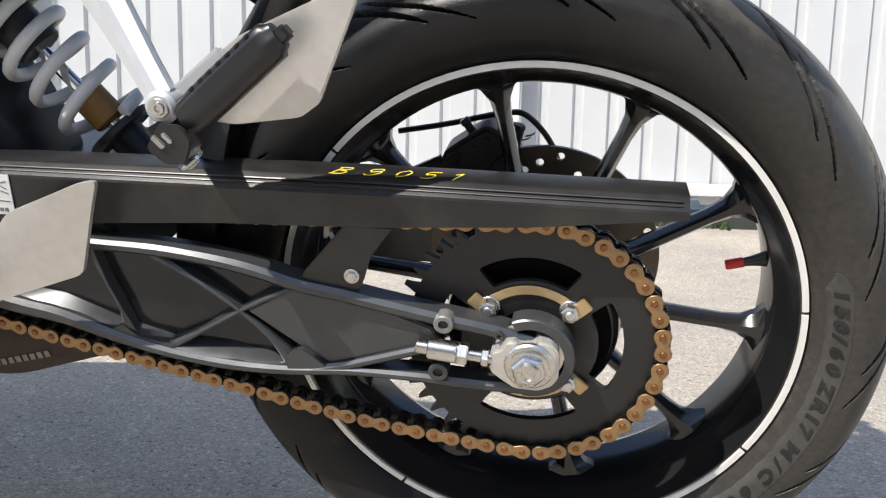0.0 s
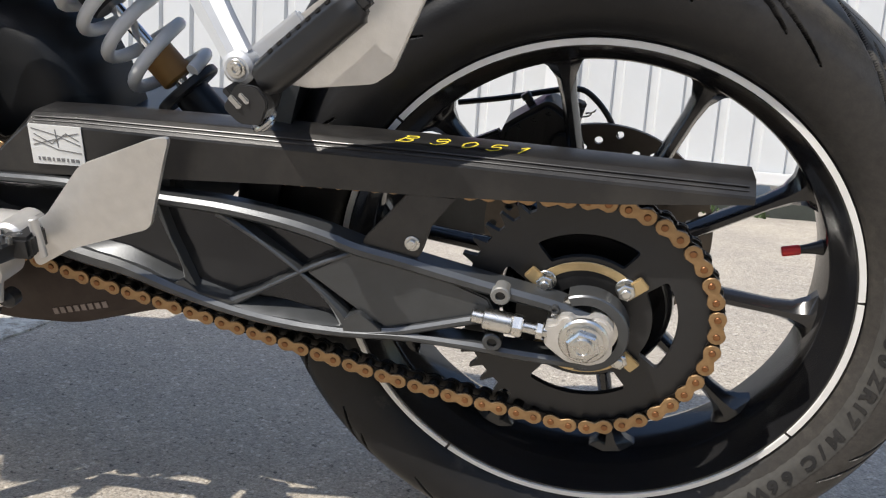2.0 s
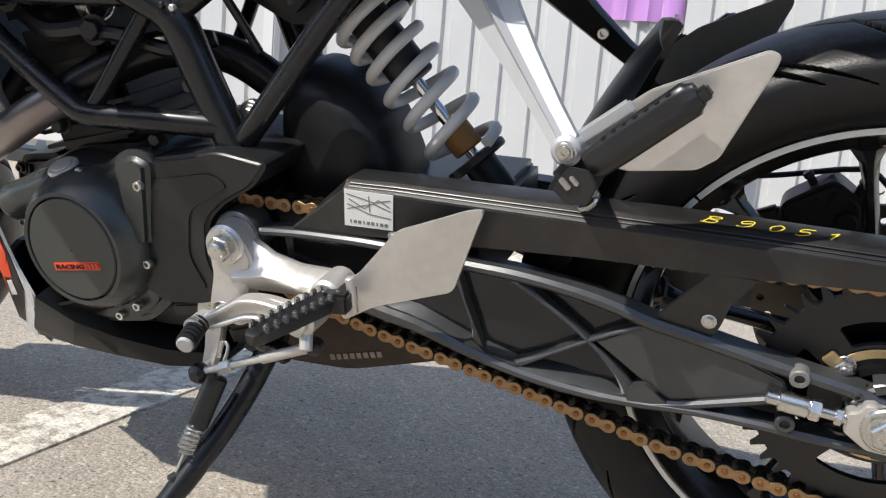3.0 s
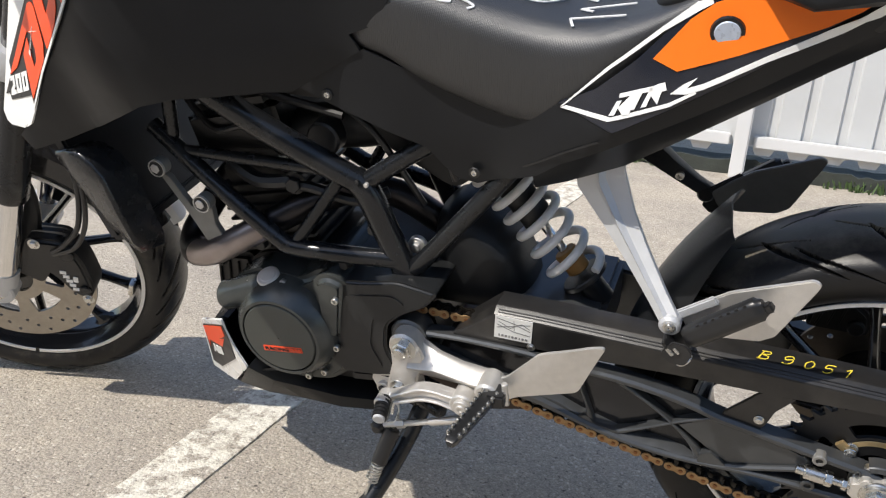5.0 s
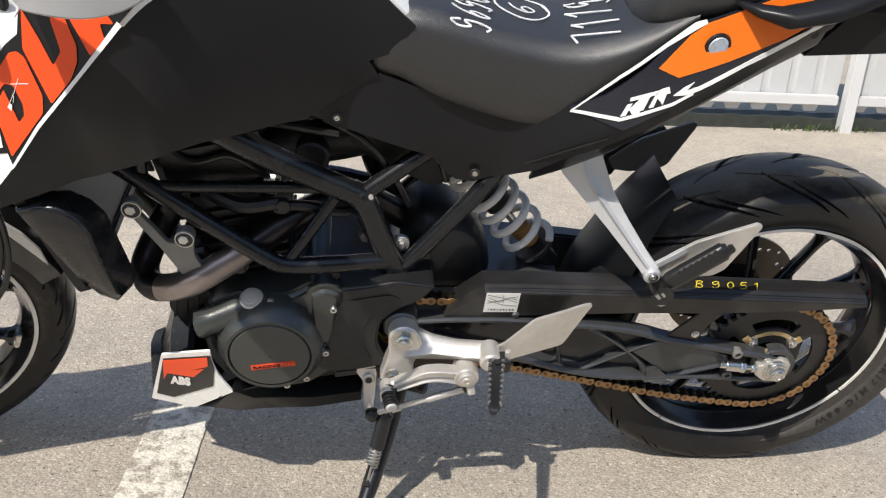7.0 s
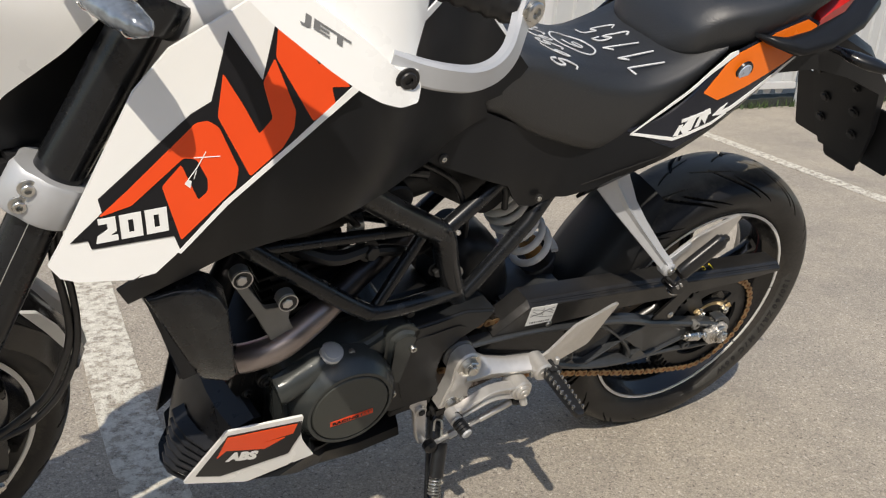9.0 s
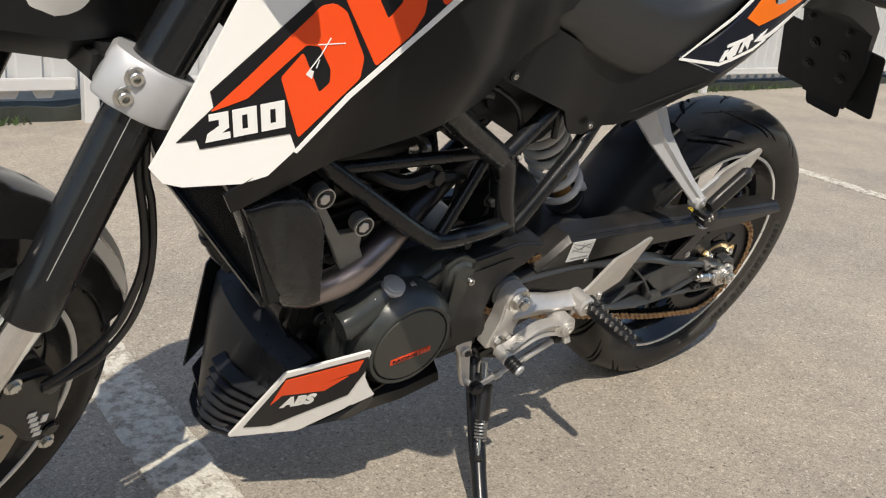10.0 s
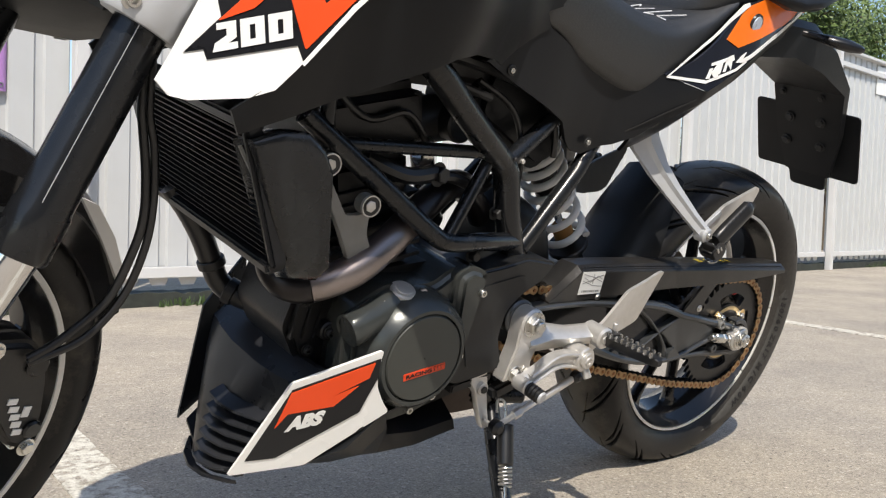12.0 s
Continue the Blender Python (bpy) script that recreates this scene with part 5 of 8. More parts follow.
rod(bm, (-0.560, -0.168, -0.033), (-0.505, -0.168, -0.0095), 0.0056, 0.001, 12)
rod(bm, (-0.612, -0.167, -0.055), (-0.598, -0.167, -0.049), 0.0068, 0.001, 6)
part("link_rod", bm, CAST, gear)
for p, r in (((-0.641, -0.167, -0.068), 0.0110), ((-0.497, -0.168, -0.006), 0.0085)):
    bm = bmesh.new()
    rod(bm, V(*p) + V(0, -0.010, 0), V(*p) + V(0, 0.010, 0), r, 0.005, 20)
    part("joint_boot", bm, HOSE, gear)
bm = bmesh.new()
rings = []
for x0, x1, y, z in ((-0.658, -0.640, -0.1225, 0.002), (-0.667, -0.636, -0.1240, -0.006), (-0.668, -0.634, -0.1265, -0.018), (-0.657, -0.634, -0.1300, -0.034), (-0.655, -0.635, -0.1385, -0.054), (-0.654, -0.637, -0.1480, -0.070), (-0.651, -0.640, -0.1510, -0.077)):
    rings.append([V(x0, y + 0.004, z), V(x0 + 0.002, y, z), V(x1 - 0.002, y, z), V(x1, y + 0.004, z), V(x1, y + 0.010, z), V(x0, y + 0.010, z)])
loft(bm, rings)
rod(bm, (-0.6475, -0.134, -0.026), (-0.6475, -0.095, -0.026), 0.0095, 0.001)
rod(bm, (-0.643, -0.166, -0.070), (-0.646, -0.140, -0.068), 0.0045, 0.001)
sel = part("selector_arm", bm, CAST, gear)
bolt(sel, (-0.6475, -0.134, -0.026), 0.0058, h=0.003, washer=False, material=DARK)

# passenger peg hangers; the far one shows its inside, shade put into darker colours
for s in (-1, 1):
    bm = bmesh.new()
    rings = []
    for x, y, z, hw, ht, tilt in ((-0.372, 0.070, 0.392, 0.033, 0.010, 0.3), (-0.3655, 0.079, 0.340, 0.0265, 0.010, 0.5), (-0.337, 0.097, 0.3005, 0.0168, 0.010, 0.65), (-0.312, 0.116, 0.272, 0.0122, 0.0095, 0.8), (-0.280, 0.142, 0.237, 0.0092, 0.009, 0.85), (-0.2615, 0.158, 0.2180, 0.0086, 0.009, 0.85)):
        rings.append([V(x + a * hw, s * (y + b * ht), z + a * hw * tilt) for a, b in ((-1, -0.4), (-0.8, -1), (0.8, -1), (1, -0.4), (1, 0.4), (0.25, 0.7), (0.0, 1.4), (-0.25, 0.7), (-1, 0.4))])
    loft(bm, rings)
    rod(bm, (-0.2595, s * 0.146, 0.2135), (-0.2595, s * 0.1690, 0.2135), 0.0124, 0.003, 28)
    bar(bm, V(-0.258, s * 0.150, 0.216), V(-0.214, s * 0.150, 0.2500), 0.012, 0.006, 0.002)
    h = part("passenger_hanger", bm, ALU if s < 0 else GUARD, bike, "brushed aluminium passenger peg hanger" if s < 0 else "far passenger hanger, coloured dark for its shaded inside")
    bolt(h, (-0.2595, s * 0.1690, 0.2140), 0.0050, (0, s, 0), 0.003, socket=True)
    if s > 0:
        for q in ((-0.335, 0.075, 0.31), (-0.295, 0.118, 0.255)):
            bolt(h, q, 0.006, (0, -1, 0), 0.006, socket=True, washer=False)
    bm = bmesh.new()
    prism(bm, rounded([(-0.114, 0.2915), (-0.122, 0.2955), (-0.172, 0.2745), (-0.202, 0.2615), (-0.228, 0.2420), (-0.252, 0.2200), (-0.240, 0.200), (-0.213, 0.197), (-0.163, 0.2035), (-0.148, 0.2140), (-0.116, 0.284)], 0.004), s * 0.149, s * 0.143, 0.0012)
    part("heel_guard", bm, CAST if s < 0 else MOUNT, bike, "silver aluminium passenger heel guard plate" if s < 0 else "far passenger heel guard plate, coloured darker for shade")
    A, B = V(-0.239, s * 0.172, 0.206), V(-0.165, s * 0.170, 0.2665)
    d = (B - A).normalized()
    q = V(-d.z, 0, d.x)
    bm = bmesh.new()
    rings = []
    for t_, k in ((0.0, 0.75), (0.06, 0.95), (0.3, 1.0), (0.84, 0.98), (0.93, 0.98), (0.955, 0.80), (1.0, 0.66)):
        c = A.lerp(B, t_)
        rings.append([c + q * (a * 0.0145 * k) + V(0, s * b * 0.0100 * k, 0) for a, b in ((-1, -0.5), (-0.6, -1), (0.6, -1), (0.95, -0.6), (1, 0.1), (0.86, 0.55), (0.55, 0.80), (0.30, 0.82), (0.12, 1.0), (-0.28, 1.02), (-0.66, 0.86), (-0.92, 0.4))])
    loft(bm, rings)
    pg = part("passenger_peg", bm, HOSE, bike, "folded black rubber passenger foot peg", smooth=40)
    for i in range(7):
        bm = bmesh.new()
        box(bm, A.lerp(B, 0.24 + 0.098 * i) + q * 0.0128 + V(0, s * 0.0055, 0), (0.0042, 0.0022, 0.0022), pose(0, 0, 0, 0, -42, 0), 0.0005)
        part("rubber_slot", bm, DARK, pg)
    bm = bmesh.new()
    box(bm, B + d * 0.003 - q * 0.002, (0.010, 0.011, 0.011), pose(0, 0, 0, 0, -42, 0), 0.002)
    part("end_bolt", bm, DARK, pg)
    bm = bmesh.new()
    for e in (-1, 1):
        prism(bm, rounded([(-0.264, 0.190), (-0.252, 0.2085), (-0.236, 0.207), (-0.229, 0.196), (-0.236, 0.179), (-0.252, 0.179)], 0.004), s * 0.174 + 0.0125 * e - 0.002, s * 0.174 + 0.0125 * e + 0.002, 0.0008)
    box(bm, V(-0.2575, s * 0.174, 0.1975), (0.005, 0.025, 0.016), pose(0, 0, 0, 0, -42, 0), 0.001)
    box(bm, V(-0.2520, s * 0.174, 0.1830), (0.005, 0.025, 0.010), pose(0, 0, 0, 0, -42, 0), 0.001)
    part("peg_bracket", bm, DARK, pg)
    bm = bmesh.new()
    rod(bm, (-0.2385, s * 0.172, 0.1765), (-0.2405, s * 0.173, 0.1795), 0.0115, 0.0008, 24)
    rod(bm, (-0.2365, s * 0.172, 0.1735), (-0.239, s * 0.173, 0.177), 0.0070, 0.001, 14)
    box(bm, V(-0.2535, s * 0.1888, 0.1955), (0.005, 0.003, 0.011), pose(0, 0, 0, 0, -42, 0), 0.0008)
    box(bm, V(-0.2465, s * 0.1888, 0.1985), (0.004, 0.003, 0.009), pose(0, 0, 0, 0, -42, 0), 0.0008)
    part("peg_pin", bm, WORN, pg)

# shock absorber
S0, S1 = V(-0.5250, -0.004, 0.3005), V(-0.3925, -0.002, 0.1450)
ax = (S1 - S0).normalized()
sx = ax.cross(V(0, 1, 0)).normalized()
sy = ax.cross(sx)
bm = bmesh.new()
pts = []
for i in range(7 * 22 + 1):
    t = i / (7 * 22)
    f = 0.60 * t + 0.40 * t * t
    a = 2 * math.pi * 7 * t + 0.6
    pts.append(S0.lerp(S1, 0.03 + 0.94 * f) + (sx * math.cos(a) + sy * math.sin(a)) * 0.0345)
tube(bm, pts, 0.0062, 12)
shock = part("shock_spring", bm, SPRING, bike, "off-white coil spring of the shock")
for nm, a, b, r, m in (("damper_body", -0.25, 0.52, 0.022, DARK), ("damper_rod", 0.5, 1.0, 0.0065, CHROME), ("bump_stop", 0.78, 0.95, 0.0165, DAMPER), ("spring_seat", 0.985, 1.03, 0.034, DARK), ("preload_collar", -0.06, 0.02, 0.038, DARK), ("shock_eye", 1.0, 1.22, 0.018, DARK)):
    bm = bmesh.new()
    rod(bm, S0.lerp(S1, a), S0.lerp(S1, b), r, 0.002, 28)
    part(nm, bm, m, shock)

# hugger over the front of the rear tyre
bm = bmesh.new()
rings = []
n = 44
for i in range(n + 1):
    a = radians(127 + 58 * i / n)
    u = V(math.cos(a), 0, math.sin(a))
    R = 0.329 + 0.026 * max(0.0, 1 - i / 22) ** 2
    k = 0.72 + 0.28 * math.sin(0.5 * math.pi * min(1, i / 24))
    e = 0.22 + 0.78 * min(1, i / 24)
    rings.append([u * r + V(0, y, 0) for r, y in ((R - 0.045 * e, -0.088 * k), (R - 0.015 * e, -0.078 * k), (R + 0.004, -0.05 * k), (R + 0.01, 0), (R + 0.004, 0.05 * k), (R - 0.015 * e, 0.078 * k), (R - 0.045 * e, 0.088 * k),
                                           (R - 0.046 * e, 0.085 * k), (R - 0.017 * e, 0.075 * k), (R + 0.001, 0.048 * k), (R + 0.007, 0), (R + 0.001, -0.048 * k), (R - 0.017 * e, -0.075 * k), (R - 0.046 * e, -0.085 * k))])
loft(bm, rings)
part("hugger", bm, PLASTIC, bike, "black plastic hugger over the rear tyre", smooth=60)
# rounded inner cover behind the engine
bm = bmesh.new()
COVER_LINE = rounded([(-0.600, 0.070), (-0.606, 0.175), (-0.600, 0.215), (-0.580, 0.233), (-0.564, 0.234), (-0.533, 0.226), (-0.506, 0.209), (-0.483, 0.183), (-0.465, 0.139), (-0.458, 0.105), (-0.458, 0.075)], 0.008)
rings = []
for y, k in ((0.040, 0.985), (0.010, 1.0), (-0.012, 0.975), (-0.030, 0.91), (-0.044, 0.80), (-0.052, 0.66), (-0.0555, 0.45), (-0.0565, 0.2)):
    rings.append([V(-0.535 + (x + 0.535) * k, y, 0.150 + (z - 0.150) * k) for x, z in COVER_LINE])
loft(bm, rings)
part("inner_cover", bm, PLASTIC, bike, "rounded black plastic cover behind the engine", smooth=60)


# ---- motorcycle: trellis frame and engine ----
def both(name, make, material, label=""):
    for s in (1, -1):
        bm = bmesh.new()
        make(bm)
        if s < 0:
            bmesh.ops.scale(bm, vec=(1, -1, 1), verts=bm.verts)
            bmesh.ops.reverse_faces(bm, faces=bm.faces)
        yield part(name, bm, material, bike, label)


def left_frame(bm):
    knee = V(-0.6695, -0.097, 0.288)
    tube(bm, spline([(-1.10, -0.035, 0.530), (-0.98, -0.118, 0.472), (-0.866, -0.134, 0.4130), (-0.775, -0.120, 0.353), knee], 5), 0.0172, 16)
    tube(bm, spline([knee + V(-0.014, 0, 0.008), knee + V(0.006, 0.0, -0.010), (-0.642, -0.095, 0.2227), (-0.6135, -0.095, 0.158)], 5), 0.0185, 16)
    tube(bm, [knee, (-0.607, -0.084, 0.333), (-0.578, -0.076, 0.352), (-0.45, -0.055, 0.440)], 0.0125, 14)
    tube(bm, [(-0.602, -0.096, 0.170), (-0.512, -0.086, 0.283), (-0.485, -0.076, 0.318), (-0.42, -0.055, 0.40)], 0.0125, 14)
    tube(bm, spline([(-0.985, -0.100, 0.328), (-0.875, -0.118, 0.254), (-0.795, -0.126, 0.201), (-0.764, -0.127, 0.1895), (-0.70, -0.120, 0.188), (-0.620, -0.100, 0.182)], 6), 0.0125, 14)
    tube(bm, [(-0.955, -0.106, 0.299), (-0.705, -0.102, 0.303)], 0.0085, 12)
    tube(bm, [(-0.700, -0.098, 0.292), (-0.764, -0.122, 0.196)], 0.0090, 12)
    tube(bm, [(-0.955, -0.085, 0.44), (-0.955, -0.102, 0.300)], 0.0095, 12)
    prism(bm, rounded([(-0.628, 0.130), (-0.598, 0.130), (-0.588, 0.158), (-0.602, 0.173), (-0.632, 0.172)], 0.006), -0.108, -0.090, 0.002)


for fr in both("trellis_frame", left_frame, FRAME, "black tubular steel trellis frame side"):
    if min(v.co.y for v in fr.data.vertices) < -0.1:
        bolt(fr, (-0.614, -0.108, 0.151), 0.0075, h=0.006, socket=True, material=CAST)
        bolt(fr, (-0.608, -0.074, 0.191), 0.0062, h=0.006, material=CAST)
        bolt(fr, (-0.655, -0.112, 0.298), 0.0035, h=0.005, washer=False, material=CAST)
        bolt(fr, (-0.668, -0.112, 0.300), 0.0030, h=0.004, washer=False, material=DARK)
        bm = bmesh.new()
        rod(bm, (-0.608, -0.075, 0.191), (-0.608, -0.065, 0.191), 0.0130, 0.001, 28)
        part("frame_bush", bm, CAST, fr)

bm = bmesh.new()
EC = V(-0.793, 0, 0.047)
revolve(bm, [(0.001, -0.158), (0.0575, -0.158), (0.059, -0.1565), (0.060, -0.160), (0.0645, -0.160), (0.072, -0.152), (0.079, -0.138), (0.083, -0.120), (0.084, -0.06), (0.001, -0.06)], EC, 96)
prism(bm, rounded([(-0.895, 0.075), (-0.885, 0.105), (-0.865, 0.118), (-0.842, 0.132), (-0.770, 0.130), (-0.735, 0.155), (-0.705, 0.148), (-0.705, -0.02), (-0.74, -0.05), (-0.80, -0.062), (-0.85, -0.055), (-0.885, 0.0)], 0.014), -0.126, 0.09, 0.010, 3)
prism(bm, rounded([(-0.742, 0.146), (-0.718, 0.160), (-0.688, 0.150), (-0.700, 0.05), (-0.735, 0.05)], 0.012), -0.142, -0.08, 0.010, 3)
engine = part("engine_cover", bm, ENGINE, bike, "graphite round engine side cover")
bm = bmesh.new()
revolve(bm, [(0.001, -0.1605), (0.0562, -0.1605), (0.0575, -0.159), (0.0575, -0.1575), (0.001, -0.1575)], EC, 96)
disc_ = part("cover_plate", bm, COVER, engine, "matt grey round plate")
bm = bmesh.new()
flat = lambda x, z: -0.1606
strokes(bm, [[(-0.827, 0.0325), (-0.757, 0.0335)], [(-0.827, 0.0225), (-0.757, 0.0235)], [(-0.8265, 0.0325), (-0.8265, 0.0225)], [(-0.777, 0.033), (-0.777, 0.023)], [(-0.757, 0.033), (-0.757, 0.0235)]], flat, 0.0016, 0.0006)
box(bm, (-0.8018, -0.1611, 0.0278), (0.0485, 0.0008, 0.0098))
for i in range(3):
    box(bm, (-0.7725 + 0.0058 * i, -0.1613, 0.0283), (0.0042, 0.001, 0.0066), pose(0, 0, 0, 0, -14, 0))
EMBLEM = Matrix.Translation((-0.789, 0, 0.029)) @ pose(0, 0, 0, 0, -9, 0) @ Matrix.Diagonal((0.92, 1, 0.8, 1)) @ Matrix.Translation((0.792, 0, -0.028))
bmesh.ops.transform(bm, matrix=EMBLEM, verts=bm.verts)
part("cover_emblem", bm, REDLINE, engine, "small red emblem plate", smooth=0)
bm = bmesh.new()
fit_text(bm, text_mesh("RACING", 0.01, 0.0, 0.0002, 0.0004), (-0.8235, 0.0247), (0.043, 0.0), (0.0, 0.0066), lambda x, z: -0.1615, 0.0003)
bmesh.ops.transform(bm, matrix=EMBLEM, verts=bm.verts)
part("emblem_letters", bm, BLACKFILM, engine, "small dark letters RACING", smooth=0)
bm = bmesh.new()
prism(bm, rounded([(-0.728, 0.140), (-0.700, 0.150), (-0.655, 0.158), (-0.615, 0.168), (-0.556, 0.160), (-0.575, 0.134), (-0.612, 0.112), (-0.634, 0.09), (-0.638, 0.05), (-0.618, 0.004), (-0.66, -0.008), (-0.705, -0.014), (-0.730, 0.0), (-0.722, 0.06)], 0.010), -0.132, -0.05, 0.010, 3)
prism(bm, rounded([(-0.695, 0.130), (-0.62, 0.146), (-0.60, 0.132), (-0.652, 0.10), (-0.66, 0.05), (-0.64, 0.012), (-0.69, 0.006), (-0.71, 0.06)], 0.012), -0.1338, -0.10, 0.0015, 2)
part("sprocket_cover", bm, COVERBLK, bike, "black plastic front sprocket cover")
for x, z, y in ((-0.7025, 0.125, -0.146), (-0.7305, 0.080, -0.142), (-0.7130, 0.034, -0.139), (-0.742, -0.024, -0.134), (-0.7725, -0.043, -0.130), (-0.862, 0.005, -0.131), (-0.850, 0.112, -0.131), (-0.792, 0.125, -0.131)):
    bolt(engine, (x, y + 0.004, z), 0.0052, h=0.006, socket=True, washer=False)
bm = bmesh.new()
rod(bm, (-0.8175, -0.112, 0.080), (-0.8185, -0.1190, 0.1130), 0.0215, 0.003, 32)
part("filler_neck", bm, ENGINE, engine)
bm = bmesh.new()
a, b = V(-0.8185, -0.1190, 0.1120), V(-0.8195, -0.1255, 0.1285)
rod(bm, a, a.lerp(b, 0.45), 0.0150, 0.001, 36)
rod(bm, a.lerp(b, 0.45), b, 0.0172, 0.002, 36)
rod(bm, b, b + (b - a).normalized() * 0.002, 0.0115, 0.0005, 30)
part("oil_filler_cap", bm, CAST, engine, "bright aluminium oil filler cap")
# starter housing in front of the round cover
bm = bmesh.new()
tube(bm, [(-0.896, -0.130, 0.0785), (-0.894, -0.1300, 0.0792), (-0.875, -0.1260, 0.0860), (-0.83, -0.116, 0.102)], [0.0195, 0.0220, 0.0225, 0.026], 28)
part("starter_housing", bm, ENGINE, engine)
# crankcase, cylinder and head
bm = bmesh.new()
prism(bm, rounded([(-0.90, -0.04), (-0.905, 0.09), (-0.86, 0.13), (-0.72, 0.15), (-0.60, 0.13), (-0.575, 0.03), (-0.62, -0.055), (-0.74, -0.085), (-0.85, -0.075)], 0.03), -0.085, 0.10, 0.012)
crank = part("crankcase", bm, ENGINE_DK, bike, "dark cast crankcase")
bm = bmesh.new()
T = pose(-0.842, 0, 0.20, 0, -14, 0)
box(bm, (0, 0, 0), (0.12, 0.13, 0.16), bevel=0.012)
bmesh.ops.transform(bm, matrix=T, verts=bm.verts)
barrel = part("cylinder", bm, ENGINE_DK, crank)
for i in range(7):
    bm = bmesh.new()
    box(bm, (0, 0, -0.06 + 0.017 * i), (0.135, 0.146, 0.005), bevel=0.001)
    bmesh.ops.transform(bm, matrix=T, verts=bm.verts)
    part("cooling_fin", bm, ENGINE_DK, crank)
bm = bmesh.new()
box(bm, (0, 0, 0.125), (0.15, 0.165, 0.085), bevel=0.016, seg=3)
box(bm, (0, 0, 0.178), (0.12, 0.14, 0.03), bevel=0.010, seg=3)
for sx_ in (-1, 1):
    for sy_ in (-1, 1):
        rod(bm, (sx_ * 0.055, sy_ * 0.066, 0.18), (sx_ * 0.055, sy_ * 0.066, 0.20), 0.008, 0.001, 12)
bmesh.ops.transform(bm, matrix=T, verts=bm.verts)
part("cylinder_head", bm, ENGINE_DK, crank)
bm = bmesh.new()
prism(bm, rounded([(-0.950, 0.062), (-0.938, 0.112), (-0.880, 0.120), (-0.866, 0.070), (-0.880, 0.012), (-0.925, 0.018)], 0.010), -0.078, 0.06, 0.008)
rod(bm, (-0.894, -0.092, 0.062), (-0.894, -0.07, 0.062), 0.013, 0.002, 20)
part("water_pump_housing", bm, ENGINE_DK, crank)
for k in range(4):
    bm = bmesh.new()
    bar(bm, V(-0.940 + 0.016 * k, -0.077, 0.050), V(-0.934 + 0.016 * k, -0.077, 0.104), 0.004, 0.010, 0.001)
    part("pump_rib", bm, ENGINE_DK, crank)
for p, r in (((-0.930, -0.080, 0.100), 0.0055), ((-0.894, -0.092, 0.062), 0.006), ((-0.915, -0.080, 0.035), 0.0055)):
    bolt(crank, p, r, (0, -1, 0), 0.006, DARK, socket=True)
# intake, throttle body, coil and wiring seen between the tubes
bm = bmesh.new()
tube(bm, spline([(-0.80, -0.02, 0.31), (-0.755, -0.02, 0.325), (-0.70, -0.02, 0.335), (-0.63, -0.01, 0.35)], 5), 0.032, 20)
rod(bm, (-0.735, -0.075, 0.33), (-0.735, 0.07, 0.33), 0.024, 0.003, 24)
intake = part("throttle_body", bm, DARK, bike, "black throttle body and intake pipe")
for i in range(2):
    bm = bmesh.new()
    revolve(bm, [(0.017, -0.004), (0.019, -0.004), (0.019, 0.004), (0.017, 0.004)], (0, 0, 0), 24)
    bmesh.ops.transform(bm, matrix=pose(-0.792 + 0.006 * i, -0.07, 0.292, 0, 20, 80), verts=bm.verts)
    part("hose_clip", bm, STEEL, intake)
# black block added to keep the space between the tubes dark
bm = bmesh.new()
prism(bm, rounded([(-0.70, 0.34), (-0.69, 0.41), (-0.60, 0.42), (-0.50, 0.40), (-0.52, 0.31), (-0.56, 0.27), (-0.62, 0.30)], 0.02), -0.055, 0.075, 0.012)
part("gap_filler", bm, PLASTIC, bike, "black filler block under the seat")
for pts, r in (([(-1.0, -0.05, 0.42), (-0.93, -0.07, 0.37), (-0.86, -0.085, 0.40), (-0.78, -0.08, 0.385), (-0.70, -0.075, 0.37)], 0.006),
               ([(-0.98, -0.06, 0.40), (-0.90, -0.085, 0.33), (-0.84, -0.09, 0.34), (-0.79, -0.08, 0.30)], 0.005),
               ([(-0.80, -0.085, 0.26), (-0.75, -0.09, 0.265), (-0.69, -0.08, 0.25), (-0.65, -0.06, 0.26)], 0.008),
               ([(-0.72, -0.07, 0.39), (-0.66, -0.08, 0.36), (-0.62, -0.075, 0.30), (-0.60, -0.06, 0.25)], 0.0045),
               ([(-0.90, -0.04, 0.43), (-0.82, -0.06, 0.42), (-0.72, -0.065, 0.41), (-0.6, -0.06, 0.39)], 0.009),
               ([(-0.88, -0.08, 0.28), (-0.83, -0.095, 0.265), (-0.78, -0.09, 0.27)], 0.011),
               ([(-0.55, -0.07, 0.30), (-0.57, -0.075, 0.35), (-0.62, -0.07, 0.40)], 0.005)):
    bm = bmesh.new()
    tube(bm, spline(pts, 6), r, 9)
    part("engine_hose", bm, HOSE, bike, "black rubber hose by the engine")
for p, r, w in (((-0.775, -0.092, 0.268), 0.011, (0.2, -1, 0.1)), ((-0.835, -0.098, 0.165), 0.008, (0, -1, 0)), ((-0.70, -0.105, 0.165), 0.007, (0, -1, 0)), ((-0.66, -0.09, 0.22), 0.0075, (0, -1, 0)), ((-0.895, -0.075, 0.155), 0.009, (-0.4, -1, 0))):
    bolt(crank, p, r, w, 0.012, DARK)

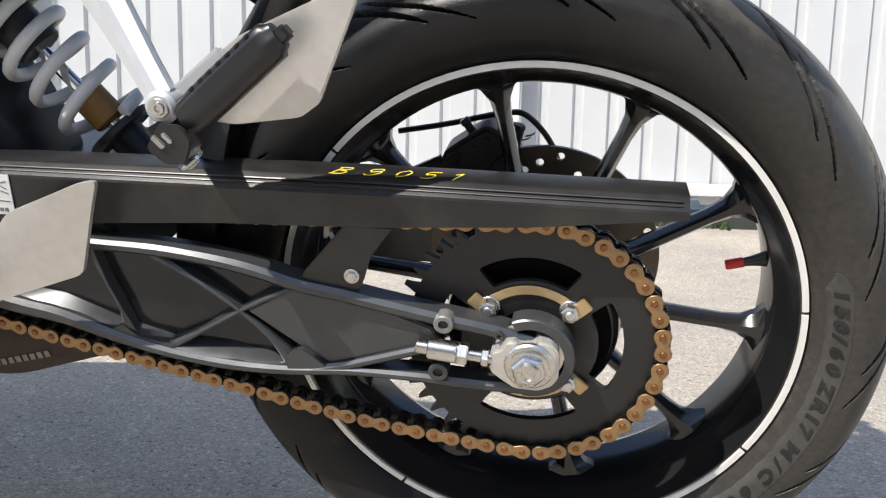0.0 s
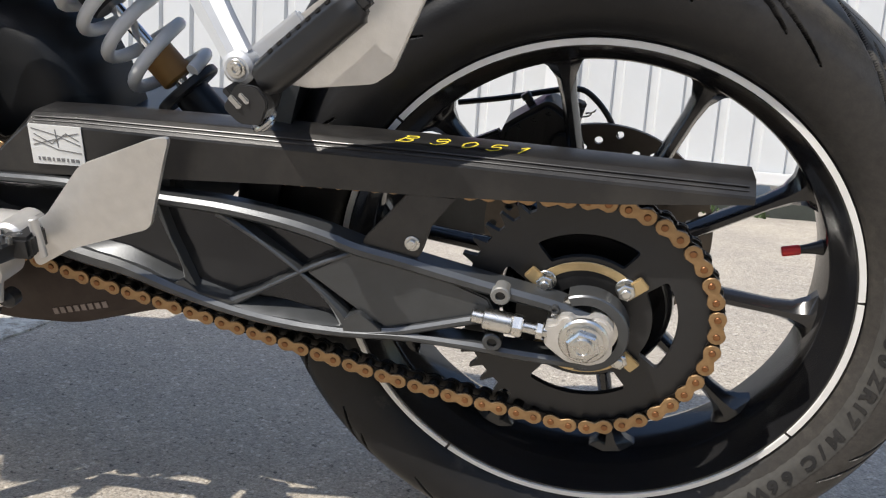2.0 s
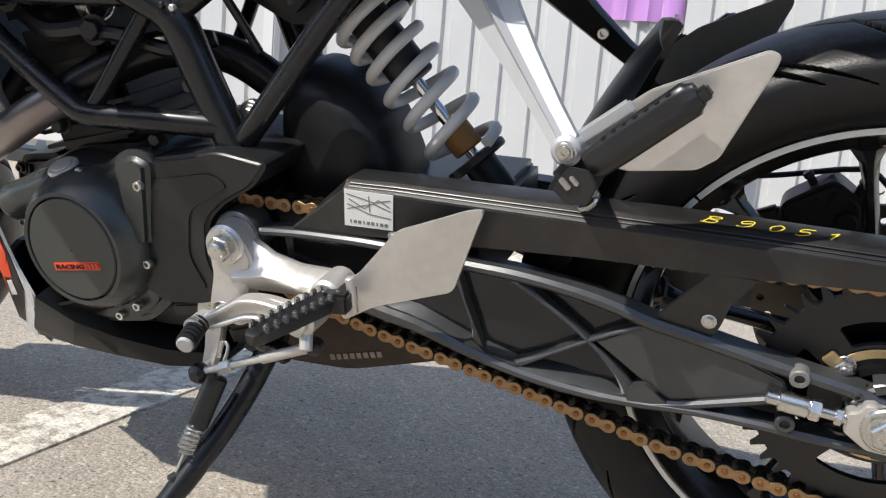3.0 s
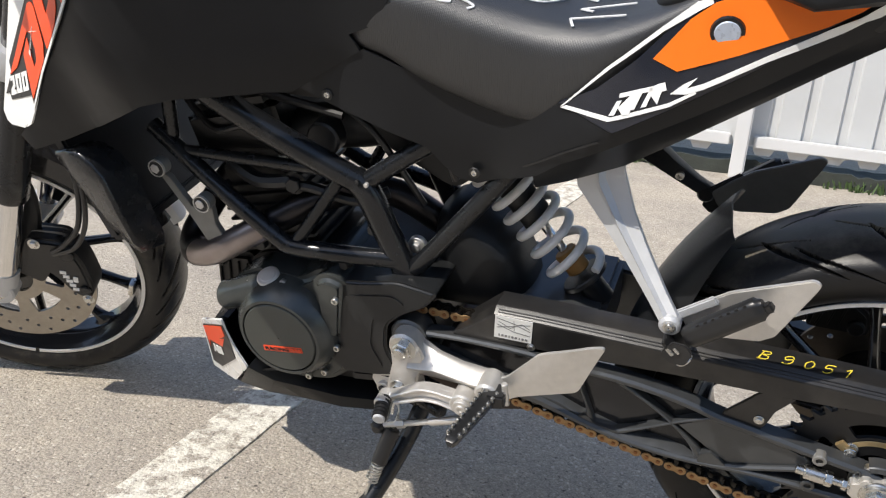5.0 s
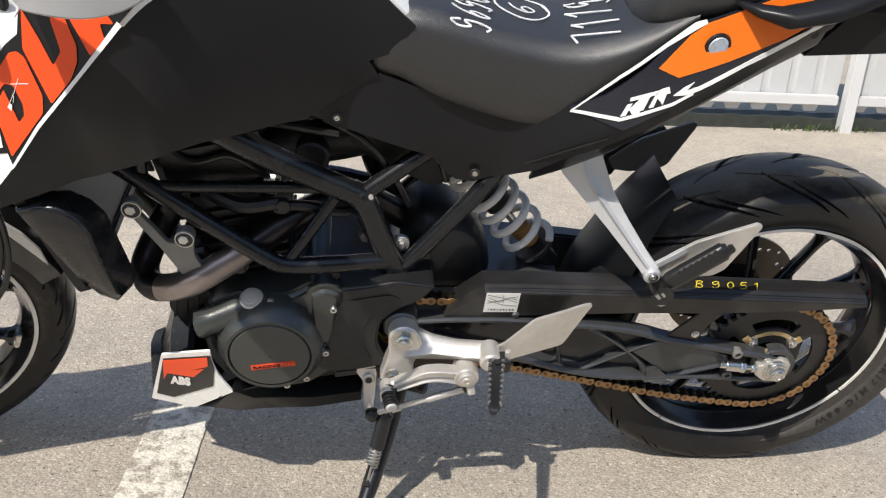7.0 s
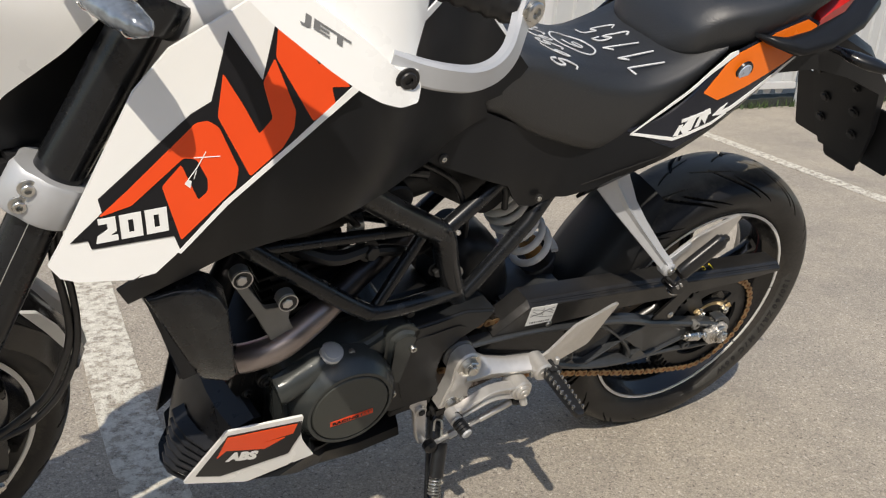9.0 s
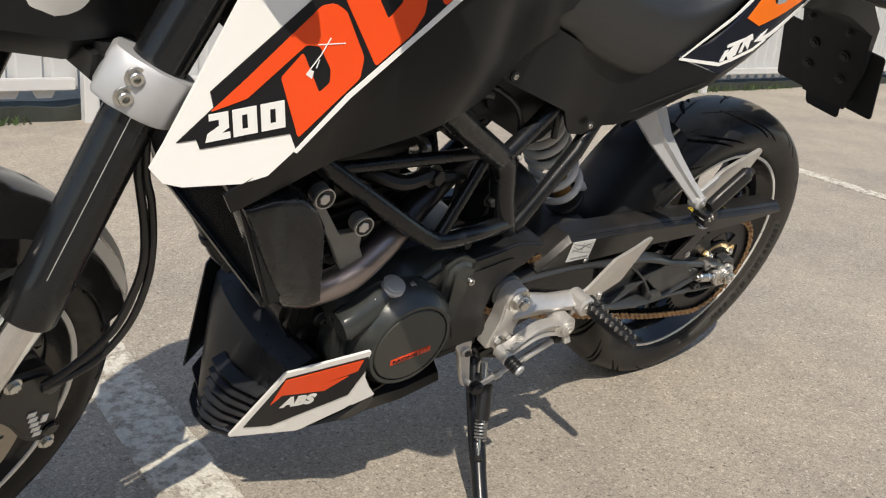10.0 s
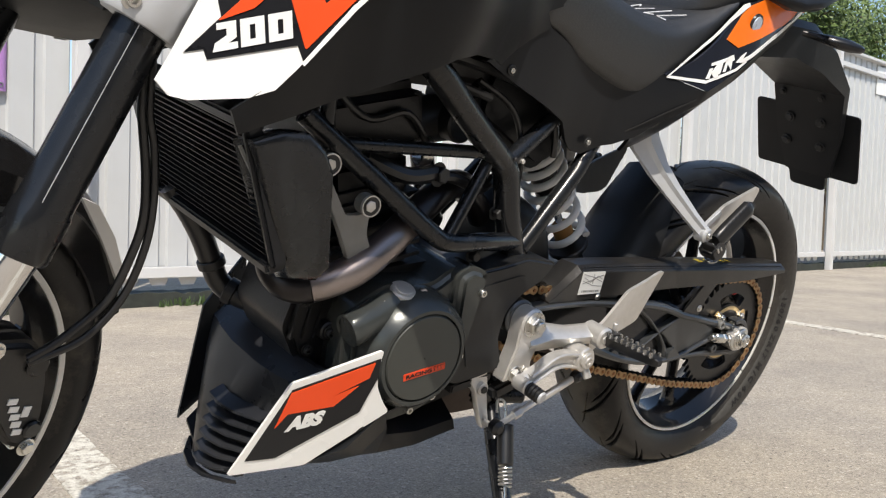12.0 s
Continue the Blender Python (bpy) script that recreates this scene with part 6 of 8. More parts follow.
# heat stained header pipe
bm = bmesh.new()
PIPE = spline([(-0.895, 0.0, 0.250), (-0.935, -0.018, 0.215), (-0.964, -0.045, 0.168), (-0.975, -0.075, 0.138), (-0.956, -0.104, 0.128), (-0.905, -0.122, 0.150), (-0.855, -0.114, 0.180), (-0.810, -0.095, 0.206), (-0.765, -0.075, 0.230), (-0.715, -0.050, 0.245), (-0.660, -0.020, 0.235), (-0.600, 0.0, 0.190)], 8)
tube(bm, PIPE[34:56], 0.0200, 24)
part("exhaust_header", bm, HEADER, bike, "brown heat stained steel exhaust header")
# darker pipe ends: grime behind, and in front shade put into the colour
for seg_ in (PIPE[:35], PIPE[55:]):
    bm = bmesh.new()
    tube(bm, seg_, 0.0202, 24)
    part("exhaust_pipe", bm, SOOT_SHADE, bike, "sooty exhaust pipe by the engine, coloured dark for shade")
bm = bmesh.new()
prism(bm, rounded([(-0.80, -0.035), (-0.60, -0.015), (-0.42, -0.022), (-0.385, -0.045), (-0.415, -0.074), (-0.53, -0.110), (-0.61, -0.114), (-0.80, -0.09)], 0.02), -0.055, 0.10, 0.018, 3)
muff = part("silencer", bm, MUFFLER, bike, "dull brown black under-engine silencer box")
bm = bmesh.new()
for i in range(8):
    box(bm, (-0.545 + 0.0085 * i, -0.0555, -0.090 + 0.0022 * i), (0.006, 0.0012, 0.007), pose(0, 0, 0, 0, -14, 0))
part("stamping", bm, HEADER, muff, smooth=0)

# twin-eyed engine mount
bm = bmesh.new()
prism(bm, rounded([(-0.974, 0.272), (-0.956, 0.266), (-0.926, 0.222), (-0.908, 0.222), (-0.893, 0.230), (-0.892, 0.200), (-0.872, 0.160), (-0.905, 0.156), (-0.936, 0.212)], 0.004), -0.126, -0.116, 0.002)
rod(bm, (-0.964, -0.136, 0.281), (-0.964, -0.117, 0.281), 0.0124, 0.003, 30)
rod(bm, (-0.901, -0.136, 0.236), (-0.901, -0.117, 0.236), 0.0124, 0.003, 30)
mount = part("engine_mount", bm, MOUNT, bike, "grey cast engine mount with two bolts")
for x, z in ((-0.964, 0.281), (-0.901, 0.236)):
    bm = bmesh.new()
    revolve(bm, [(0.0114, -0.1378), (0.0128, -0.1378), (0.0128, -0.134), (0.0114, -0.134)], (x, 0, z), 30)
    part("mount_ring", bm, CAST, mount)
    bm = bmesh.new()
    rod(bm, (x, -0.1370, z), (x, -0.130, z), 0.0115, 0.0005, 30)
    part("rubber_bush", bm, HOSE, mount)
    bolt(mount, (x - 0.0015, -0.1370, z), 0.0072, h=0.0025, washer=False, material=CAST)

# side stand
bm = bmesh.new()
foot = V(-0.670, -0.288, -0.222)
tube(bm, spline([(-0.592, -0.090, -0.050), (-0.610, -0.142, -0.108), (-0.634, -0.203, -0.160), foot], 6), [0.0135] * 14 + [0.0120] * 5, 16)
box(bm, foot + V(-0.008, -0.004, -0.004), (0.055, 0.030, 0.007), pose(0, 0, 0, -16, 0, 20), 0.002)
rod(bm, (-0.556, -0.128, -0.050), (-0.600, -0.110, -0.052), 0.011, 0.003, 16)
box(bm, (-0.600, -0.098, -0.050), (0.045, 0.03, 0.05), pose(0, 0, 0, 0, 20, 0), 0.006)
stand = part("side_stand", bm, FRAME, bike, "black tubular side stand folded out")
bm = bmesh.new()
A, B = V(-0.617, -0.158, -0.058), V(-0.646, -0.222, -0.162)
rod(bm, A.lerp(B, 0.1), A.lerp(B, 0.55), 0.0118, 0.002, 16)
part("spring_sleeve", bm, HOSE, stand)
bm = bmesh.new()
d = (B - A).normalized()
u = d.orthogonal().normalized()
w = d.cross(u)
tube(bm, [A.lerp(B, 0.54 + 0.24 * i / 60) + (u * math.cos(i * 0.62) + w * math.sin(i * 0.62)) * 0.0088 for i in range(61)], 0.0016, 8)
tube(bm, [A.lerp(B, 0.78), B], 0.002, 8)
part("stand_spring", bm, STEEL, stand)
bm = bmesh.new()
tube(bm, spline([A.lerp(B, 0.1), A, A + V(0.002, 0.010, 0.016), A + V(-0.008, 0.014, 0.018), A + V(-0.010, 0.008, 0.002)], 5), 0.002, 8)
part("spring_hook", bm, STEEL, stand)
bm = bmesh.new()
rod(bm, B + V(0.008, 0.016, 0), B + V(-0.002, -0.006, -0.003), 0.0065, 0.001)
part("spring_peg", bm, DARK, stand)
bm = bmesh.new()
box(bm, (-0.60, -0.125, -0.03), (0.05, 0.02, 0.022), pose(0, 0, 0, 0, -20, 0), 0.005)
part("stand_lug", bm, DARK, stand)
bm = bmesh.new()
prism(bm, rounded([(-0.70, -0.018), (-0.63, -0.004), (-0.628, -0.018), (-0.70, -0.032)], 0.004), -0.125, -0.108, 0.002)
part("stand_bracket", bm, DARK, stand)


# ---- motorcycle: radiator, side cover, belly pan ----
R_TL, R_BL = V(-1.086, 0.128, 0.328), V(-1.028, 0.128, 0.178)
bm = bmesh.new()
dn = (R_BL - R_TL)
nx = V(dn.z, 0, -dn.x).normalized()
for y in (-0.172, 0.138):
    bar(bm, V(R_TL.x, y, R_TL.z), V(R_BL.x, y, R_BL.z), 0.02, 0.012 if y < 0 else 0.024, 0.004)
for P in (R_TL, R_BL):
    bar(bm, V(P.x, -0.17, P.z), V(P.x, 0.15, P.z), 0.028, 0.014, 0.003, tuple(dn.normalized()))
box(bm, (R_TL + R_BL) / 2 + V(0.007, -0.145, 0), (0.004, 0.31, 0.158), pose(0, 0, 0, 0, math.degrees(math.atan2(-dn.x, -dn.z)), 0))
radi = part("radiator", bm, FIN, bike, "black ribbed radiator behind the fork")
n = 22
for i in range(n):
    bm = bmesh.new()
    p = R_TL.lerp(R_BL, (i + 0.7) / (n + 0.4))
    bar(bm, V(p.x, -0.167, p.z) + nx * 0.004, V(p.x, 0.127, p.z) + nx * 0.004, 0.0009, 0.006, 0.0002, tuple(nx))
    part("radiator_slat", bm, FIN, radi, smooth=0)

bm = bmesh.new()
O = [V(-1.088, -0.184, 0.310), V(-1.060, -0.192, 0.322), V(-1.034, -0.196, 0.324), V(-1.014, -0.197, 0.310), V(-1.000, -0.197, 0.288), V(-0.990, -0.194, 0.235), V(-0.978, -0.188, 0.180), V(-0.986, -0.180, 0.164), V(-1.012, -0.166, 0.162), V(-1.032, -0.174, 0.195)]
mid_ = sum(O, V(0, 0, 0)) / len(O)
back = [V(-1.088, -0.148, 0.302), V(-1.055, -0.150, 0.316), V(-1.030, -0.150, 0.318), V(-1.008, -0.150, 0.306), V(-0.992, -0.150, 0.286), V(-0.980, -0.148, 0.235), V(-0.968, -0.146, 0.182), V(-0.976, -0.142, 0.160), V(-1.006, -0.132, 0.152), V(-1.034, -0.138, 0.190)]
rings = [[p.lerp(mid_, 0.45) + V(0, -0.0065, 0) for p in O], [p.lerp(mid_, 0.12) + V(0, -0.0050, 0) for p in O], [p.lerp(mid_, 0.03) + V(0, -0.0015, 0) for p in O], [p + V(0, 0.002, 0) for p in O], back]
loft(bm, rings)
bmesh.ops.recalc_face_normals(bm, faces=bm.faces)
part("radiator_cover", bm, FRAME, bike, "satin black plastic radiator side cover", smooth=45)
bm = bmesh.new()
tube(bm, spline([(-1.085, -0.160, 0.30), (-1.048, -0.172, 0.235), (-1.012, -0.158, 0.170)], 6), 0.0048, 8, 0.6)
part("cover_trim", bm, MOUNT, bike, "thin grey edge of the radiator cover")
bm = bmesh.new()
tube(bm, spline([(-1.038, 0.095, 0.190), (-1.017, 0.090, 0.165), (-0.993, 0.090, 0.130), (-0.974, 0.090, 0.094), (-0.957, 0.086, 0.062), (-0.930, 0.060, 0.048), (-0.900, 0.020, 0.055)], 6), 0.0152, 16)
hose_ = part("coolant_hose", bm, HOSE, bike, "black rubber coolant hose with clips")
for p, q in (((-0.975, 0.090, 0.096), (-0.970, 0.089, 0.085)), ((-0.950, 0.079, 0.056), (-0.941, 0.070, 0.052))):
    bm = bmesh.new()
    rod(bm, p, q, 0.0185, 0.001, 18)
    part("hose_clip", bm, DARK, hose_)
bm = bmesh.new()
prism(bm, rounded([(-1.075, 0.30), (-1.04, 0.30), (-1.0, 0.16), (-1.035, 0.165)], 0.006), 0.150, 0.158, 0.002)
part("far_radiator_cover", bm, PLASTIC, bike, "black plastic far radiator cover")


def pan_y(x, z):
    return -0.6072 - 0.5073 * x - 0.2027 * z


PAN = [(-0.9945, -0.1280), (-0.9565, 0.0145), (-0.8740, 0.0735), (-0.8730, 0.0440), (-0.8672, 0.0215), (-0.8570, 0.0030), (-0.8465, -0.0110), (-0.9175, -0.1020)]
bm = bmesh.new()
sheet(bm, rounded(PAN, 0.004), pan_y, 0.004, 0.03)
pan = part("belly_pan", bm, WHITE, bike, "white belly pan with black and orange decals")
for nm, pts, lift, m in (("black_decal", [(-0.9813, -0.1032), (-0.9544, 0.0062), (-0.8748, 0.0622), (-0.8712, 0.0335), (-0.8749, 0.0100), (-0.8780, -0.0155), (-0.9512, -0.0945)], 0.0012, BLACKFILM),
                         ("orange_decal", [(-0.9612, -0.0500), (-0.9550, 0.0025), (-0.8795, 0.0563), (-0.8808, 0.0342), (-0.9132, 0.0026), (-0.8885, 0.0224), (-0.9079, -0.0103), (-0.9525, -0.0280)], 0.0024, ORANGE)):
    bm = bmesh.new()
    sheet(bm, pts, pan_y, 0.001, 0.03, lift)
    part(nm, bm, m, pan, smooth=0)
bm = bmesh.new()
fit_text(bm, text_mesh("ABS", 0.030, 0.12, 0.0020, 0.0004), (-0.9508, -0.0545), (0.0362, 0.0172), (0.0, 0.0215), pan_y, 0.0026)
part("letters", bm, WHITE2, pan, "white letters ABS", smooth=0)
bm = bmesh.new()
rings = []
for pts in ([(-0.985, -0.070, -0.130), (-0.990, 0.0, -0.150), (-0.985, 0.070, -0.130)], [(-0.920, -0.112, -0.104), (-0.90, 0.0, -0.135), (-0.920, 0.112, -0.104)], [(-0.868, -0.160, -0.040), (-0.80, 0.0, -0.125), (-0.868, 0.160, -0.040)], [(-0.79, -0.150, -0.016), (-0.74, 0.0, -0.11), (-0.79, 0.150, -0.016)]):
    P = spline([V(*p) for p in pts], 6)
    rings.append(P + [p + V(0, 0, 0.004) for p in P[::-1]])
loft(bm, rings)
part("belly_tray", bm, PLASTIC, bike, "black plastic belly tray")
bm = bmesh.new()
rings = []
for a, b in (((-0.848, -0.172, -0.013), (-0.917, -0.118, -0.102)), ((-0.822, -0.150, -0.050), (-0.870, -0.105, -0.116)), ((-0.795, -0.120, -0.080), (-0.809, -0.095, -0.117)), ((-0.734, -0.110, -0.090), (-0.734, -0.095, -0.112)), ((-0.658, -0.098, -0.088), (-0.656, -0.094, -0.094))):
    a, b = V(*a), V(*b)
    m_ = (a + b) / 2 + V(0, -0.008, -0.010)
    rings.append([a, m_, b, b + V(0, 0.07, -0.004), b + V(0.01, 0.09, 0.02), a + V(0.01, 0.05, 0.015)])
loft(bm, rings[:2])
part("pan_keel", bm, PLASTIC, pan, "black underside of the belly pan", smooth=60)
bm = bmesh.new()
loft(bm, rings[1:])
part("keel_tail", bm, PLASTIC, pan, "black rear of the belly pan", smooth=60)
bm = bmesh.new()
sheet(bm, [(x, z) for x, z in PAN], lambda x, z: -pan_y(x, z), 0.004, 0.03)
part("far_pan", bm, DUCT, bike, "black plastic far belly panel")
# louvred duct in front, between the two pans
DUCT_ROWS = [(-0.146, -0.970, -0.056, -0.995), (-0.085, -0.964, -0.082, -0.988), (-0.030, -0.955, -0.102, -0.974), (0.006, -0.944, -0.115, -0.956), (0.026, -0.918, -0.120, -0.924)]
bm = bmesh.new()
rings = []
for z, xe, ye, xc in DUCT_ROWS:
    P = [V(xe, ye, z), V(xe + (xc - xe) * 0.75, ye * 0.62, z - 0.002), V(xc, ye * 0.28, z - 0.004), V(xc, -ye * 0.28, z - 0.004), V(xe + (xc - xe) * 0.75, -ye * 0.62, z - 0.002), V(xe, -ye, z)]
    rings.append(P + [p + V(0.010, 0, 0) for p in P[::-1]])
loft(bm, rings)
duct = part("front_duct", bm, DUCT, bike, "black louvred air duct under the radiator", smooth=22)
for i in range(6):
    z = -0.132 + 0.0172 * i
    f = (z + 0.146) / 0.061
    xe, ye, xc = -0.970 + 0.006 * f, -0.058 - 0.025 * f, -0.995 + 0.007 * f
    P = [V(xe - 0.004, ye * 0.95, z), V(xe + (xc - xe) * 0.75 - 0.005, ye * 0.62, z - 0.002), V(xc - 0.006, ye * 0.28, z - 0.004), V(xc - 0.004, 0.0, z - 0.004)]
    bm = bmesh.new()
    loft(bm, [[p + V(dx, 0, dz) for dx, dz in ((0.010, 0.0085), (-0.007, -0.0005), (-0.008, -0.0030), (-0.006, -0.0045), (0.010, -0.0010))] for p in P])
    part("louvre", bm, DUCT, duct, smooth=40)
bm = bmesh.new()
loft(bm, [[V(x, y, z) + o for o in (V(0, 0, 0), V(-0.010, 0.002, 0), V(-0.010, 0.004, -0.004), V(0.002, 0, -0.006))] for x, y, z in ((-0.972, -0.060, -0.148), (-0.992, -0.030, -0.152), (-0.997, 0.0, -0.154), (-0.992, 0.030, -0.152), (-0.972, 0.060, -0.148))])
part("duct_lip", bm, DUCT, duct)


# ---- motorcycle: tank, seat and tail ----
def shroud_y(x, z):
    return -0.8315 - 0.4947 * x + 0.2341 * z


def smooth01(t):
    t = max(0.0, min(1.0, t))
    return t * t * (3 - 2 * t)


def edge_z(x):
    return 0.386 + (x + 1.068) * 1.275


def tank_y(x, z):
    if x < -0.917:
        y = -0.211 - 0.205 * (x + 1.068)
    else:
        y = -0.2415 + (0.2415 - 0.108) * smooth01((x + 0.917) / 0.265)
    low = 0.33 * max(0.0, min(edge_z(x), 0.47) - z) + 0.22 * max(0.0, z - 0.56)
    return min(-0.07, y + low)


SHROUD = [(-1.178, 0.352), (-1.167, 0.376), (-1.101, 0.536), (-1.071, 0.581), (-1.035, 0.612), (-1.008, 0.636), (-0.96, 0.662), (-0.905, 0.662), (-0.888, 0.640), (-0.893, 0.603), (-0.917, 0.5785), (-0.963, 0.521), (-1.024, 0.448), (-1.067, 0.385), (-1.085, 0.362), (-1.106, 0.351), (-1.153, 0.340), (-1.168, 0.341)]
for s in (1, -1):
    bm = bmesh.new()
    sheet(bm, SHROUD, shroud_y, 0.004, 0.03)
    bmesh.ops.scale(bm, vec=(1, s, 1), verts=bm.verts)
    shroud = part("tank_shroud", bm, WHITE, bike, "glossy white tank shroud with black and orange decals")
    if s > 0:
        near = shroud
for nm, pts, lift, m in (
        ("black_decal", [(-1.158, 0.380), (-1.130, 0.416), (-1.133, 0.429), (-1.054, 0.526), (-1.037, 0.541), (-1.024, 0.607), (-0.995, 0.569), (-0.984, 0.632), (-0.955, 0.655), (-0.907, 0.655), (-0.892, 0.640), (-0.897, 0.602), (-0.9175, 0.5785), (-0.966, 0.5195), (-1.0635, 0.3905), (-1.0690, 0.4045), (-1.1400, 0.3775), (-1.1430, 0.3855)], 0.0012, BLACKFILM),
        ("orange_decal", [(-1.133, 0.412), (-1.108, 0.443), (-1.050, 0.519), (-1.040, 0.523), (-1.031, 0.519), (-1.014, 0.483), (-1.016, 0.464), (-1.063, 0.402), (-1.079, 0.452), (-1.0625, 0.477), (-1.048, 0.445), (-1.040, 0.455), (-1.040, 0.467), (-1.050, 0.485), (-1.0605, 0.484), (-1.105, 0.429)], 0.0024, ORANGE),
        ("orange_decal", [(-1.028, 0.569), (-1.032, 0.528), (-1.004, 0.477), (-0.977, 0.510), (-0.968, 0.530), (-0.967, 0.547), (-0.986, 0.591), (-0.995, 0.567), (-0.986, 0.536), (-0.997, 0.519), (-1.010, 0.542)], 0.0024, ORANGE),
        ("orange_decal", [(-0.984, 0.622), (-0.985, 0.592), (-0.952, 0.540), (-0.934, 0.560), (-0.938, 0.575), (-0.922, 0.578), (-0.944, 0.600), (-0.949, 0.592), (-0.962, 0.612)], 0.0024, ORANGE),
        ("orange_decal", [(-0.946, 0.632), (-0.922, 0.597), (-0.905, 0.612), (-0.902, 0.645), (-0.930, 0.648)], 0.0024, ORANGE),
        ("white_edge", [(-0.9135, 0.5785), (-0.9615, 0.520), (-1.0225, 0.446), (-1.0635, 0.388), (-1.0662, 0.389), (-1.0258, 0.4480), (-0.9648, 0.522), (-0.9185, 0.5815)], 0.003, WHITE2)):
    bm = bmesh.new()
    sheet(bm, rounded(pts, 0.0028) if m is ORANGE else pts, shroud_y, 0.001, 0.03, lift)
    part(nm, bm, m, near, smooth=0)
bm = bmesh.new()
BLOCKS = ([[(0.06, 1), (0.30, 1), (0.30, 0.76), (0.06, 0.76)], [(0.18, 0.76), (0.30, 0.76), (0.30, 0.40), (0.18, 0.52)], [(0.0, 0.0), (0.03, 0.30), (0.18, 0.52), (0.30, 0.40), (0.20, 0.24), (0.14, 0.0)], [(0.14, 0.0), (0.20, 0.24), (0.31, 0.24), (0.31, 0.0)]]
          + [[(x0, 0), (x0 + 0.30, 0), (x0 + 0.30, 0.24), (x0, 0.24)] for x0 in (0.35, 0.70)] + [[(x0, 0.76), (x0 + 0.30, 0.76), (x0 + 0.30, 1), (x0, 1)] for x0 in (0.35, 0.70)]
          + [[(x0, 0.24), (x0 + 0.115, 0.24), (x0 + 0.115, 0.76), (x0, 0.76)] for x0 in (0.35, 0.535, 0.70, 0.885)])
for blk in BLOCKS:
    sheet(bm, [(-1.1360 + a * 0.0625 - b * 0.002, 0.3845 + a * 0.0255 + b * 0.0235) for a, b in blk], shroud_y, 0.0006, 0, 0.0024)
part("number_200", bm, WHITE2, near, "white number 200", smooth=0)
bm = bmesh.new()
strokes(bm, [[(-1.058, 0.462), (-1.049, 0.478), (-1.042, 0.494)], [(-1.052, 0.486), (-1.030, 0.492)], [(-1.052, 0.466), (-1.050, 0.474)]], shroud_y, 0.0005, 0.0032)
sheet(bm, [(-1.060, 0.459), (-1.057, 0.464), (-1.054, 0.463), (-1.055, 0.456)], shroud_y, 0.0006, 0, 0.0031)
part("scratches", bm, WHITE2, near, smooth=0)

RIM_EDGE = [(-0.9165, 0.5775), (-0.905, 0.589), (-0.892, 0.600), (-0.878, 0.608), (-0.862, 0.6165), (-0.845, 0.6235), (-0.82, 0.632), (-0.795, 0.641)]
SIDE = [(-1.120, 0.338), (-1.108, 0.316), (-1.049, 0.338), (-0.983, 0.368), (-0.89, 0.418), (-0.852, 0.426), (-0.765, 0.421), (-0.740, 0.4165), (-0.652, 0.472), (-0.664, 0.491), (-0.630, 0.505), (-0.6105, 0.538), (-0.654, 0.5765), (-0.694, 0.611), (-0.735, 0.642), (-0.775, 0.650), (-0.82, 0.634), (-0.862, 0.618), (-0.892, 0.602), (-0.917, 0.577), (-0.963, 0.519), (-1.024, 0.446), (-1.068, 0.384)]
for s in (1, -1):
    bm = bmesh.new()
    sheet(bm, SIDE, tank_y, 0.004, 0.025)
    bmesh.ops.scale(bm, vec=(1, s, 1), verts=bm.verts)
    ts = part("tank_side", bm, PLASTIC_SAT, bike, "matt black plastic tank side", smooth=50)
    bm = bmesh.new()
    strokes(bm, [[(p.x, p.z) for p in spline([(x, 0, z) for x, z in RIM_EDGE], 4)]], tank_y, 0.0075, 0.0025, thick=0.003)
    bmesh.ops.scale(bm, vec=(1, s, 1), verts=bm.verts)
    part("white_edge", bm, WHITE2, ts)
bm = bmesh.new()
rings = []
for x, w, ze, zc in ((-0.596, 0.085, 0.520, 0.535), (-0.612, 0.098, 0.534, 0.552), (-0.654, 0.099, 0.570, 0.598), (-0.694, 0.103, 0.604, 0.640), (-0.735, 0.118, 0.634, 0.672), (-0.80, 0.150, 0.632, 0.690), (-0.87, 0.185, 0.622, 0.705), (-0.96, 0.185, 0.640, 0.705), (-1.03, 0.165, 0.610, 0.665), (-1.09, 0.12, 0.55, 0.60)):
    P = [V(x, -w * math.cos(math.pi * i / 12), ze + (zc - ze) * math.sin(math.pi * i / 12) ** 0.6) for i in range(13)]
    rings.append(P + [V(x, w * 0.9, ze - 0.03), V(x, -w * 0.9, ze - 0.03)])
loft(bm, rings)
part("tank_top", bm, WHITE, bike, "white painted tank top", smooth=45)
# dark boxes added under the covers to block the view through
bm = bmesh.new()
box(bm, (-0.86, 0, 0.52), (0.42, 0.20, 0.20), bevel=0.03, seg=3)
box(bm, (-0.83, 0.0, 0.400), (0.30, 0.11, 0.06), bevel=0.02, seg=3)
part("tank_filler", bm, DARK, bike, "dark filler boxes under the tank covers")

SEAT = [(-0.668, 0.098, 0.4875, 0.500), (-0.655, 0.106, 0.474, 0.528), (-0.625, 0.109, 0.466, 0.556), (-0.58, 0.110, 0.444, 0.556), (-0.52, 0.111, 0.424, 0.540), (-0.45, 0.113, 0.409, 0.527), (-0.40, 0.117, 0.424, 0.525), (-0.36, 0.120, 0.460, 0.533), (-0.32, 0.119, 0.505, 0.549), (-0.268, 0.113, 0.560, 0.578)]
HALF = [(0.84, -0.02), (0.90, 0.0), (0.955, 0.05), (0.99, 0.18), (1.0, 0.44), (0.985, 0.70), (0.925, 0.885), (0.70, 0.965), (0.35, 0.99), (0.0, 1.0)]


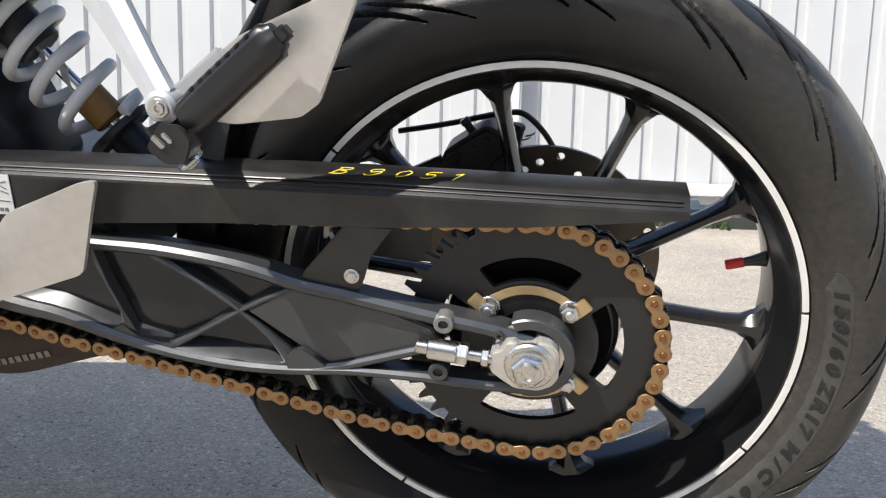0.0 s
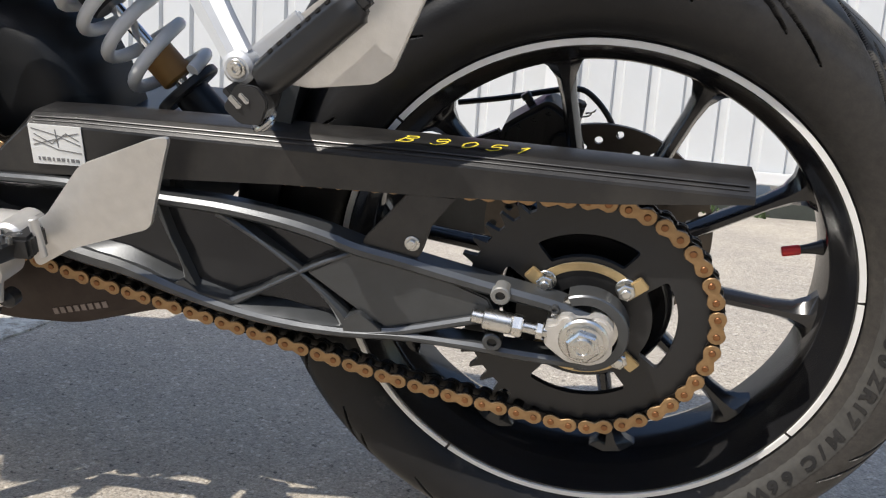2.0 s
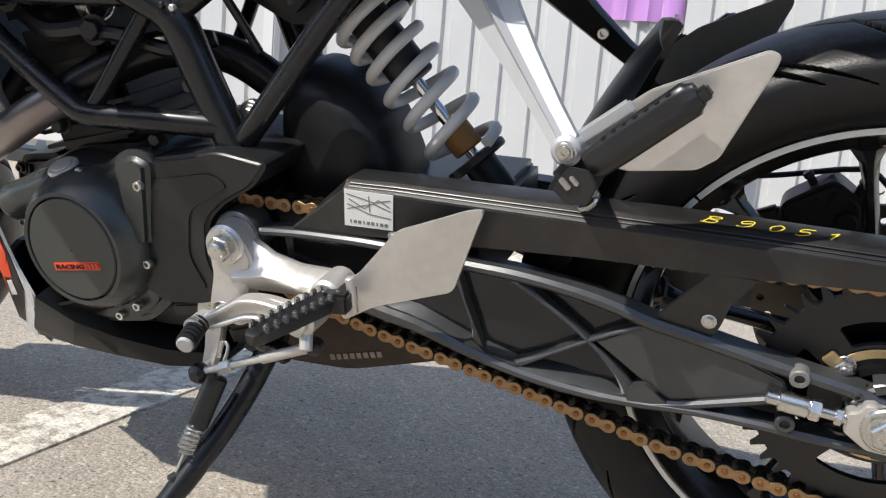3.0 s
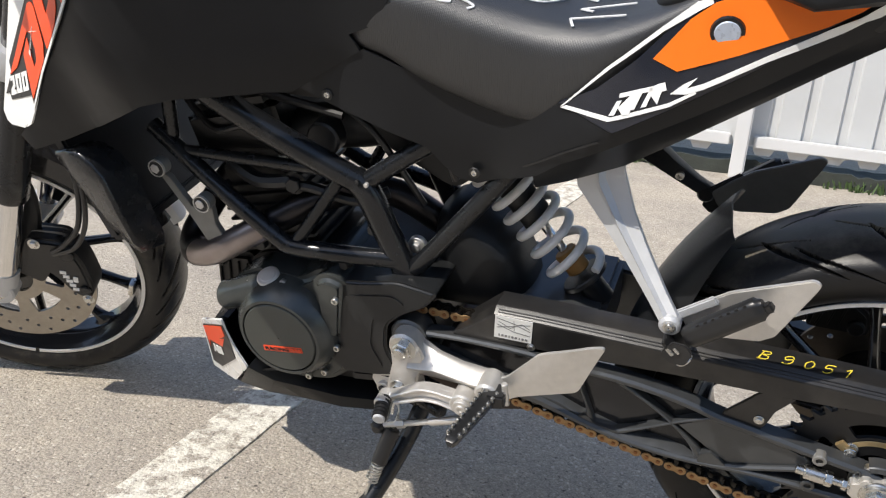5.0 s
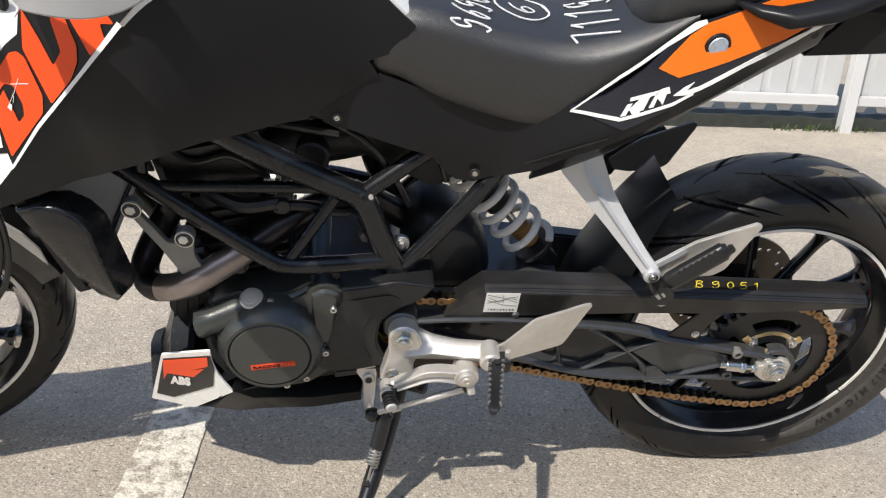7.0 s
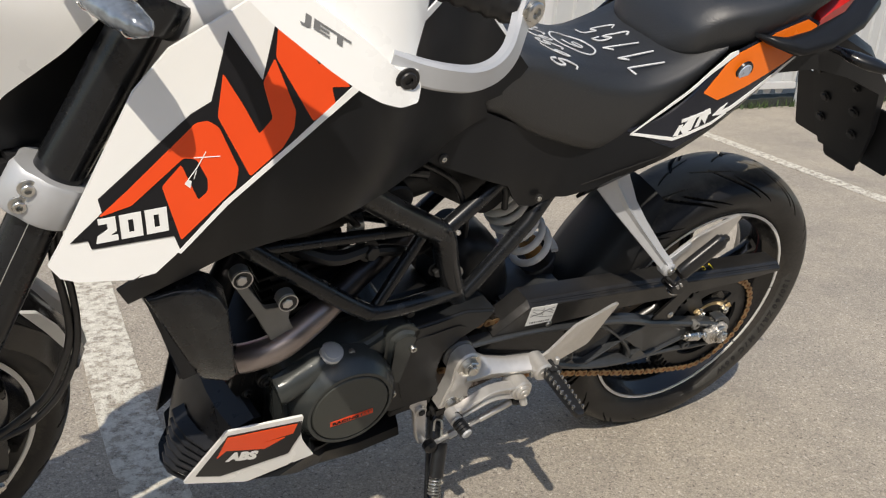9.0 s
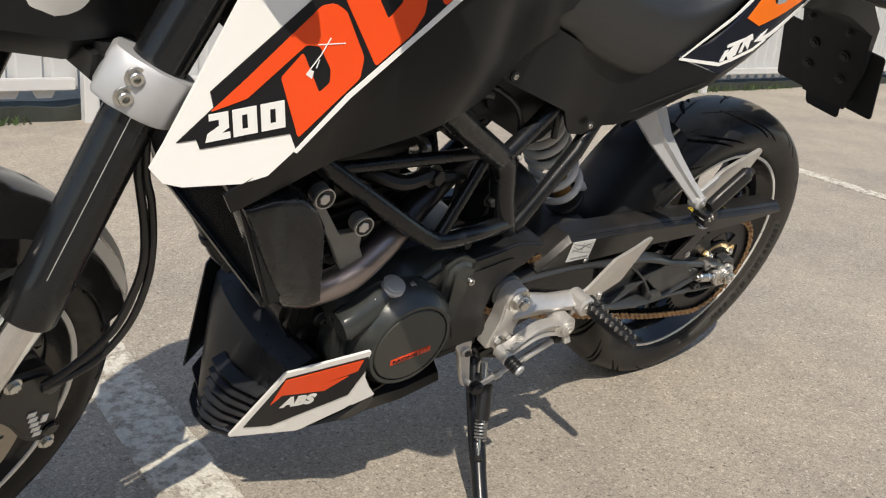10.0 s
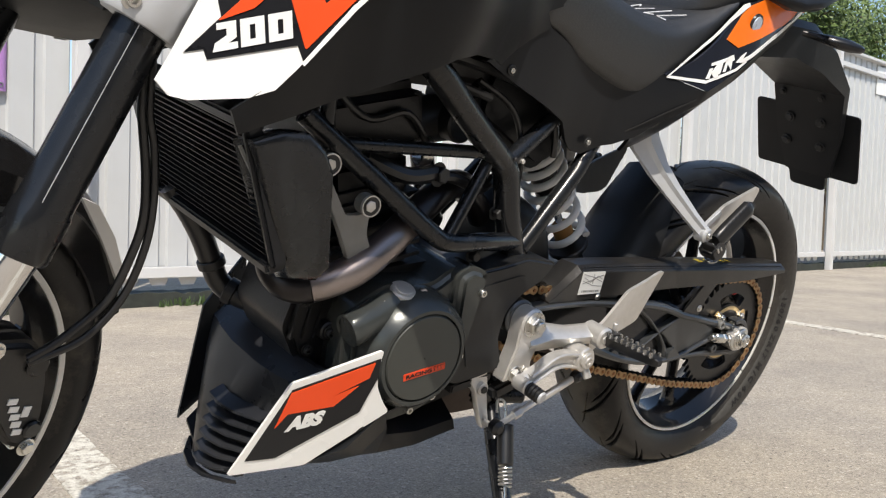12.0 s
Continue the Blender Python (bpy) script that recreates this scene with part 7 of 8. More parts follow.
def seat_section(x, w, e, t):
    L = [V(x, -w * a, e + (t - e) * b) for a, b in HALF]
    return L + [V(p.x, -p.y, p.z) for p in L[-2::-1]] + [V(x, w * 0.8, e - 0.012), V(x, -w * 0.8, e - 0.012)]


def seat_body(stations, n=6):
    S = spline([V(a, b, c) for a, b, c, d in stations], n)
    D = spline([V(a, d, 0) for a, b, c, d in stations], n)
    return [seat_section(p.x, p.y, p.z, q.y) for p, q in zip(S, D)]


bm = bmesh.new()
loft(bm, seat_body(SEAT))
seat = part("rider_seat", bm, VINYL, bike, "black textured vinyl rider seat with chalk numbers", smooth=60)


def seat_top(x, y):
    for (x0, w0, e0, t0), (x1, w1, e1, t1) in zip(SEAT, SEAT[1:]):
        if x0 <= x <= x1:
            f = (x - x0) / (x1 - x0)
            w, e, t = w0 + (w1 - w0) * f, e0 + (e1 - e0) * f, t0 + (t1 - t0) * f
            v = min(abs(y) / w, 1.0)
            for (a0, b0), (a1, b1) in zip(HALF[3:], HALF[4:]):
                if a1 <= v <= a0:
                    return e + (t - e) * (b1 + (b0 - b1) * (v - a1) / (a0 - a1))
    return 0.53


def on_seat(u, v):
    return V(u, v, seat_top(u, v) + 0.0022), V(0, 0, 1)


rng = random.Random(8)
for word, x0, y0, dx, dy, sz, gw in (("969696", -0.556, -0.100, 0.002, 0.024, 0.050, 0.021), ("71195", -0.400, -0.092, 0.001, 0.0325, 0.060, 0.025)):
    for i, ch in enumerate(word):
        bm = bmesh.new()
        ox, oy = x0 + dx * i + rng.uniform(-0.003, 0.003), y0 + dy * i + rng.uniform(-0.002, 0.002)
        lean = rng.uniform(-0.006, 0.006)
        for ln in GLYPH[ch]:
            pen(bm, [[(ox + (1 - b) * sz - 0.01, oy + a * gw + lean * b) for a, b in ln]], on_seat, rng.uniform(0.0022, 0.0030))
        part("chalk_digit", bm, CHALK, seat, "white chalk digit", smooth=0)
bm = bmesh.new()
pen(bm, [[(-0.467 + (0.034 + 0.003 * math.sin(i)) * math.cos(i * 0.42), -0.010 + 0.036 * math.sin(i * 0.42)) for i in range(17)]], on_seat, 0.0025)
part("chalk_ring", bm, CHALK, seat, smooth=0)
bm = bmesh.new()
pen(bm, [[(-0.45 - b * 0.035, -0.025 + a * 0.035) for a, b in ln] for ln in GLYPH["6"]], on_seat, 0.0025)
part("chalk_digit", bm, CHALK, seat, "white chalk digit", smooth=0)
bm = bmesh.new()
loft(bm, seat_body([(-0.330, 0.045, 0.540, 0.552), (-0.318, 0.088, 0.545, 0.592), (-0.285, 0.108, 0.554, 0.624), (-0.23, 0.118, 0.572, 0.640), (-0.16, 0.116, 0.602, 0.655), (-0.08, 0.102, 0.632, 0.672), (-0.02, 0.08, 0.652, 0.682), (0.01, 0.05, 0.662, 0.676)]))
part("passenger_seat", bm, VINYL, bike, "raised black vinyl passenger seat", smooth=60)


def low_line(x):
    return 0.435 + (x + 0.345) * 0.657


def tail_y(x, z):
    if x < -0.50:
        y = -0.105 + 0.009 * smooth01((x + 0.64) / 0.10)
    elif x < -0.33:
        y = -0.096 - 0.0555 * smooth01((x + 0.50) / 0.17)
    else:
        y = -0.1515 + 0.034 * smooth01((x + 0.30) / 0.24)
    zl = low_line(x)
    if x > -0.47:
        k = smooth01((x + 0.47) / 0.1)
        y += k * (0.27 * max(0.0, z - zl) + 0.45 * max(0.0, zl - z - 0.008))
    else:
        y += 0.15 * max(0.0, 0.37 - z)
    return y


PANEL = [(-0.742, 0.416), (-0.70, 0.399), (-0.626, 0.373), (-0.578, 0.355), (-0.556, 0.328), (-0.540, 0.314), (-0.515, 0.311), (-0.435, 0.347), (-0.405, 0.373), (-0.338, 0.417), (-0.208, 0.491), (-0.094, 0.562), (-0.088, 0.580), (-0.104, 0.598), (-0.216, 0.513), (-0.345, 0.432), (-0.411, 0.443), (-0.43, 0.428), (-0.483, 0.420), (-0.558, 0.441), (-0.63, 0.466), (-0.650, 0.473)]
for s in (1, -1):
    bm = bmesh.new()
    sheet(bm, PANEL, tail_y, 0.005, 0.022)
    bmesh.ops.scale(bm, vec=(1, s, 1), verts=bm.verts)
    pn = part("side_panel", bm, PLASTIC_SAT, bike, "matt black plastic side panel under the seat", smooth=50)
    bm = bmesh.new()
    rings = []
    for x, zu, zl in ((-0.440, 0.346, 0.322), (-0.400, 0.378, 0.338), (-0.338, 0.4185, 0.368), (-0.270, 0.457, 0.415), (-0.208, 0.4925, 0.459), (-0.150, 0.5285, 0.501), (-0.100, 0.560, 0.535)):
        yu = s * (tail_y(x, zu) + 0.001)
        rings.append([V(x, yu, zu), V(x, yu + (-s * 0.095 - yu) * 0.5, (zu + zl) / 2 - 0.003), V(x, -s * 0.095, zl), V(x, -s * 0.090, zl + 0.002), V(x, yu + s * 0.005, zu)])
    loft(bm, rings)
    bmesh.ops.recalc_face_normals(bm, faces=bm.faces)
    part("panel_fold", bm, PLASTIC_SAT, pn, "black underside fold of the panel", smooth=50)
    if s > 0:
        for q in (V(-0.702, -0.1055, 0.411), V(-0.516, -0.0965, 0.330)):
            bm = bmesh.new()
            rod(bm, q, q + V(0, -0.0016, 0), 0.0072, 0.0006, 24)
            part("screw_cup", bm, DARK, pn)
            bolt(pn, q + V(0, -0.0010, 0), 0.0040, h=0.0022, socket=True, washer=False, material=STEEL)
        bm = bmesh.new()
        strokes(bm, [[(-0.475, 0.338), (-0.44, 0.362), (-0.40, 0.392), (-0.36, 0.418)]], tail_y, 0.002, 0.0008)
        part("panel_groove", bm, DARK, pn, smooth=0)
        bm = bmesh.new()
        rod(bm, (-0.118, tail_y(-0.118, 0.555) - 0.001, 0.556), (-0.118, tail_y(-0.118, 0.556) + 0.004, 0.556), 0.006, 0.0005)
        part("panel_hole", bm, DARK, pn)
    bm = bmesh.new()
    TAIL = [(-0.411, 0.4445), (-0.345, 0.433), (-0.216, 0.514), (-0.104, 0.599), (-0.097, 0.615), (-0.125, 0.622), (-0.190, 0.600), (-0.262, 0.572), (-0.285, 0.560), (-0.33, 0.508), (-0.37, 0.470)]
    sheet(bm, TAIL, tail_y, 0.004, 0.022, 0.0015)
    bmesh.ops.scale(bm, vec=(1, s, 1), verts=bm.verts)
    tl = part("tail_panel", bm, BLUEBLACK, bike, "blue black tail panel with orange and white decals", smooth=50)
    if s > 0:
        for nm, pts, lift, m in (("orange_decal", [(-0.3135, 0.5125), (-0.2885, 0.5045), (-0.234, 0.5260), (-0.164, 0.5560), (-0.136, 0.5720), (-0.106, 0.598), (-0.104, 0.611), (-0.125, 0.618), (-0.19, 0.599), (-0.262, 0.570), (-0.283, 0.553)], 0.0028, ORANGE_LIT),
                                 ("white_line", [(-0.4085, 0.4405), (-0.3515, 0.4435), (-0.3505, 0.4480), (-0.3545, 0.4482), (-0.4020, 0.4445)], 0.0028, WHITE2),
                                 ("white_line", [(-0.3515, 0.4435), (-0.320, 0.4575), (-0.2914, 0.4705), (-0.267, 0.4870), (-0.2685, 0.4890), (-0.293, 0.4735), (-0.3505, 0.4478)], 0.0030, WHITE2),
                                 ("white_line", [(-0.2918, 0.4828), (-0.2761, 0.4852), (-0.261, 0.4918), (-0.2084, 0.5222), (-0.1470, 0.5520), (-0.132, 0.5620), (-0.1205, 0.5665), (-0.1005, 0.5815), (-0.0940, 0.6030), (-0.1088, 0.5870), (-0.136, 0.5665), (-0.1577, 0.5560), (-0.2092, 0.5275), (-0.2616, 0.4970), (-0.2766, 0.4905), (-0.2684, 0.5015), (-0.2802, 0.4938)], 0.0032, WHITE2),
                                 ("white_line", [(-0.4085, 0.4415), (-0.4045, 0.4440), (-0.3560, 0.4945), (-0.3060, 0.5395), (-0.2745, 0.5625), (-0.2640, 0.5690), (-0.2660, 0.5735), (-0.2790, 0.5690), (-0.3095, 0.5420), (-0.3580, 0.4968)], 0.0030, WHITE2)):
            bm = bmesh.new()
            sheet(bm, pts, tail_y, 0.001, 0.022, lift)
            part(nm, bm, m, tl, smooth=0)
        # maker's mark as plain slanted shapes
        bm = bmesh.new()
        for pts in ([(-0.343, 0.4475), (-0.337, 0.4495), (-0.331, 0.4655), (-0.3365, 0.463)], [(-0.334, 0.4575), (-0.322, 0.473), (-0.315, 0.4755), (-0.327, 0.459), (-0.322, 0.4535), (-0.329, 0.4515)],
                    [(-0.334, 0.4715), (-0.302, 0.4845), (-0.301, 0.4805), (-0.311, 0.4765), (-0.317, 0.4595), (-0.3225, 0.4575), (-0.317, 0.474), (-0.334, 0.4675)], [(-0.311, 0.4625), (-0.3055, 0.4645), (-0.302, 0.4755), (-0.295, 0.4685), (-0.292, 0.4815), (-0.2875, 0.4835), (-0.290, 0.4905), (-0.297, 0.4875), (-0.3035, 0.483)]):
            sheet(bm, [(x - 0.008, z + 0.0025) for x, z in pts], tail_y, 0.001, 0, 0.0034)
        part("tail_mark", bm, WHITE2, tl, "white slanted maker's mark", smooth=0)
        c = V(-0.2475, tail_y(-0.2475, 0.5450) - 0.003, 0.5450)
        bm = bmesh.new()
        bmesh.ops.create_cone(bm, cap_ends=True, segments=40, radius1=0.0165, radius2=0.0155, depth=0.003, matrix=Matrix.Translation(c) @ pose(0, 0, 0, 98, 0, 4))
        part("round_badge", bm, FRAME, tl, "dark ring of the round badge")
        bm = bmesh.new()
        bmesh.ops.create_cone(bm, cap_ends=True, segments=40, radius1=0.0135, radius2=0.0115, depth=0.0035, matrix=Matrix.Translation(c + V(0, -0.001, 0)) @ pose(0, 0, 0, 98, 0, 4))
        part("badge_face", bm, BADGE, tl, "silver blue badge face")
# dark body added inside the tail to block the view between its panels
bm = bmesh.new()
rings = []
for x, w, z0, z1 in ((-0.62, 0.08, 0.40, 0.47), (-0.45, 0.085, 0.38, 0.43), (-0.33, 0.10, 0.44, 0.53), (-0.2, 0.10, 0.51, 0.60), (-0.09, 0.09, 0.575, 0.64), (-0.02, 0.06, 0.61, 0.655)):
    rings.append([V(x, -w, z0), V(x, w, z0), V(x, w, z1), V(x, -w, z1)])
loft(bm, rings)
part("tail_filler", bm, PLASTIC, bike, "dark filler body between the tail panels")
# grab rails, tail lamp, indicator and the plate carrier
for s in (-1, 1):
    bm = bmesh.new()
    rings = []
    for x, y, z, w, h in ((-0.232, 0.124, 0.594, 0.004, 0.003), (-0.215, 0.138, 0.591, 0.014, 0.006), (-0.18, 0.150, 0.588, 0.020, 0.010), (-0.13, 0.152, 0.600, 0.020, 0.012), (-0.06, 0.143, 0.629, 0.018, 0.012), (-0.01, 0.120, 0.651, 0.018, 0.012), (0.028, 0.080, 0.666, 0.018, 0.011), (0.042, 0.030, 0.672, 0.016, 0.010)):
        n_ = V(0.3 if x < 0 else 0.9, 1.0 if x < 0 else 0.5, 0).normalized()
        rings.append([V(x + a * w * n_.x, s * (y + a * w * n_.y), z + b * h) for a, b in ((-1, -0.5), (-0.5, -1), (0.5, -1), (1, -0.4), (1, 0.3), (0.7, 0.9), (-0.6, 1), (-1, 0.6))])
    loft(bm, rings)
    part("grab_rail", bm, PLASTIC_SAT, bike, "black plastic passenger grab rail", smooth=50)
    bm = bmesh.new()
    rings = []
    for t_, w, h in ((0.0, 0.005, 0.005), (0.25, 0.007, 0.007), (0.45, 0.020, 0.010), (0.75, 0.024, 0.011), (0.95, 0.014, 0.007), (1.0, 0.004, 0.003)):
        c = V(0.005, s * 0.075, 0.562).lerp(V(0.070, s * 0.158, 0.553), t_)
        rings.append([c + V(math.cos(a) * w, 0, math.sin(a) * h) for a in [2 * math.pi * k / 14 for k in range(14)]])
    loft(bm, rings)
    part("rear_indicator", bm, FRAME, bike, "dark slim rear turn indicator")
bm = bmesh.new()
rings = []
for x, z, w, h in ((-0.06, 0.60, 0.09, 0.035), (0.02, 0.632, 0.075, 0.036), (0.06, 0.648, 0.055, 0.030), (0.072, 0.652, 0.035, 0.02)):
    rings.append([V(x, w * a, z + h * b) for a, b in ((-1, -0.5), (-0.7, -1), (0.7, -1), (1, -0.5), (1, 0.3), (0.6, 0.8), (-0.6, 0.8), (-1, 0.3))])
loft(bm, rings)
part("tail_lamp", bm, RED, bike, "dark red tail lamp under the seat end")
bm = bmesh.new()
rings = []
for x, z, w, h in ((-0.06, 0.545, 0.060, 0.04), (0.04, 0.552, 0.070, 0.034), (0.13, 0.530, 0.076, 0.026), (0.226, 0.482, 0.077, 0.010), (0.275, 0.390, 0.070, 0.008), (0.318, 0.310, 0.050, 0.005)):
    rings.append([V(x + h * b * 0.8, w * a, z + h * b) for a, b in ((-1, -1), (1, -1), (1, 0.6), (0.8, 1), (-0.8, 1), (-1, 0.6))])
loft(bm, rings)
carrier = part("plate_carrier", bm, PLASTIC, bike, "black plastic plate carrier without a plate")
Mp = pose(0.300, 0.015, 0.372, 0, -30, 0)
bm = bmesh.new()
for v_ in (rounded([(-0.117, 0.077), (0.117, 0.077), (0.117, -0.077), (0.040, -0.077), (0.036, -0.114), (-0.044, -0.114), (-0.046, -0.077), (-0.117, -0.077)], 0.010),):
    prism(bm, v_, -0.002, 0.002, 0.001)
bmesh.ops.transform(bm, matrix=Mp @ pose(0, 0, 0, 0, 0, 90), verts=bm.verts)
part("backing_plate", bm, PLASTIC_SAT, carrier)
for y, z, r in ((-0.045, 0.115, 0.005), (0.040, 0.115, 0.005), (-0.045, 0.06, 0.0075), (0.024, 0.06, 0.0075), (-0.045, 0.005, 0.0075), (0.032, 0.005, 0.0075)):
    q = Mp @ V(-0.024, y, z)
    bolt(carrier, q, r, Mp.to_3x3() @ V(-1, 0, 0), 0.005, DARK)


# ---- motorcycle: front end, turned with the handlebar ----
def front_part(name, bm, material, label=""):
    ob = part(name, bm, material, bike, label)
    ob.matrix_local = STEER
    return ob


FORE_ = V(-0.9063, 0, 0.4226)


def leg(y, s):
    return FRONT + V(0, y, 0) + RAKE * s


# the legs are shifted off the line of the clamps to fit the camera's view
SET = STEER.to_3x3().inverted() @ V(0.012, -0.011, 0)
SET_TOP = STEER.to_3x3().inverted() @ V(0.002, -0.002, 0)


def tube_at(y, s):
    if s < 0.226:
        return leg(y, s) + SET * (s / 0.226)
    return leg(y, s) + SET.lerp(SET_TOP, min(1.0, (s - 0.226) / 0.23))


for s in (-1, 1):
    y = s * 0.098
    bm = bmesh.new()
    tube(bm, [tube_at(y, a) for a in (0.226, 0.230, 0.272, 0.279, 0.456, 0.70)], [0.0250, 0.0270, 0.0270, 0.0252, 0.0252, 0.0252], 32)
    f = front_part("fork_tube", bm, FRAME, "glossy black upper fork tube")
    bm = bmesh.new()
    tube(bm, [tube_at(y, 0.03), tube_at(y, 0.24)], 0.0215, 28)
    if s < 0:
        bq = bmesh.new()
        o = (FORE_ * 0.72 + V(0, -0.69, 0)).normalized() * 0.0253
        tube(bq, [tube_at(y, 0.282) + o, tube_at(y, 0.466) + o], 0.00045, 6)
        part("film_seam", bq, CAST, f, "thin pale seam along the fork tube")
    part("fork_slider", bm, CHROME, f, "bright chromed fork slider")
    bm = bmesh.new()
    rod(bm, FRONT + V(0, y - 0.018, 0), FRONT + V(0, y + 0.018, 0), 0.026, 0.003, 28)
    tube(bm, [leg(y, 0.0), leg(y, 0.05)], [0.024, 0.026], 20)
    part("axle_clamp", bm, ALU, f)
bm = bmesh.new()
rod(bm, FRONT + V(0, -0.12, 0), FRONT + V(0, 0.12, 0), 0.0115, 0.002)
front_part("front_axle", bm, STEEL, "steel front axle")
# clamps: split collars with a bolted pad
FORE = V(-0.9063, 0, 0.4226)
for nm, s0, hc in (("lower_clamp", 0.485, 0.0235), ("upper_clamp", 0.70, 0.018)):
    bm = bmesh.new()
    for s in (-1, 1):
        sec = [(0.045, -0.006), (0.043, 0.012), (0.033, 0.022)] + [(0.041 * math.cos(a), 0.041 * math.sin(a)) for a in [radians(48 + 14 * k) for k in range(19)]] + [(0.030, -0.023), (0.043, -0.012)]
        rings = []
        for d, k in ((-hc, 0.94), (-hc + 0.004, 1.0), (hc - 0.004, 1.0), (hc, 0.94)):
            rings.append([leg(s * 0.098, s0 + d) + FORE * (f * k) + V(0, s * v * k, 0) for f, v in sec])
        loft(bm, rings)
        if s < 0:
            bmesh.ops.recalc_face_normals(bm, faces=bm.faces)
            cl = front_part(nm, bm, ALU if s0 < 0.6 else FRAME, "silver cast aluminium fork clamp" if s0 < 0.6 else "black upper fork clamp")
            bm = bmesh.new()
    # bridge and far collar are coloured dark to fit the camera's view
    bar(bm, leg(-0.07, s0) + FORE * 0.002, leg(0.07, s0) + FORE * 0.002, 2 * hc * 0.85, 0.055, 0.008, (1, 0, 0))
    bmesh.ops.recalc_face_normals(bm, faces=bm.faces)
    fb = part("clamp_bridge", bm, DARK, cl, "clamp bridge and far collar, coloured dark")
    for k in (-0.42, 0.42):
        bolt(cl, leg(-0.1165, s0 + k * hc) + FORE * 0.036, 0.0066, (-0.35, -1, 0.1), 0.007, socket=True)
bm = bmesh.new()
tube(bm, [PIVOT + RAKE * 0.50, PIVOT + RAKE * 0.72], 0.032, 24)
part("steering_head", bm, FRAME, bike, "black steering head of the frame")

# front mudguard with a pale rear tip
bm = bmesh.new()
rings = []
n = 30
for i in range(n + 1):
    a = radians(128 - 112 * i / n)
    u = V(math.cos(a), 0, math.sin(a))
    R, k = 0.310, 1.0 - 0.16 * max(0, (i - 22) / 8)
    rings.append([FRONT + u * r + V(0, y * k, 0) for r, y in ((R - 0.05, -0.072), (R - 0.02, -0.066), (R, -0.042), (R + 0.006, 0), (R, 0.042), (R - 0.02, 0.066), (R - 0.05, 0.072), (R - 0.052, 0.069), (R - 0.022, 0.063), (R - 0.003, 0.04), (R + 0.003, 0), (R - 0.003, -0.04), (R - 0.022, -0.063), (R - 0.052, -0.069))])
loft(bm, rings)
mud = front_part("front_mudguard", bm, RIM, "glossy black front mudguard with pale rear edge")
bm = bmesh.new()
rings = []
for i in range(13):
    a = radians(44 - 31 * i / 12)
    u = V(math.cos(a), 0, math.sin(a))
    k = (0.75 - 0.25 * i / 12) * min(1.0, 0.2 + i / 4)
    rings.append([FRONT + u * r + V(0, y, 0) for r, y in ((0.309, -0.046 * k), (0.321, -0.030 * k), (0.325, 0), (0.321, 0.030 * k), (0.309, 0.046 * k), (0.307, 0.04 * k), (0.318, 0), (0.307, -0.04 * k))])
loft(bm, rings)
part("mudguard_tip", bm, SPRING, mud, "pale grey mudguard edge")
bm = bmesh.new()
prism(bm, rounded([(FRONT.x + r * math.cos(radians(a)), FRONT.z + r * math.sin(radians(a))) for r, a in ((0.3050, 50.2), (0.3115, 46.0), (0.3060, 37.0), (0.3000, 29.5), (0.2900, 23.5), (0.2890, 30.0), (0.2930, 39.0))], 0.002), FRONT.y - 0.066, FRONT.y - 0.060, 0.001)
part("side_fin", bm, SPRING, mud, "pale grey fin on the side of the mudguard")
for s in (-1, 1):
    bm = bmesh.new()
    rail(bm, [(FRONT.x + 0.095, FRONT.z + 0.235), (FRONT.x + 0.10, FRONT.z + 0.16), (FRONT.x + 0.075, FRONT.z + 0.09), (FRONT.x + 0.05, FRONT.z + 0.05)], [0.05, 0.035, 0.03, 0.03], FRONT.y + s * 0.078 - 0.004, FRONT.y + s * 0.078 + 0.004)
    part("mudguard_stay", bm, PLASTIC, mud)

# front caliper
bm = bmesh.new()
fx, fz = FRONT.x, FRONT.z
prism(bm, rounded([(fx + 0.085, fz + 0.115), (fx + 0.145, fz + 0.105), (fx + 0.164, fz + 0.060), (fx + 0.166, fz + 0.0), (fx + 0.150, fz - 0.030), (fx + 0.125, fz - 0.012), (fx + 0.105, fz + 0.03), (fx + 0.075, fz + 0.065)], 0.014), FRONT.y - 0.108, FRONT.y - 0.055, 0.007, 3)
prism(bm, rounded([(fx + 0.03, fz + 0.03), (fx + 0.075, fz + 0.10), (fx + 0.12, fz + 0.10), (fx + 0.13, fz + 0.07), (fx + 0.07, fz + 0.0)], 0.010), FRONT.y - 0.092, FRONT.y - 0.07, 0.003)
fc = front_part("front_caliper", bm, DARK, "black radial front brake caliper")
for x, z, r in ((0.146, 0.078, 0.012), (0.152, 0.000, 0.010)):
    bm = bmesh.new()
    rod(bm, (fx + x, FRONT.y - 0.113, fz + z), (fx + x, FRONT.y - 0.105, fz + z), r, 0.002, 24)
    part("piston_cap", bm, FRAME, fc)
for x, z in ((0.10, 0.105), (0.15, -0.022)):
    bolt(fc, (fx + x, FRONT.y - 0.108, fz + z), 0.007, h=0.006)
for i in range(6):
    bm = bmesh.new()
    if i < 5:
        box(bm, (fx + 0.1265 + 0.0024 * i, FRONT.y - 0.1088, fz + 0.041 - 0.0098 * i), (0.0105, 0.0012, 0.0066), pose(0, 0, 0, 0, 14, 0))
    else:
        box(bm, (fx + 0.143, FRONT.y - 0.1088, fz + 0.024), (0.008, 0.0012, 0.012), pose(0, 0, 0, 0, 14, 0))
    part("caliper_mark", bm, WHITE2, fc, smooth=0)
bm = bmesh.new()
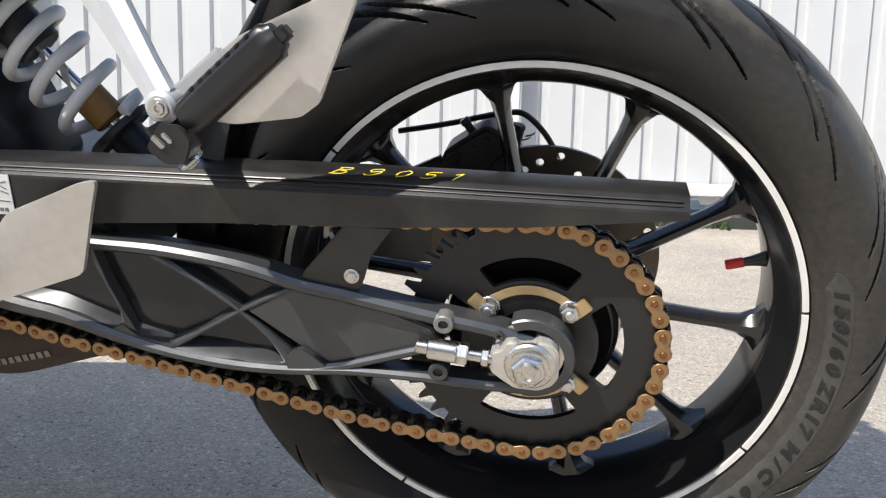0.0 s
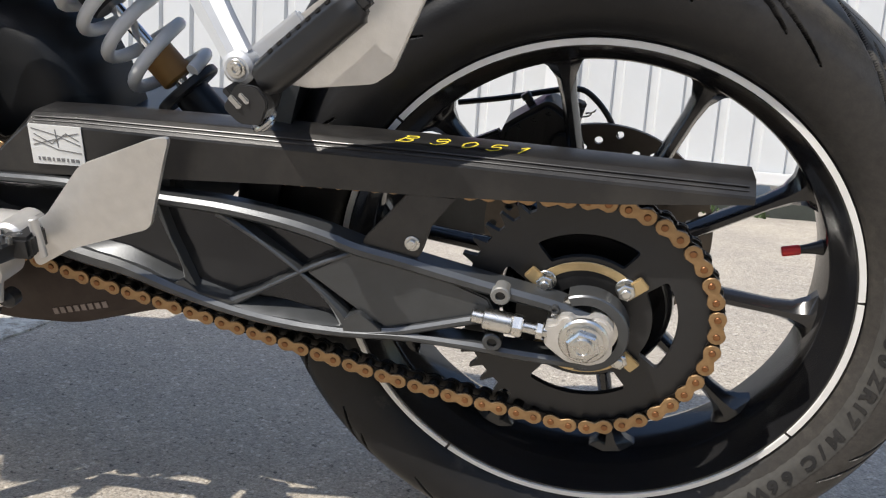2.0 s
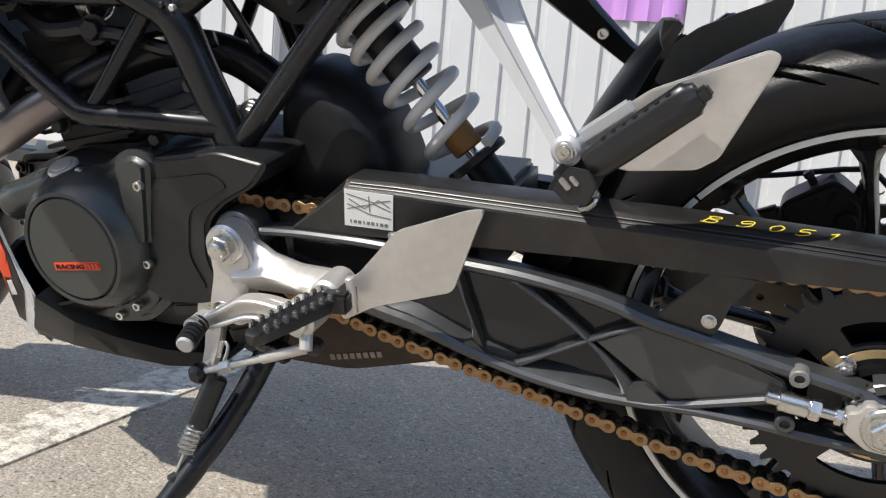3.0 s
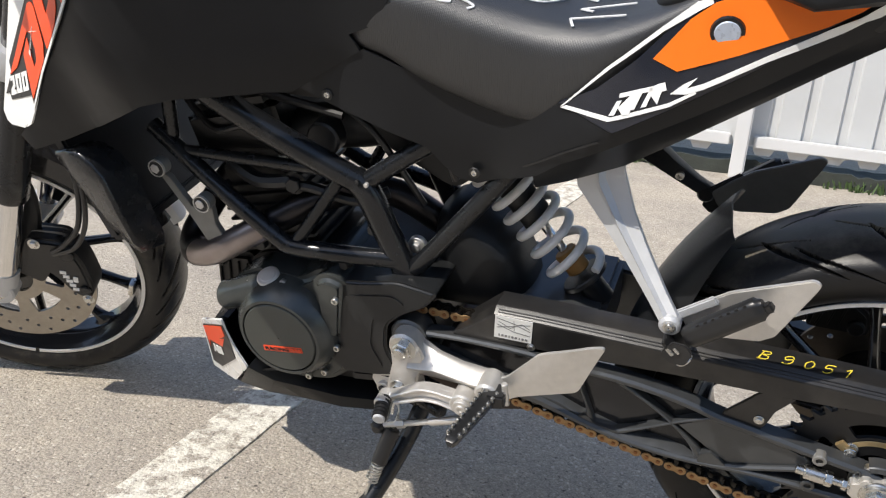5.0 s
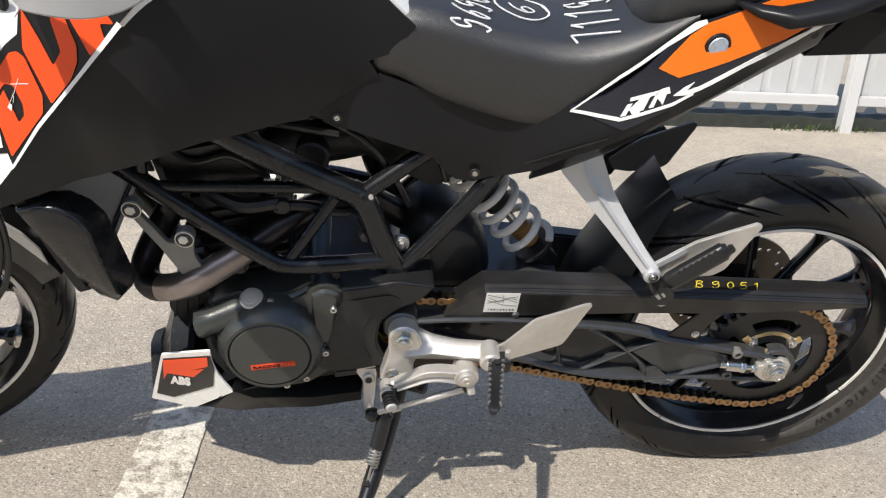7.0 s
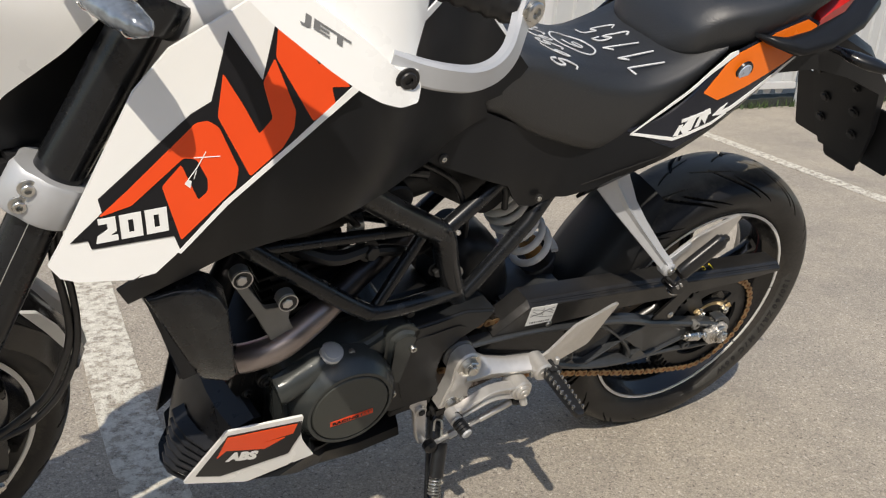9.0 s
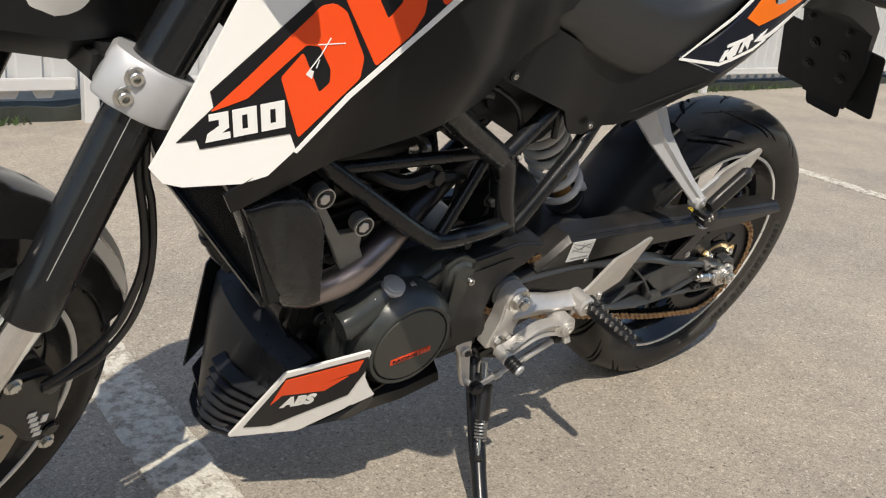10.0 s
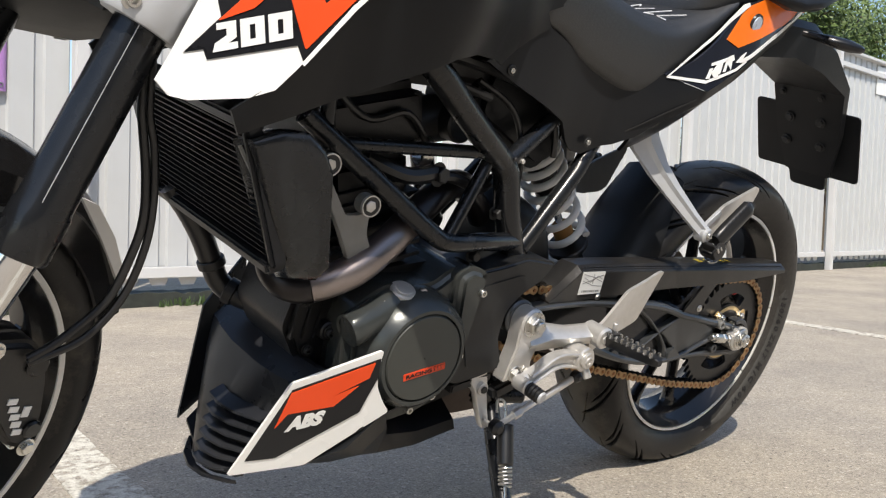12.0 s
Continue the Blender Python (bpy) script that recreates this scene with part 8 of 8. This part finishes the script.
for i in range(4):
    strokes(bm, [[(fx + 0.078 + 0.008 * i, fz + 0.055 - 0.004 * i), (fx + 0.088 + 0.008 * i, fz + 0.085 - 0.004 * i)]], lambda x, z: FRONT.y - 0.093, 0.003, 0.0005)
part("caliper_grille", bm, STEEL, fc, smooth=0)

# brake and sensor lines from the clamp to the wheel
for pts, r in (([(-1.160, -0.105, 0.400), (-1.157, -0.108, 0.318), (-1.148, -0.108, 0.280), (-1.142, -0.108, 0.226), (-1.145, -0.108, 0.176), (-1.162, -0.108, 0.124), (-1.196, -0.108, 0.083), (-1.245, -0.108, 0.062)], 0.0042),
               ([(-1.166, -0.100, 0.400), (-1.165, -0.108, 0.322), (-1.161, -0.108, 0.297), (-1.153, -0.108, 0.253), (-1.150, -0.108, 0.210), (-1.157, -0.108, 0.172), (-1.176, -0.108, 0.124), (-1.215, -0.108, 0.085), (-1.245, -0.108, 0.066)], 0.0046)):
    bm = bmesh.new()
    tube(bm, spline(pts, 8), r, 12)
    part("brake_line", bm, HOSE, bike, "black brake line looping to the front wheel")

# headlight mask, indicator, handlebar and hand guard
def mask_y(x, z):
    return -0.120 + 0.75 * max(0.0, -1.255 - x) + 0.25 * max(0.0, 0.50 - z) + 0.30 * max(0.0, z - 0.60) + 0.10 * max(0.0, 0.56 - 0.9 * (x + 1.154) - z)


bm = bmesh.new()
sheet(bm, rounded([(-1.40, 0.415), (-1.289, 0.432), (-1.258, 0.441), (-1.236, 0.463), (-1.220, 0.472), (-1.206, 0.508), (-1.154, 0.556), (-1.120, 0.592), (-1.10, 0.65), (-1.14, 0.76), (-1.30, 0.78), (-1.42, 0.66)], 0.008), mask_y, 0.006, 0.02)
mask = part("headlight_mask", bm, WHITE, bike, "white plastic headlight mask", smooth=55)
# housing, enlarged so its black stands in for the shade towards the tank
bm = bmesh.new()
rings = []
for x, yl, yr, z0, z1 in ((-1.345, -0.05, 0.10, 0.47, 0.60), (-1.29, -0.085, 0.12, 0.438, 0.70), (-1.225, -0.096, 0.12, 0.433, 0.74), (-1.17, -0.074, 0.12, 0.430, 0.76), (-1.10, -0.070, 0.10, 0.450, 0.76), (-1.04, -0.060, 0.08, 0.480, 0.74)):
    rings.append([V(x, yl, z0 + 0.01), V(x, yl + 0.03, z0 - 0.02), V(x, yr - 0.03, z0 - 0.08), V(x, yr, z0 - 0.05), V(x, yr, z1 - 0.03), V(x, yr - 0.03, z1), V(x, yl + 0.03, z1), V(x, yl, z1 - 0.03)])
loft(bm, rings)
part("headlight_housing", bm, PLASTIC, bike, "black headlight housing, enlarged to fill the shaded gap behind the mask")
for s in (-1, 1):
    A, B = V(-1.142, s * 0.165, 0.633), V(-1.1075, s * 0.243, 0.627)
    ax = (B - A).normalized()
    up = ax.cross(V(0.5, s * -1, 0)).normalized()
    sd = up.cross(ax)
    bm = bmesh.new()
    rings = []
    for t_, w, h in ((-0.5, 0.006, 0.006), (-0.15, 0.008, 0.007), (0.0, 0.014, 0.011), (0.3, 0.0175, 0.014), (0.65, 0.0165, 0.0135), (0.9, 0.011, 0.009), (1.0, 0.003, 0.003)):
        c = A.lerp(B, t_)
        rings.append([c + sd * (math.cos(a) * w) + up * (math.sin(a) * h) for a in [2 * math.pi * k / 20 for k in range(20)]])
    loft(bm, rings)
    fi = part("front_indicator", bm, GLASS, bike, "clear faceted lens front turn indicator") if s < 0 else front_part("front_indicator", bm, GLASS, "clear faceted lens front turn indicator")
    bm = bmesh.new()
    for i in range(5):
        c = A.lerp(B, 0.15 + 0.16 * i)
        tube(bm, [c + sd * (math.cos(a) * 0.0172 * (1 - 0.03 * i)) + up * (math.sin(a) * 0.0140 * (1 - 0.03 * i)) for a in [radians(200 + 16 * k) for k in range(11)]], 0.0008, 6)
    part("lens_rib", bm, CHROME, fi)
bm = bmesh.new()
tube(bm, spline([(-1.035, -0.235, 0.747), (-1.06, -0.16, 0.745), (-1.085, -0.08, 0.715), (-1.09, 0.0, 0.71), (-1.085, 0.08, 0.715), (-1.06, 0.16, 0.745), (-1.02, 0.30, 0.745), (-1.00, 0.395, 0.735)], 6), 0.0135, 16)
barp = front_part("handlebar", bm, FRAME, "black handlebar")

# hand guard round the left grip
GRIP, END = V(-0.945, -0.265, 0.712), V(-0.835, -0.345, 0.700)
bm = bmesh.new()
tube(bm, [GRIP.lerp(END, k / 40) for k in range(41)], [0.0168 + 0.0016 * (k % 4 in (1, 2)) for k in range(41)], 18)
part("grip", bm, HOSE, bike, "black ribbed rubber left grip")


def guard_y(x, z):
    return -0.398 + 0.45 * max(0.0, -0.985 - x) + 0.45 * (z - 0.66) + 0.9 * max(0.0, x + 0.955)


RIM_LINE = [(-1.085, 0.711), (-1.0675, 0.695), (-1.0536, 0.6838), (-1.0369, 0.6733), (-1.0169, 0.6609), (-0.9994, 0.6518), (-0.985, 0.6465), (-0.969, 0.6430), (-0.954, 0.6465), (-0.948, 0.657)]
bm = bmesh.new()
sheet(bm, rounded(RIM_LINE + [(-0.950, 0.672), (-0.929, 0.695), (-0.922, 0.715), (-0.935, 0.745), (-1.00, 0.768), (-1.045, 0.785), (-1.075, 0.800), (-1.095, 0.800), (-1.087, 0.755)], 0.006), guard_y, 0.005, 0.02)
sheet(bm, rounded(RIM_LINE + [(-0.951, 0.668), (-0.972, 0.668), (-0.992, 0.684), (-1.030, 0.706), (-1.062, 0.735), (-1.076, 0.744)], 0.004), guard_y, 0.012, 0.02, 0.009)
hg = part("hand_guard", bm, WHITE, bike, "white plastic hand guard on the left grip", smooth=50)
bm = bmesh.new()
fit_text(bm, text_mesh("JET", 0.02, 0.0, 0.0006, 0.0005), (-1.0381, 0.6892), (0.0321, -0.0145), (0.0011, 0.0083), guard_y, 0.0095)
part("letters", bm, INK, hg, "grey printed letters JET", smooth=0)
# unseen bar, added so that a band of shadow falls on the shroud
bm = bmesh.new()
tube(bm, spline([(-1.082, -0.120, 0.735), (-1.080, -0.205, 0.735), (-1.066, -0.250, 0.727), (-1.062, -0.300, 0.722), (-1.050, guard_y(-1.050, 0.725) + 0.002, 0.725)], 5), 0.0115, 14)
part("shadow_bar", bm, FRAME, hg, "unseen black bar added to cast shade on the shroud")
bm = bmesh.new()
P = spline([(-0.972, -0.390, 0.668), (-0.952, -0.397, 0.664), (-0.928, -0.402, 0.661), (-0.902, -0.400, 0.659), (-0.878, -0.392, 0.662), (-0.858, -0.380, 0.671), (-0.843, -0.364, 0.685), (-0.834, -0.352, 0.698), (-0.830, -0.347, 0.704)], 6)
rings = []
for i, p in enumerate(P):
    d = (P[min(i + 1, len(P) - 1)] - P[max(i - 1, 0)]).normalized()
    w = V(0.25, -1, 0).normalized()
    u = d.cross(w).normalized()
    w = u.cross(d)
    rings.append([p + u * a + w * b for a, b in ((-0.0105, -0.004), (-0.0105, 0.002), (-0.008, 0.005), (0.008, 0.005), (0.0105, 0.002), (0.0105, -0.004))])
loft(bm, rings)
gb = part("guard_bar", bm, ALU, hg, "aluminium hand guard bar")
bolt(hg, (-0.964, guard_y(-0.964, 0.662) - 0.0095, 0.662), 0.0068, h=0.0035, socket=True, material=DARK)
bolt(gb, END + V(0.006, -0.014, 0.0), 0.0095, (0.25, -1, 0), 0.005, socket=True, material=STEEL)
